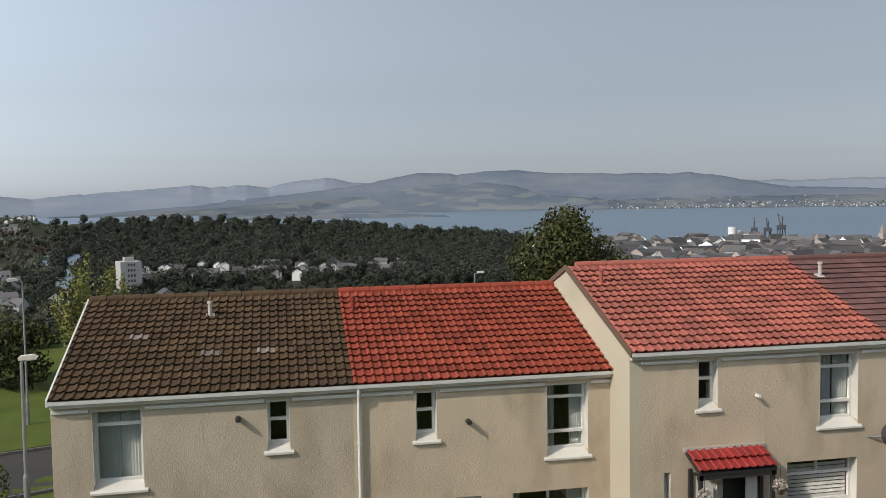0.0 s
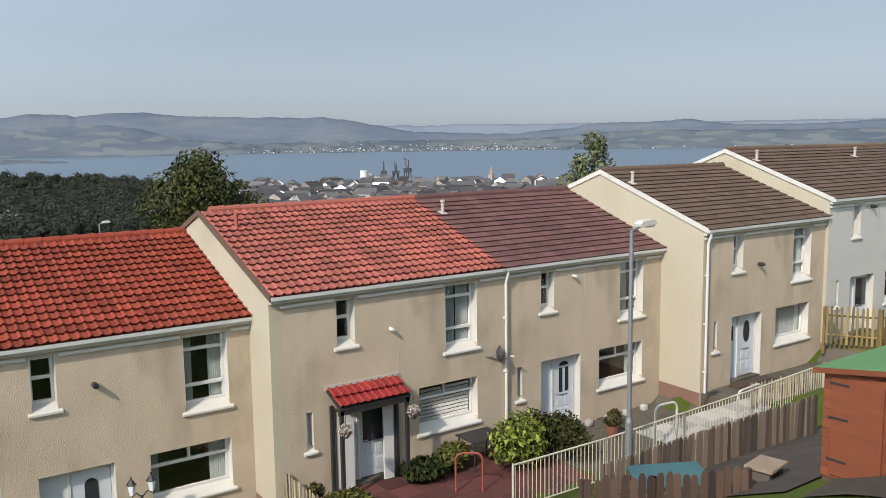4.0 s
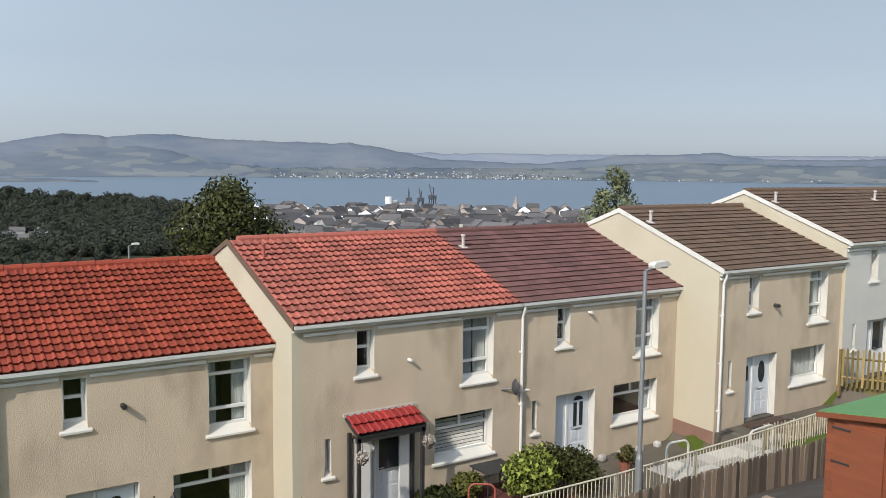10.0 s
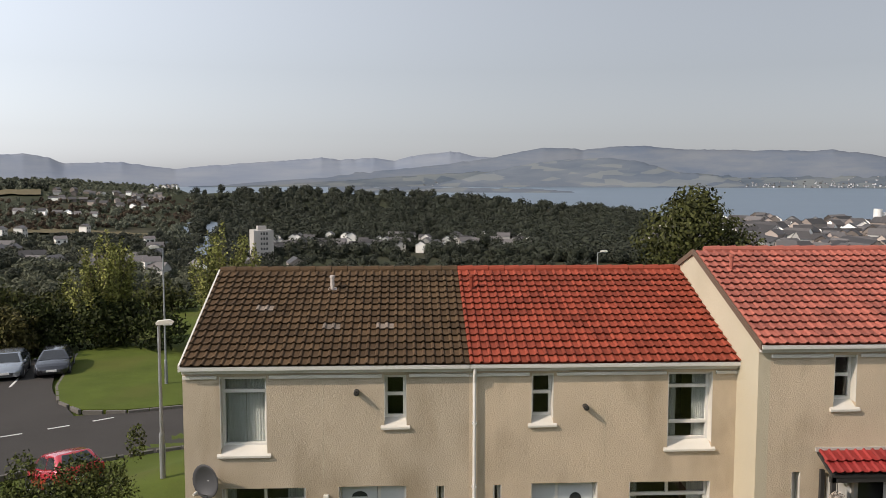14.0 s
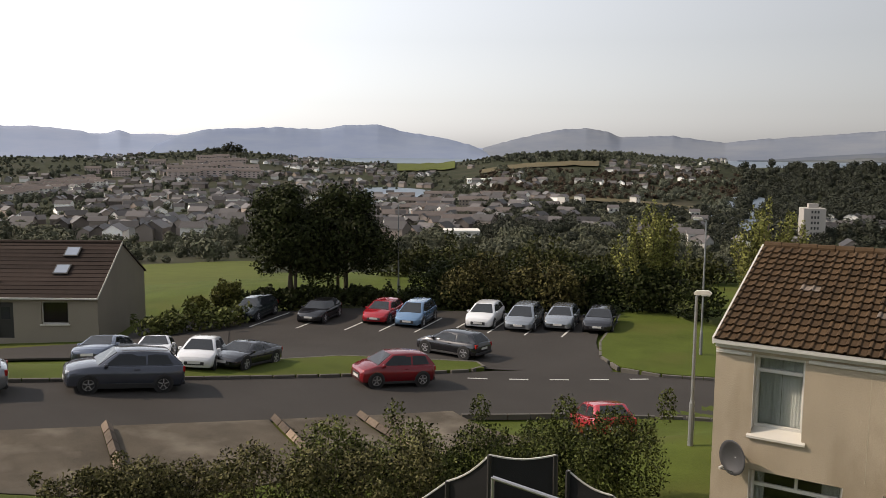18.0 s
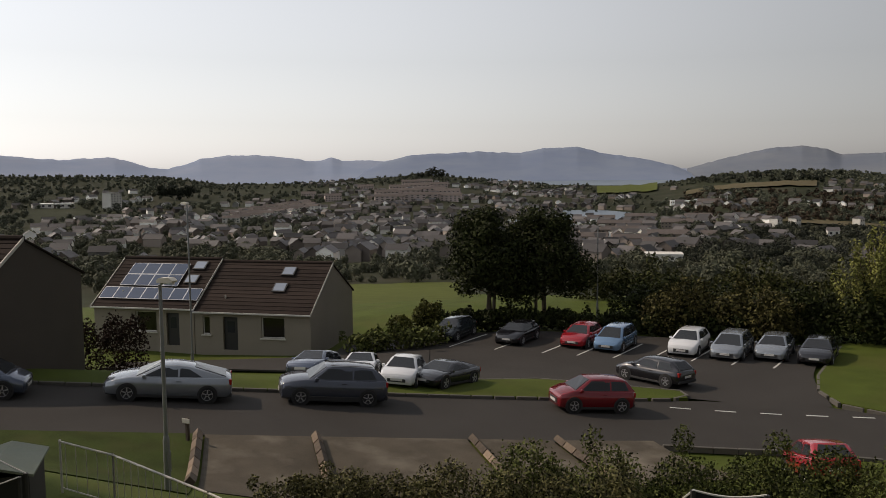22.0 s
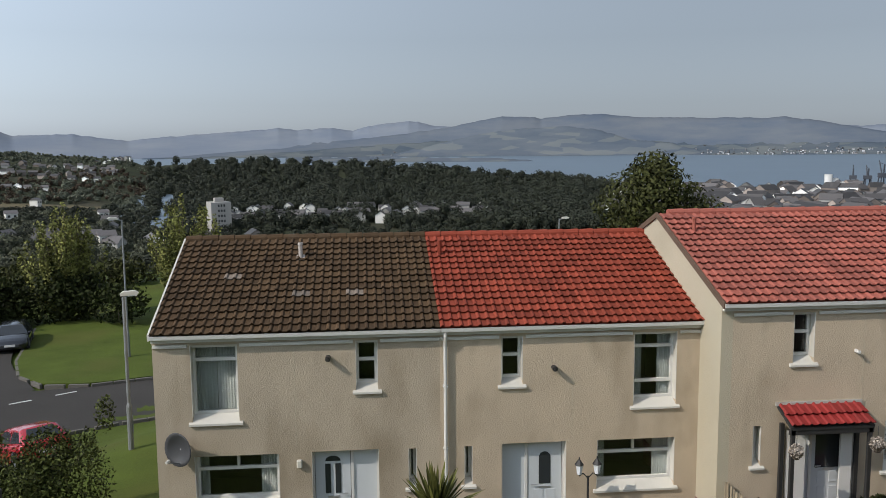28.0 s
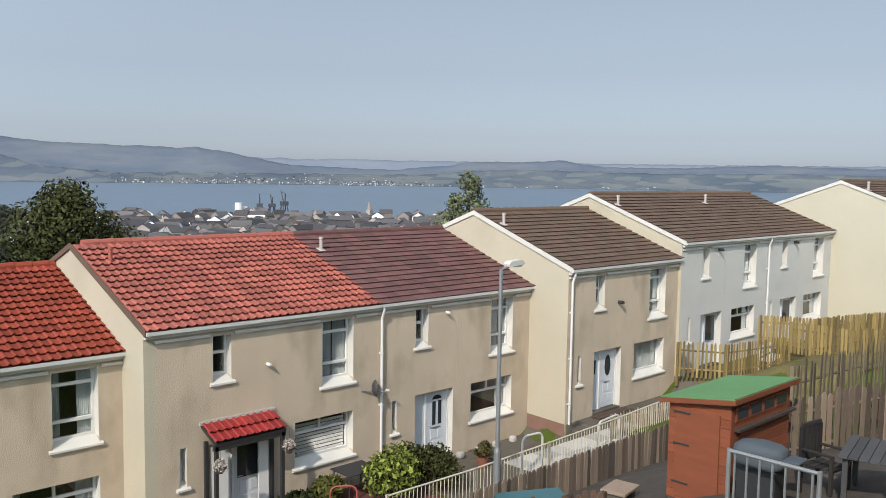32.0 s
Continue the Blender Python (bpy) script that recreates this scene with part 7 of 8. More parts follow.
def stone_bench(x, y, z):
    t = thing("stone_bench", x, y, z, 10, "low stone slab on blocks beside the fence", "bench")
    part("slab", boxed(-0.32, 0.32, -0.24, 0.24, 0.24, 0.30, bevel=0.01), WOOD_GREY, t)
    for a in (-0.2, 0.2):
        part("block", boxed(a - 0.07, a + 0.07, -0.18, 0.18, -0.05, 0.238, bevel=0.01), CONCRETE, t)


stone_bench(10.7, -9.75, lie(10.7, -9.75))

# ---- the furnished corner beside the hut ----
def garden_chair(x, y, z, turn, label):
    t = thing("garden_chair", x, y, z, turn, label, "chair", "garden chairs")
    for i in range(5):
        part("seat_slat", boxed(-0.24, 0.24, -0.24 + i * 0.1, -0.16 + i * 0.1, 0.42, 0.445, bevel=0.005), WOOD_DARK, t)
    for i in range(5):
        part("back_slat", boxed(-0.22 + i * 0.095, -0.15 + i * 0.095, 0.25, 0.275, 0.46, 0.98, bevel=0.005), WOOD_DARK, t)
    part("back_rail", boxed(-0.25, 0.25, 0.24, 0.285, 0.98, 1.04, bevel=0.006), WOOD_DARK, t)
    for a in (-0.24, 0.24):
        part("arm", boxed(a - 0.03, a + 0.03, -0.24, 0.24, 0.64, 0.67, bevel=0.006), WOOD_DARK, t)
        part("leg", boxed(a - 0.025, a + 0.025, -0.24, -0.19, 0, 0.64), WOOD_DARK, t)
        part("leg", boxed(a - 0.025, a + 0.025, 0.235, 0.29, 0, 0.98), WOOD_DARK, t)


def slat_table(x, y, z, turn, wide, deep, high, material, label, seats=False):
    t = thing("garden_table", x, y, z, turn, label, "table", "garden tables")
    n = max(4, int(deep / 0.13))
    for i in range(n):
        y0 = -deep / 2 + deep * i / n
        part("top_slat", boxed(-wide / 2, wide / 2, y0 + 0.006, y0 + deep / n - 0.006, high - 0.03, high, bevel=0.005), material, t)
    for a in (-wide * 0.4, wide * 0.4):
        for b in (-deep * 0.38, deep * 0.38):
            part("leg", boxed(a - 0.035, a + 0.035, b - 0.035, b + 0.035, 0, high - 0.03), material, t)
        if seats:
            part("bearer", boxed(a - 0.02, a + 0.02, -deep / 2 - 0.45, deep / 2 + 0.45, 0.36, 0.42), material, t)
    if seats:
        for s in (-1, 1):
            part("bench_seat", boxed(-wide / 2, wide / 2, s * (deep / 2 + 0.32) - 0.13, s * (deep / 2 + 0.32) + 0.13, 0.42, 0.45, bevel=0.006), material, t)


GREY_TABLE = mat("grey_slat_wood", (0.045, 0.044, 0.043), 0.8, 0.2, 2, 50, 0.2, obj_var=0.2)
WOOD_REDDISH = mat("reddish_stained_wood", (0.11, 0.035, 0.025), 0.8, 0.2, 2, 50, 0.2, obj_var=0.2)
slat_table(10.75, -13.95, lie(10.75, -13.95), 12, 1.2, 0.8, 0.72, GREY_TABLE, "grey slatted table beside the hut")
garden_chair(10.85, -13.25, lie(10.85, -13.25), -8, "dark slatted garden chair pushed back from the table")
slat_table(19.6, -10.5, lie(19.6, -10.5), 6, 1.7, 0.75, 0.74, WOOD_REDDISH, "reddish brown picnic table beyond the grey fence", True)

# ---- distance: woods, town, harbour ----
TOWN_WHITE = mat("town_white_walls", (0.72, 0.70, 0.65), 0.9, 0.12, 0.02, 0.3, 0.0, island=0.7)
# White walls of the far shore, greyed by haze painted into the colour.
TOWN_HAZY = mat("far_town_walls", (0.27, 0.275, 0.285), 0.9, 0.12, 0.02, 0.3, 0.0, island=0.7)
TOWN_BROWN = mat("town_brown_walls", (0.21, 0.175, 0.15), 0.9, 0.12, 0.02, 0.3, 0.0, island=0.6)
TOWN_ROOF = mat("town_roofs", (0.075, 0.068, 0.065), 0.6, 0.12, 0.02, 0.3, 0.0, island=0.5)
WOOD_FAR = mat("far_woods", (0.019, 0.023, 0.011), 0.9, 0.3, 0.03, 0.25, 0.0, island=0.25)
# Town foliage lightened: haze is put into its leaf colour.
HAZED_TOWN_LEAF = mat("town_tree_leaves", (0.074, 0.079, 0.046), 0.9, 0.3, 0.03, 0.25, 0.0, island=0.3)
# Farther trees paler and greyer still, with distance haze mixed into the colour.
HAZED_HILL_LEAF = mat("hillside_leaves", (0.100, 0.108, 0.078), 0.9, 0.3, 0.03, 0.25, 0.0, island=0.35, spec=0.1)
HEATH = mat("heath_and_scrub_leaves", (0.062, 0.046, 0.032), 0.9, 0.3, 0.03, 0.25, 0.0, island=0.3, spec=0.1)
VALLEY_WHITE = mat("valley_white_walls", (0.44, 0.425, 0.39), 0.9, 0.12, 0.02, 0.3, 0.0, island=0.6)
HARBOUR = mat("harbour_steel", (0.05, 0.055, 0.065), 0.8, 0.1, 0.05, 1, 0.0)


def woods(name, spots, label, seed, material=WOOD_FAR, blade=0.0012):
    """Many crowns of uneven outline, (x, y, z, radius) each, as one far wood of leafy tufts; blade: leaf size by distance."""
    rnd = np.random.RandomState(seed)
    vs, fs, base = [], [], 0
    for x, y, z, r in spots:
        far = math.hypot(x - EYE[0], y - EYE[1])
        size = max(blade * far, r * 0.12)
        n = int(min(300, max(30, 8 * (r / size) ** 2)))
        sub = [(x + rnd.uniform(-0.45, 0.45) * r, y + rnd.uniform(-0.45, 0.45) * r, z + r * rnd.uniform(0.4, 1.0), r * 0.62, r * 0.62, r * rnd.uniform(0.5, 0.8)) for _ in range(4)]
        q, f = leaves(rnd, sub, n, max(size, r * 1.6 / math.sqrt(n) * 1.5), 0.9)
        vs.append(np.array(q))
        fs.append(np.array(f) + base)
        base += 4 * n
    ob = raw(name, np.concatenate(vs).tolist(), np.concatenate(fs).tolist(), material)
    return tagged(ob, label, "woods", kind="stuff")


def far_spot(az, r):
    x, y = around(az, r)
    return x, y, land_z(x, y)


def reach(az, rise):
    """Distance at which the far land lies at a given rise, seen from the house."""
    top, rim = along(SKYLINE, az), crest(az)
    u = max(0.0, (rise + 9.5) / (top + 9.5)) ** (1 / (1.6 - 0.4 * ease(13, 30, az)))
    return 90 * (rim / 90) ** min(1.0, u)


# open grass on the far land: bearings, and rises at the near and the far edge
FIELDS = (((36.1, 32.2), (-1.6, -1.12), "bright green hill field above the town"), ((30.4, 22.6), (-1.32, -1.02), "pale olive pasture on the hill above the town"),
          ((54.5, 45.2), (-9.4, -7.6), "sunlit meadow beyond the bungalows"), ((24.5, 16.0), (-3.75, -3.45), "grassy strip below the brown hillside"))


def open_grass(az, rise, slack=0.06):
    return any(min(a) - 0.15 < az < max(a) + 0.15 and lo - slack < rise < hi + slack for a, (lo, hi), _ in FIELDS)


def built_up(az, rise):
    """How thickly the hillside is built over, 0 to 1."""
    if az > 70:
        return 0.10
    if az > 54:
        return 1.0 if 54.5 < az < 61 and -3.3 < rise < -2.3 else 0.9 if 62.5 < az < 67 and -4.2 < rise < -2.5 else 0.22
    if az > 36:
        return 0.9 if rise < -1.0 else 0.5
    if az > 27:
        return 0.75 if -5.6 < rise < -2.4 else 0.25
    return 0.7 if -1.9 < rise < -0.8 and az < 23 else 0.18


def scatter_woods():
    rnd = random.Random(77)
    spots = []
    for _ in range(3300):
        az = rnd.uniform(-17, 13.6)
        far = math.exp(rnd.uniform(math.log(470), math.log(crest(az) * 1.0)))
        strip_at = along(((300, 14.0), (600, 13.05), (1000, 12.1), (1500, 11.9)), far)
        if (abs(az - strip_at) < 0.45 and far < 980) or (far < 640 and az > -9 and rnd.random() < 0.75):
            continue
        spots.append((*far_spot(az, far), rnd.uniform(3.0, 7.8) * (0.7 + far / 2600)))
    for _ in range(420):
        az, far = rnd.uniform(-13, 14), rnd.uniform(170, 490)
        x, y, z = far_spot(az, far)
        spots.append((x, y, z, rnd.uniform(1.6, 3.4)))
    woods("wooded_hill", spots, "dark green wooded hillside", 5)
    near, far_off = [], []
    for _ in range(9000):
        az, rise = rnd.uniform(13.0, 86), -7.6 + 7.4 * rnd.random() ** 0.8
        dist = reach(az, rise)
        if dist > crest(az) * 0.99 or open_grass(az, rise) or rnd.random() < built_up(az, rise) * 0.62:
            continue
        patch = noise.noise(Vector((az * 0.3, rise * 1.4, 4.0)))
        if patch < -0.3 and rise > -6:
            continue
        r = rnd.uniform(1.7, 3.6) * (1.25 if patch > 0.15 else 0.85) * (0.8 + dist / 2400)
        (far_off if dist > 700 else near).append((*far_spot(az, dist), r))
    for _ in range(1300):
        az = rnd.uniform(13, 84)
        if 31.8 < az < 36.4:
            continue
        far_off.append((*far_spot(az, crest(az) * rnd.uniform(0.9, 1.0)), rnd.uniform(1.6, 3.2)))
    dark, heath = [], []
    for _ in range(1500):
        az, rise = rnd.uniform(13.4, 30.5), rnd.uniform(-6.4, -0.45)
        dist = reach(az, rise)
        if open_grass(az, rise) or dist > crest(az) * 0.97:
            continue
        if -3.4 < rise < -1.5:
            heath.append((*far_spot(az, dist), rnd.uniform(1.6, 3.4) * (0.8 + dist / 2400)))
        elif rise < -3.9 or (rise > -0.95 and az > 22):
            dark.append((*far_spot(az, dist), rnd.uniform(2.4, 4.4) * (0.8 + dist / 2400)))
    woods("hillside_wood", dark, "dark green belt of trees below the town", 9)
    woods("heath_scrub", heath, "brownish scrub on the hillside", 10, HEATH)
    woods("town_trees", near, "dark trees scattered through the town", 6, HAZED_TOWN_LEAF)
    woods("town_trees", far_off, "hazy grey-green trees on the town hillside", 7, HAZED_HILL_LEAF, 0.001)
    spots = [(*far_spot(az, far), r) for az, far, r in ((46.7, 1700, 13), (47.2, 1700, 14), (47.9, 1710, 9))]
    for k in range(34):
        az = rnd.uniform(62.9, 65.2)
        x, y, z = far_spot(az, 1230)
        spots.append((x, y, z + rnd.uniform(0, 14), rnd.uniform(4, 7)))
    woods("hilltop_trees", spots, "dark clump of trees on the hilltop", 8)


scatter_woods()


def homes(name, rows, label, seed, wall):
    """Gabled houses, (x, y, z, length, depth, height, turn) each: walls, and roofs under one Empty."""
    t = thing(name, label=label, category="houses", kind="stuff")
    wv, wf, rv, rf = [], [], [], []
    for x, y, z, ln, dp, ht, turn in rows:
        c, s = math.cos(turn), math.sin(turn)
        def at(u, v, w):
            return (x + u * c - v * s, y + u * s + v * c, z + w)
        a, b = ln / 2, dp / 2
        k = len(wv)
        wv += [at(-a, -b, -6), at(a, -b, -6), at(a, b, -6), at(-a, b, -6), at(-a, -b, ht), at(a, -b, ht), at(a, b, ht), at(-a, b, ht), at(-a, 0, ht + dp * 0.32), at(a, 0, ht + dp * 0.32)]
        wf += [(k, k + 1, k + 5, k + 4), (k + 2, k + 3, k + 7, k + 6), (k + 1, k + 2, k + 6, k + 9, k + 5), (k + 3, k, k + 4, k + 8, k + 7)]
        k = len(rv)
        o = 0.4
        rv += [at(-a - o, -b - o, ht - 0.2), at(a + o, -b - o, ht - 0.2), at(a + o, 0, ht + dp * 0.34), at(-a - o, 0, ht + dp * 0.34), at(-a - o, b + o, ht - 0.2), at(a + o, b + o, ht - 0.2)]
        rf += [(k, k + 1, k + 2, k + 3), (k + 3, k + 2, k + 5, k + 4)]
    tagged(raw("walls", wv, wf, wall, t), kind="stuff")
    tagged(raw("roofs", rv, rf, TOWN_ROOF, t), kind="stuff")
    return t


def town():
    rnd = random.Random(99)
    white, brown = [], []
    for street in range(430):
        az0, rise = rnd.uniform(14, 82), -6.6 + 5.9 * rnd.random() ** 0.8
        if rnd.random() > built_up(az0, rise):
            continue
        far0 = reach(az0, rise)
        lie_turn = radians(az0) + rnd.choice((0, 0.35, -0.4, 1.3)) + rnd.uniform(-0.25, 0.25)
        n = rnd.randint(2, 9)
        pale = rnd.random() < (0.8 if az0 < 24 or rise > -2 else 0.5)
        x0, y0 = around(az0, far0)
        step = rnd.uniform(11, 24)
        for i in range(n):
            x, y = x0 + math.cos(lie_turn) * step * (i - n / 2) + rnd.uniform(-4, 4), y0 + math.sin(lie_turn) * step * (i - n / 2) + rnd.uniform(-4, 4)
            dx, dy = x - EYE[0], y - EYE[1]
            if math.hypot(dx, dy) < 330 or open_grass(math.degrees(math.atan2(-dx, dy)), rise, 0.2):
                continue
            row = (x, y, land_z(x, y) + rnd.uniform(-1, 0.5), rnd.uniform(6, 12), rnd.uniform(6, 8), rnd.uniform(3.2, 5.4), lie_turn + rnd.choice((0, 0, 1.57)) + rnd.uniform(-0.1, 0.1))
            (white if pale and rnd.random() < 0.7 else brown).append(row)
    homes("town_houses", white, "pale rendered houses scattered over the town hillside", 1, TOWN_WHITE)
    homes("town_houses", brown, "brown and grey terraces on the town hillside", 2, TOWN_BROWN)
    valley = []
    for i in range(70):
        az = rnd.uniform(-9, 10)
        far = rnd.uniform(520, 660)
        if 7.4 < az < 10.1 and far < 530:
            continue
        x, y = around(az, far)
        valley.append((x, y, land_z(x, y) + 1.0, rnd.uniform(6, 9.5), rnd.uniform(6, 7), rnd.uniform(4, 5), radians(az) + rnd.choice((0.1, 1.4)) + rnd.uniform(-0.2, 0.2)))
    homes("valley_houses", valley, "white gabled houses below the wooded hill", 3, VALLEY_WHITE)
    shore_w, shore_b = [], []
    for i in range(620):
        az = rnd.uniform(-50, -17)
        far = math.exp(rnd.uniform(math.log(520), math.log(990)))
        x, y = around(az, far)
        big = rnd.random() < 0.12
        row = (x, y, land_z(x, y), rnd.uniform(20, 45) if big else rnd.uniform(8, 20), rnd.uniform(8, 14), rnd.uniform(5, 11), rnd.uniform(0, 3.14))
        (shore_w if rnd.random() < 0.4 else shore_b).append(row)
    homes("harbour_town", shore_w, "pale buildings of the harbour town", 4, TOWN_WHITE)
    homes("harbour_town", shore_b, "brown stone buildings of the harbour town", 5, TOWN_BROWN)
    coast = []
    for i in range(520):
        az = rnd.choice((rnd.gauss(-30, 5), rnd.gauss(-38, 4), rnd.uniform(-62, -2), rnd.gauss(-9, 3)))
        far = min(4195, 4003 + abs(rnd.gauss(0, 75)))
        x, y = around(az, far)
        coast.append((x, y, SEA + 2.5 + 46 * ((far - 4000) / 200) ** 1.15, rnd.uniform(4, 11), rnd.uniform(4, 7), rnd.uniform(2, 4.5), rnd.uniform(0, 3)))
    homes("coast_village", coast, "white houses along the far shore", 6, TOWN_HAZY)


town()


def far_block(name, az, rise, long, deep, high, turn, wall, roof, label, category, floors=2, bays=6, pitched=True, group=""):
    """A larger far building: walls, roof and rows of windows on the side that is seen."""
    x, y = around(az, reach(az, rise))
    t = thing(name, x, y, land_z(x, y), az + turn, label, category, group)
    a, b = long / 2, deep / 2
    part("wall", boxed(-a, a, -b, b, -5, high), wall, t)
    if pitched:
        part("roof", prism(bmesh.new(), [(-b - 0.5, high), (0, high + deep * 0.3), (b + 0.5, high)], -a - 0.4, a + 0.4, axis=0), roof, t)
    else:
        part("roof", boxed(-a - 0.3, a + 0.3, -b - 0.3, b + 0.3, high, high + 0.5), roof, t)
    for f in range(floors):
        for k in range(bays):
            x0, z0 = -a + long * (k + 0.3) / bays, high * (f + 0.32) / floors
            part("window", boxed(x0, x0 + long * 0.42 / bays, -b - 0.06, -b + 0.05, z0, z0 + high * 0.42 / floors), DARK, t)
    return t


TOWN_BEIGE = mat("beige_roughcast_terrace", (0.26, 0.215, 0.175), 0.9, 0.12, 0.2, 2, 0.0)
TOWN_PINK = mat("pinkish_render_flats", (0.56, 0.46, 0.42), 0.9, 0.12, 0.2, 2, 0.0)
TERRACE_ROOF = mat("brownish_grey_terrace_roof", (0.115, 0.094, 0.084), 0.85, 0.15, 0.2, 2, 0.0)
far_block("slab_block", 67.75, -2.25, 20, 11, 19, 55, VALLEY_WHITE, TOWN_ROOF, "tall pale slab block of flats among trees", "tower block", 7, 4, False)
far_block("school", 30.75, -2.3, 24, 12, 4.5, 4, TOWN_WHITE, TOWN_WHITE, "long white flat-roofed school on the hillside", "school", 1, 9, False)
far_block("school", 28.9, -2.35, 26, 11, 4.0, -4, TOWN_BEIGE, TERRACE_ROOF, "long low beige hall beside the school", "school", 1, 7, True)
far_block("office_block", 31.7, -6.45, 12.5, 9, 4.6, 4, VALLEY_WHITE, VALLEY_WHITE, "white flat-roofed two-storey block among trees", "office", 2, 5, False)
far_block("store_hall", 70.9, -2.05, 34, 16, 5.0, -10, VALLEY_WHITE, TOWN_WHITE, "low white-roofed hall on the hillside", "hall", 1, 5, False)
for az, rise, long, turn in ((34.6, -3.95, 36, 3), (30.9, -3.9, 24, -4), (34.2, -4.45, 36, 5), (30.6, -4.7, 40, -3), (33.9, -5.0, 20, 8), (35.8, -3.5, 26, 2), (33.2, -3.4, 30, -2), (29.6, -3.45, 22, 6), (31.9, -5.3, 18, 4), (36.2, -4.9, 16, -6)):
    far_block("terrace_row", az, rise, long, 8.5, 5.0, turn, TOWN_BEIGE, TERRACE_ROOF, "long beige roughcast terrace with a brownish roof", "terrace", 2, 9, True, "hillside terraces")
for az, rise, long, turn in ((50.2, -1.75, 34, 6), (48.9, -1.65, 46, -4), (47.3, -1.55, 44, 3), (46.1, -1.7, 38, -6), (49.4, -1.35, 30, 5), (48.1, -1.25, 40, -3), (46.8, -1.2, 36, 4), (48.6, -1.0, 30, 2), (47.6, -0.95, 26, -5), (51.6, -1.3, 26, 3), (47.9, -2.0, 46, 2), (46.0, -2.05, 34, -3), (50.0, -2.1, 40, 4), (53.8, -1.95, 24, 8), (55.4, -1.75, 22, -5)):
    far_block("flats", az, rise, long, 11, 8.0, turn, TOWN_PINK, TERRACE_ROOF, "pinkish rendered block of flats on the hill", "flats", 3, 6, True, "hillside flats")
for k in range(22):
    az = 55.2 + (k * 0.618 % 1) * 5.4
    far_block("terrace_row", az, -3.15 + 0.13 * (60.5 - az) + (k % 3) * 0.2 - 0.1, 17, 8, 5.2, (k * 37 % 40) - 20, VALLEY_WHITE, TERRACE_ROOF, "pale grey house row in a hillside estate", "terrace", 2, 4, True, "estate rows")
for az, rise in ((27.6, -3.95), (24.9, -3.75), (23.8, -3.7), (20.2, -3.6), (21.6, -4.55), (16.4, -4.6), (17.1, -6.4), (16.3, -6.5)):
    far_block("white_house", az, rise, 6.5, 6.5, 6.5, 60 if rise > -4.5 else 10, VALLEY_WHITE, TOWN_ROOF, "white gabled house on the hillside", "house", 2, 2, True, "white hillside houses")


def tower_block():
    x, y = around(9.35, 480)
    top = EYE[2] - 480 * math.tan(radians(3.54))
    z = land_z(x, y) - 2
    t = thing("tower_block", x, y, z, 22, "pale grey residential tower block", "tower block")
    h = top - z
    pale = mat("tower_panels", (0.34, 0.32, 0.29), 0.9, 0.06, 0.1, 2, 0.0)
    part("wall", boxed(-5.4, 5.4, -6.0, 6.0, 0, h), pale, t)
    part("roof", boxed(-2.4, 2.4, -2.0, 2.0, h, h + 2.2), pale, t)
    for fl in range(int(h / 2.8)):
        for c in range(3):
            part("window", boxed(-1.8 + c * 1.5, -0.9 + c * 1.5, -6.06, -5.95, h - 2.4 - fl * 2.8, h - 1.1 - fl * 2.8), DARK, t)


tower_block()


def crane(az, far, height, turn):
    x, y = around(az, far)
    t = thing("harbour_crane", x, y, SEA + 1.5, turn, "dark steel dockside crane", "crane", "dockside cranes")
    leg = bmesh.new()
    for sx in (-5, 5):
        for sy in (-4, 4):
            rod(leg, (sx, sy, -2), (sx * 0.6, sy * 0.6, height * 0.42), 0.7, sides=5)
    box(leg, -4.5, 4.5, -3.5, 3.5, height * 0.40, height * 0.56)
    part("portal", leg, HARBOUR, t)
    part("jib", rod(bmesh.new(), (2, 0, height * 0.5), (height * 0.34, 0, height), 0.9, 0.5, 5), HARBOUR, t)
    part("mast", rod(bmesh.new(), (-2, 0, height * 0.5), (-3.5, 0, height * 0.86), 0.8, sides=5), HARBOUR, t)
    part("tie", rod(bmesh.new(), (-3.5, 0, height * 0.86), (height * 0.30, 0, height * 0.92), 0.35, sides=4), HARBOUR, t)


for az, tall, tn in ((-31.35, 25, 60), (-32.15, 25, 70), (-32.95, 30, 80)):
    crane(az, 1010, tall, tn)


def church(az, far, height):
    x, y = around(az, far)
    t = thing("church_spire", x, y, land_z(x, y), 20, "dark stone church tower with a spire", "church")
    part("tower", boxed(-2.6, 2.6, -2.6, 2.6, -3, height * 0.6), TOWN_BROWN, t)
    part("spire", rod(bmesh.new(), (0, 0, height * 0.6), (0, 0, height), 3.0, 0.2, 8), TOWN_BROWN, t)


church(-38.6, 930, 24)
church(-35.0, 930, 14)


def silo():
    x, y = around(-30, 975)
    t = thing("sugar_store", x, y, land_z(x, y), 20, "white dockside store with round tanks", "warehouse")
    for k in range(2):
        part("tank", rod(bmesh.new(), (k * 9, 0, -2), (k * 9, 0, 19 - k * 4), 4.2, sides=14), UPVC, t)
    part("shed", boxed(4, 26, -6, 8, -2, 11), TOWN_BROWN, t)


silo()
GRASS_FAR = mat("far_field", (0.085, 0.10, 0.024), 0.95, 0.2, 0.02, 0.3, 0.0, spec=0.08)


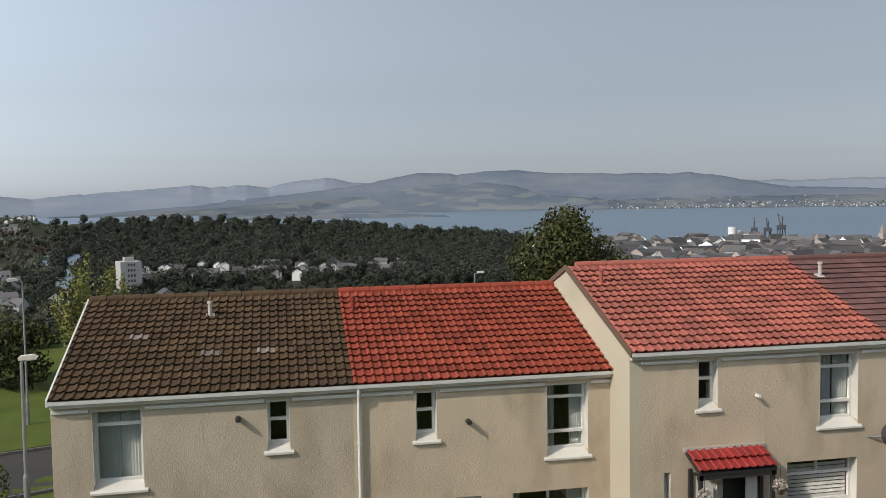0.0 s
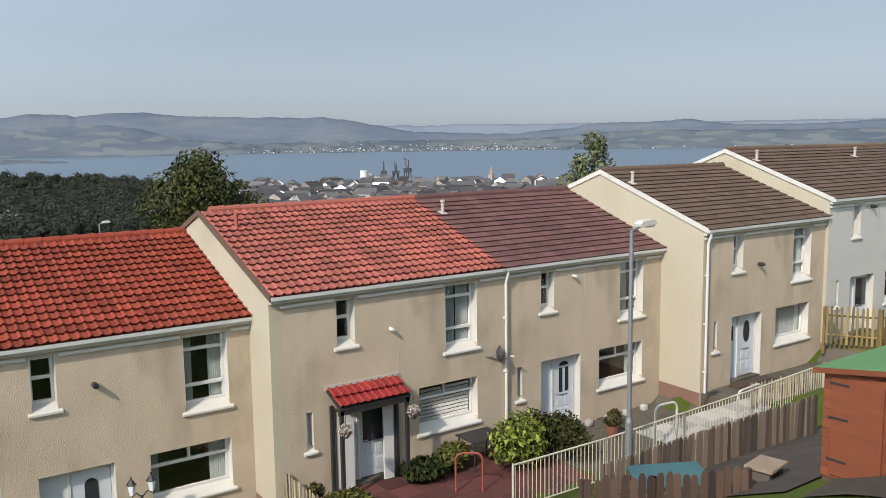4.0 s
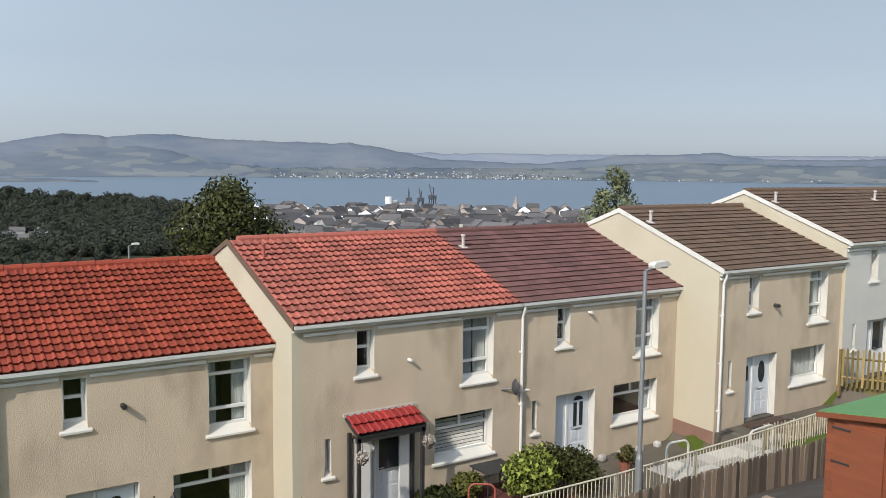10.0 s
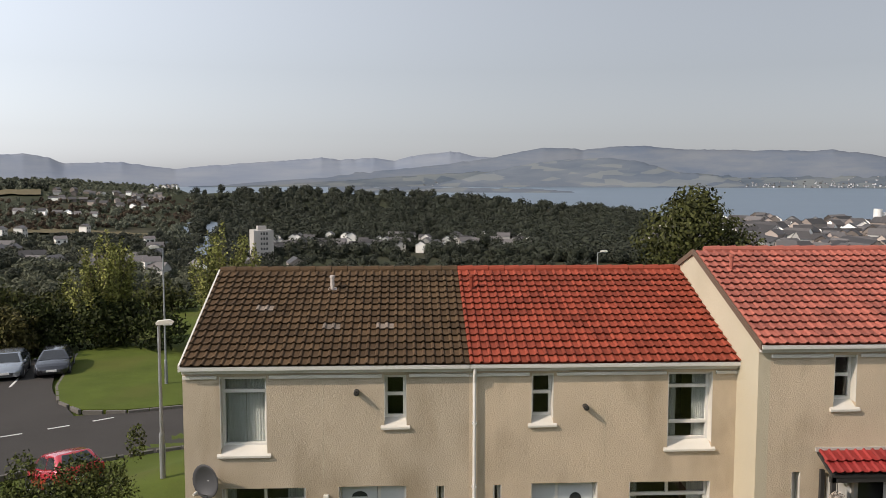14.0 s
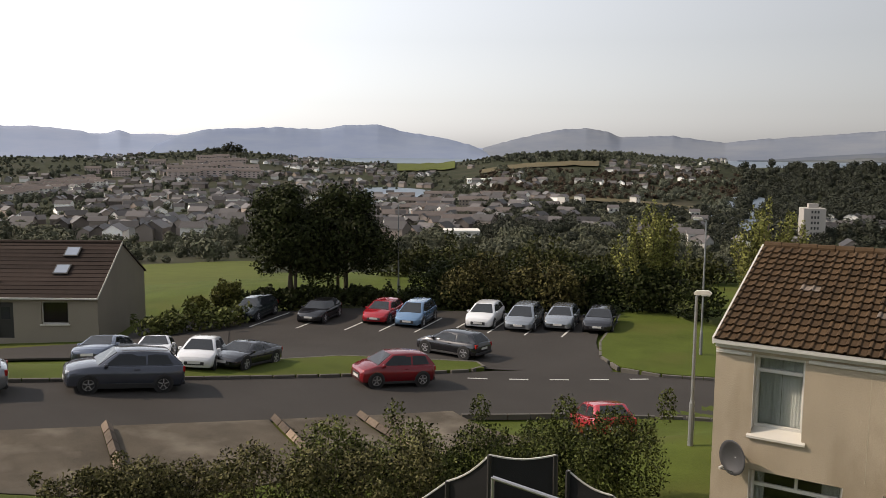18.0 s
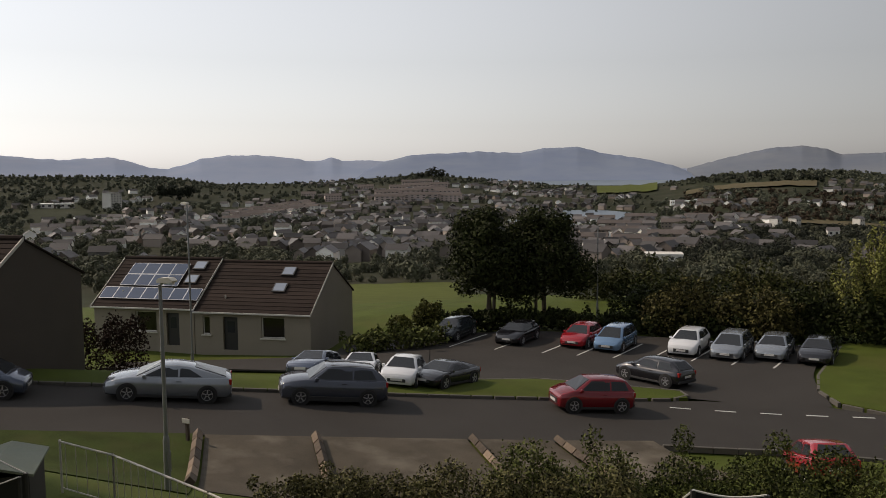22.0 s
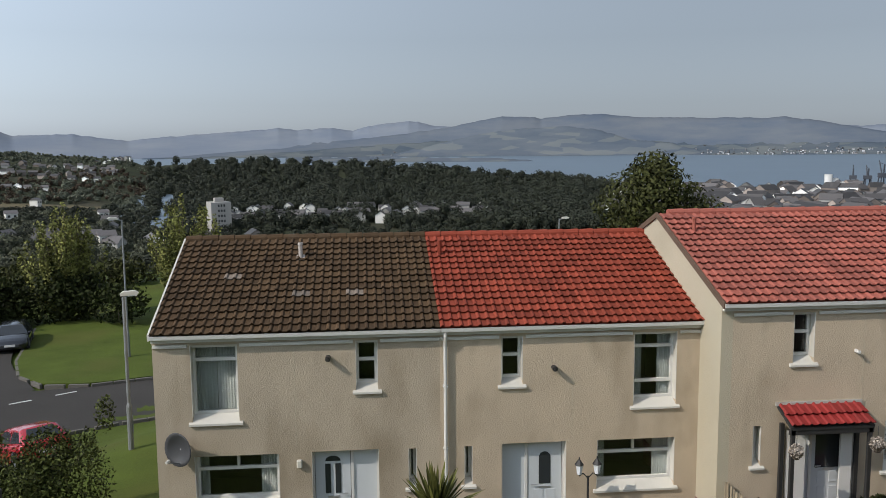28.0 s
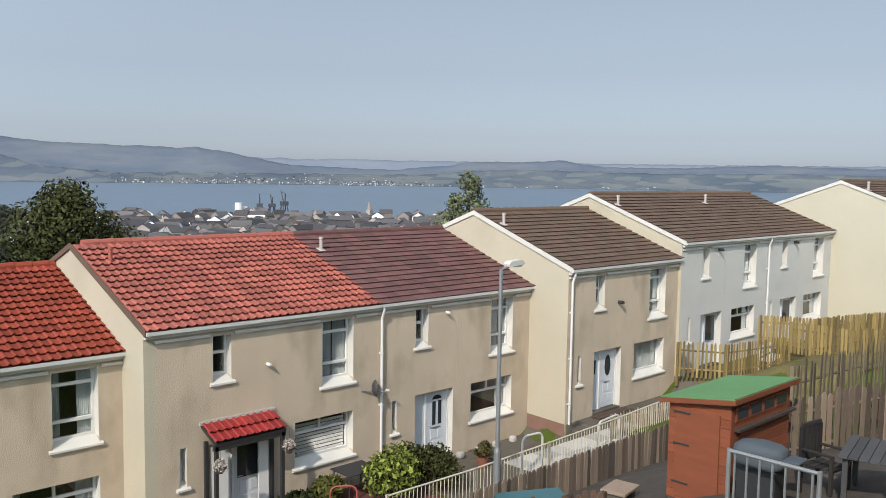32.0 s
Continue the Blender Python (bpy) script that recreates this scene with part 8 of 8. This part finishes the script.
def field(name, bearings, near_far, label, material=GRASS_FAR):
    """A meadow patch that lies on the far land, between two bearings and two distances."""
    (a0, a1), (r0, r1) = bearings, near_far
    vs, fs = [], []
    n, m = 24, 10
    for i in range(n + 1):
        for j in range(m + 1):
            az = a0 + (a1 - a0) * i / n
            wave = 1 + 0.02 * noise.noise(Vector((az * 1.3, j * 0.1, r0)))
            x, y, z = far_spot(az, r0 * (r1 / r0) ** (j / m) * wave)
            vs.append((x, y, z + (0.18 if r0 < 300 else 0.4 + r0 * 0.0016)))
    for i in range(n):
        for j in range(m):
            k = i * (m + 1) + j
            fs.append((k, k + 1, k + m + 2, k + m + 1))
    tagged(raw(name, vs, fs, material, smooth=True), label, "field", kind="structure")


GRASS_OLIVE = mat("far_pasture", (0.115, 0.096, 0.055), 0.95, 0.2, 0.02, 0.3, 0.0, spec=0.08)
field("meadow", (13.3, 12.65), (620, 960), "green cleared strip through the wooded hill")
for (a0, a1), (lo, hi), words in FIELDS:
    mid = (a0 + a1) / 2
    field("meadow", (a0, a1), (reach(mid, lo), reach(mid, hi)), words, GRASS_OLIVE if "olive" in words or "strip" in words else GRASS_FAR)


# ---- the house behind the viewer, plain ----
def house_behind():
    t = thing("house_behind", label="plain rendered house from whose window the view is seen", category="house")
    part("wall", boxed(-20, 26, -26.5, -18.75, 2.5, 9.3), RENDER, t)
    part("roof", prism(bmesh.new(), [(-27.0, 9.25), (-22.6, 11.0), (-18.6, 9.25), (-18.6, 9.32), (-22.6, 11.1), (-27.0, 9.32)], -20.2, 26.2, axis=0), TILE_BROWN, t)
    for x in (-20.0, 25.8):
        part("gable_wall", prism(bmesh.new(), [(-26.5, 9.3), (-22.6, 10.98), (-18.75, 9.3)], x, x + 0.2, axis=0), RENDER, t)


house_behind()


# ---- roof tiles, laid last ----
def lay_tiles(h, material, rolled, out):
    cols, rows = 15, 15
    width = (WIDE + out) / cols
    me = tile_mesh("roof_tile", material, width, rolled)
    patched = tile_mesh("roof_tile", TILE_PATCH, width, rolled)
    worn = {(8, 3), (5, 7), (5, 10)} if material is TILE_BROWN else ()
    run, rise = RIDGE_Y + 0.16, RIDGE_Z - EAVE + 0.02
    slope = math.atan2(rise, run)
    length = math.hypot(run, rise)
    rnd = random.Random(len(h.name) + int(h.location.x * 10))
    gauge = (length - 0.10) / rows
    for r in range(rows):
        u = -0.05 + r * gauge
        for c in range(cols):
            ob = new("roof_tile", patched if (r, c) in worn else me)
            ob.parent = h
            y = -0.16 + u * math.cos(slope)
            z = EAVE - 0.02 + u * math.sin(slope)
            jig = rnd.uniform(-0.4, 0.4)
            ob.matrix_basis = pose(c * width - out, y, z + 0.004 + rnd.uniform(0, 0.004), math.degrees(slope) + rnd.uniform(-0.3, 0.3), 0, jig)


for job in ROOF_JOBS:
    lay_tiles(*job)
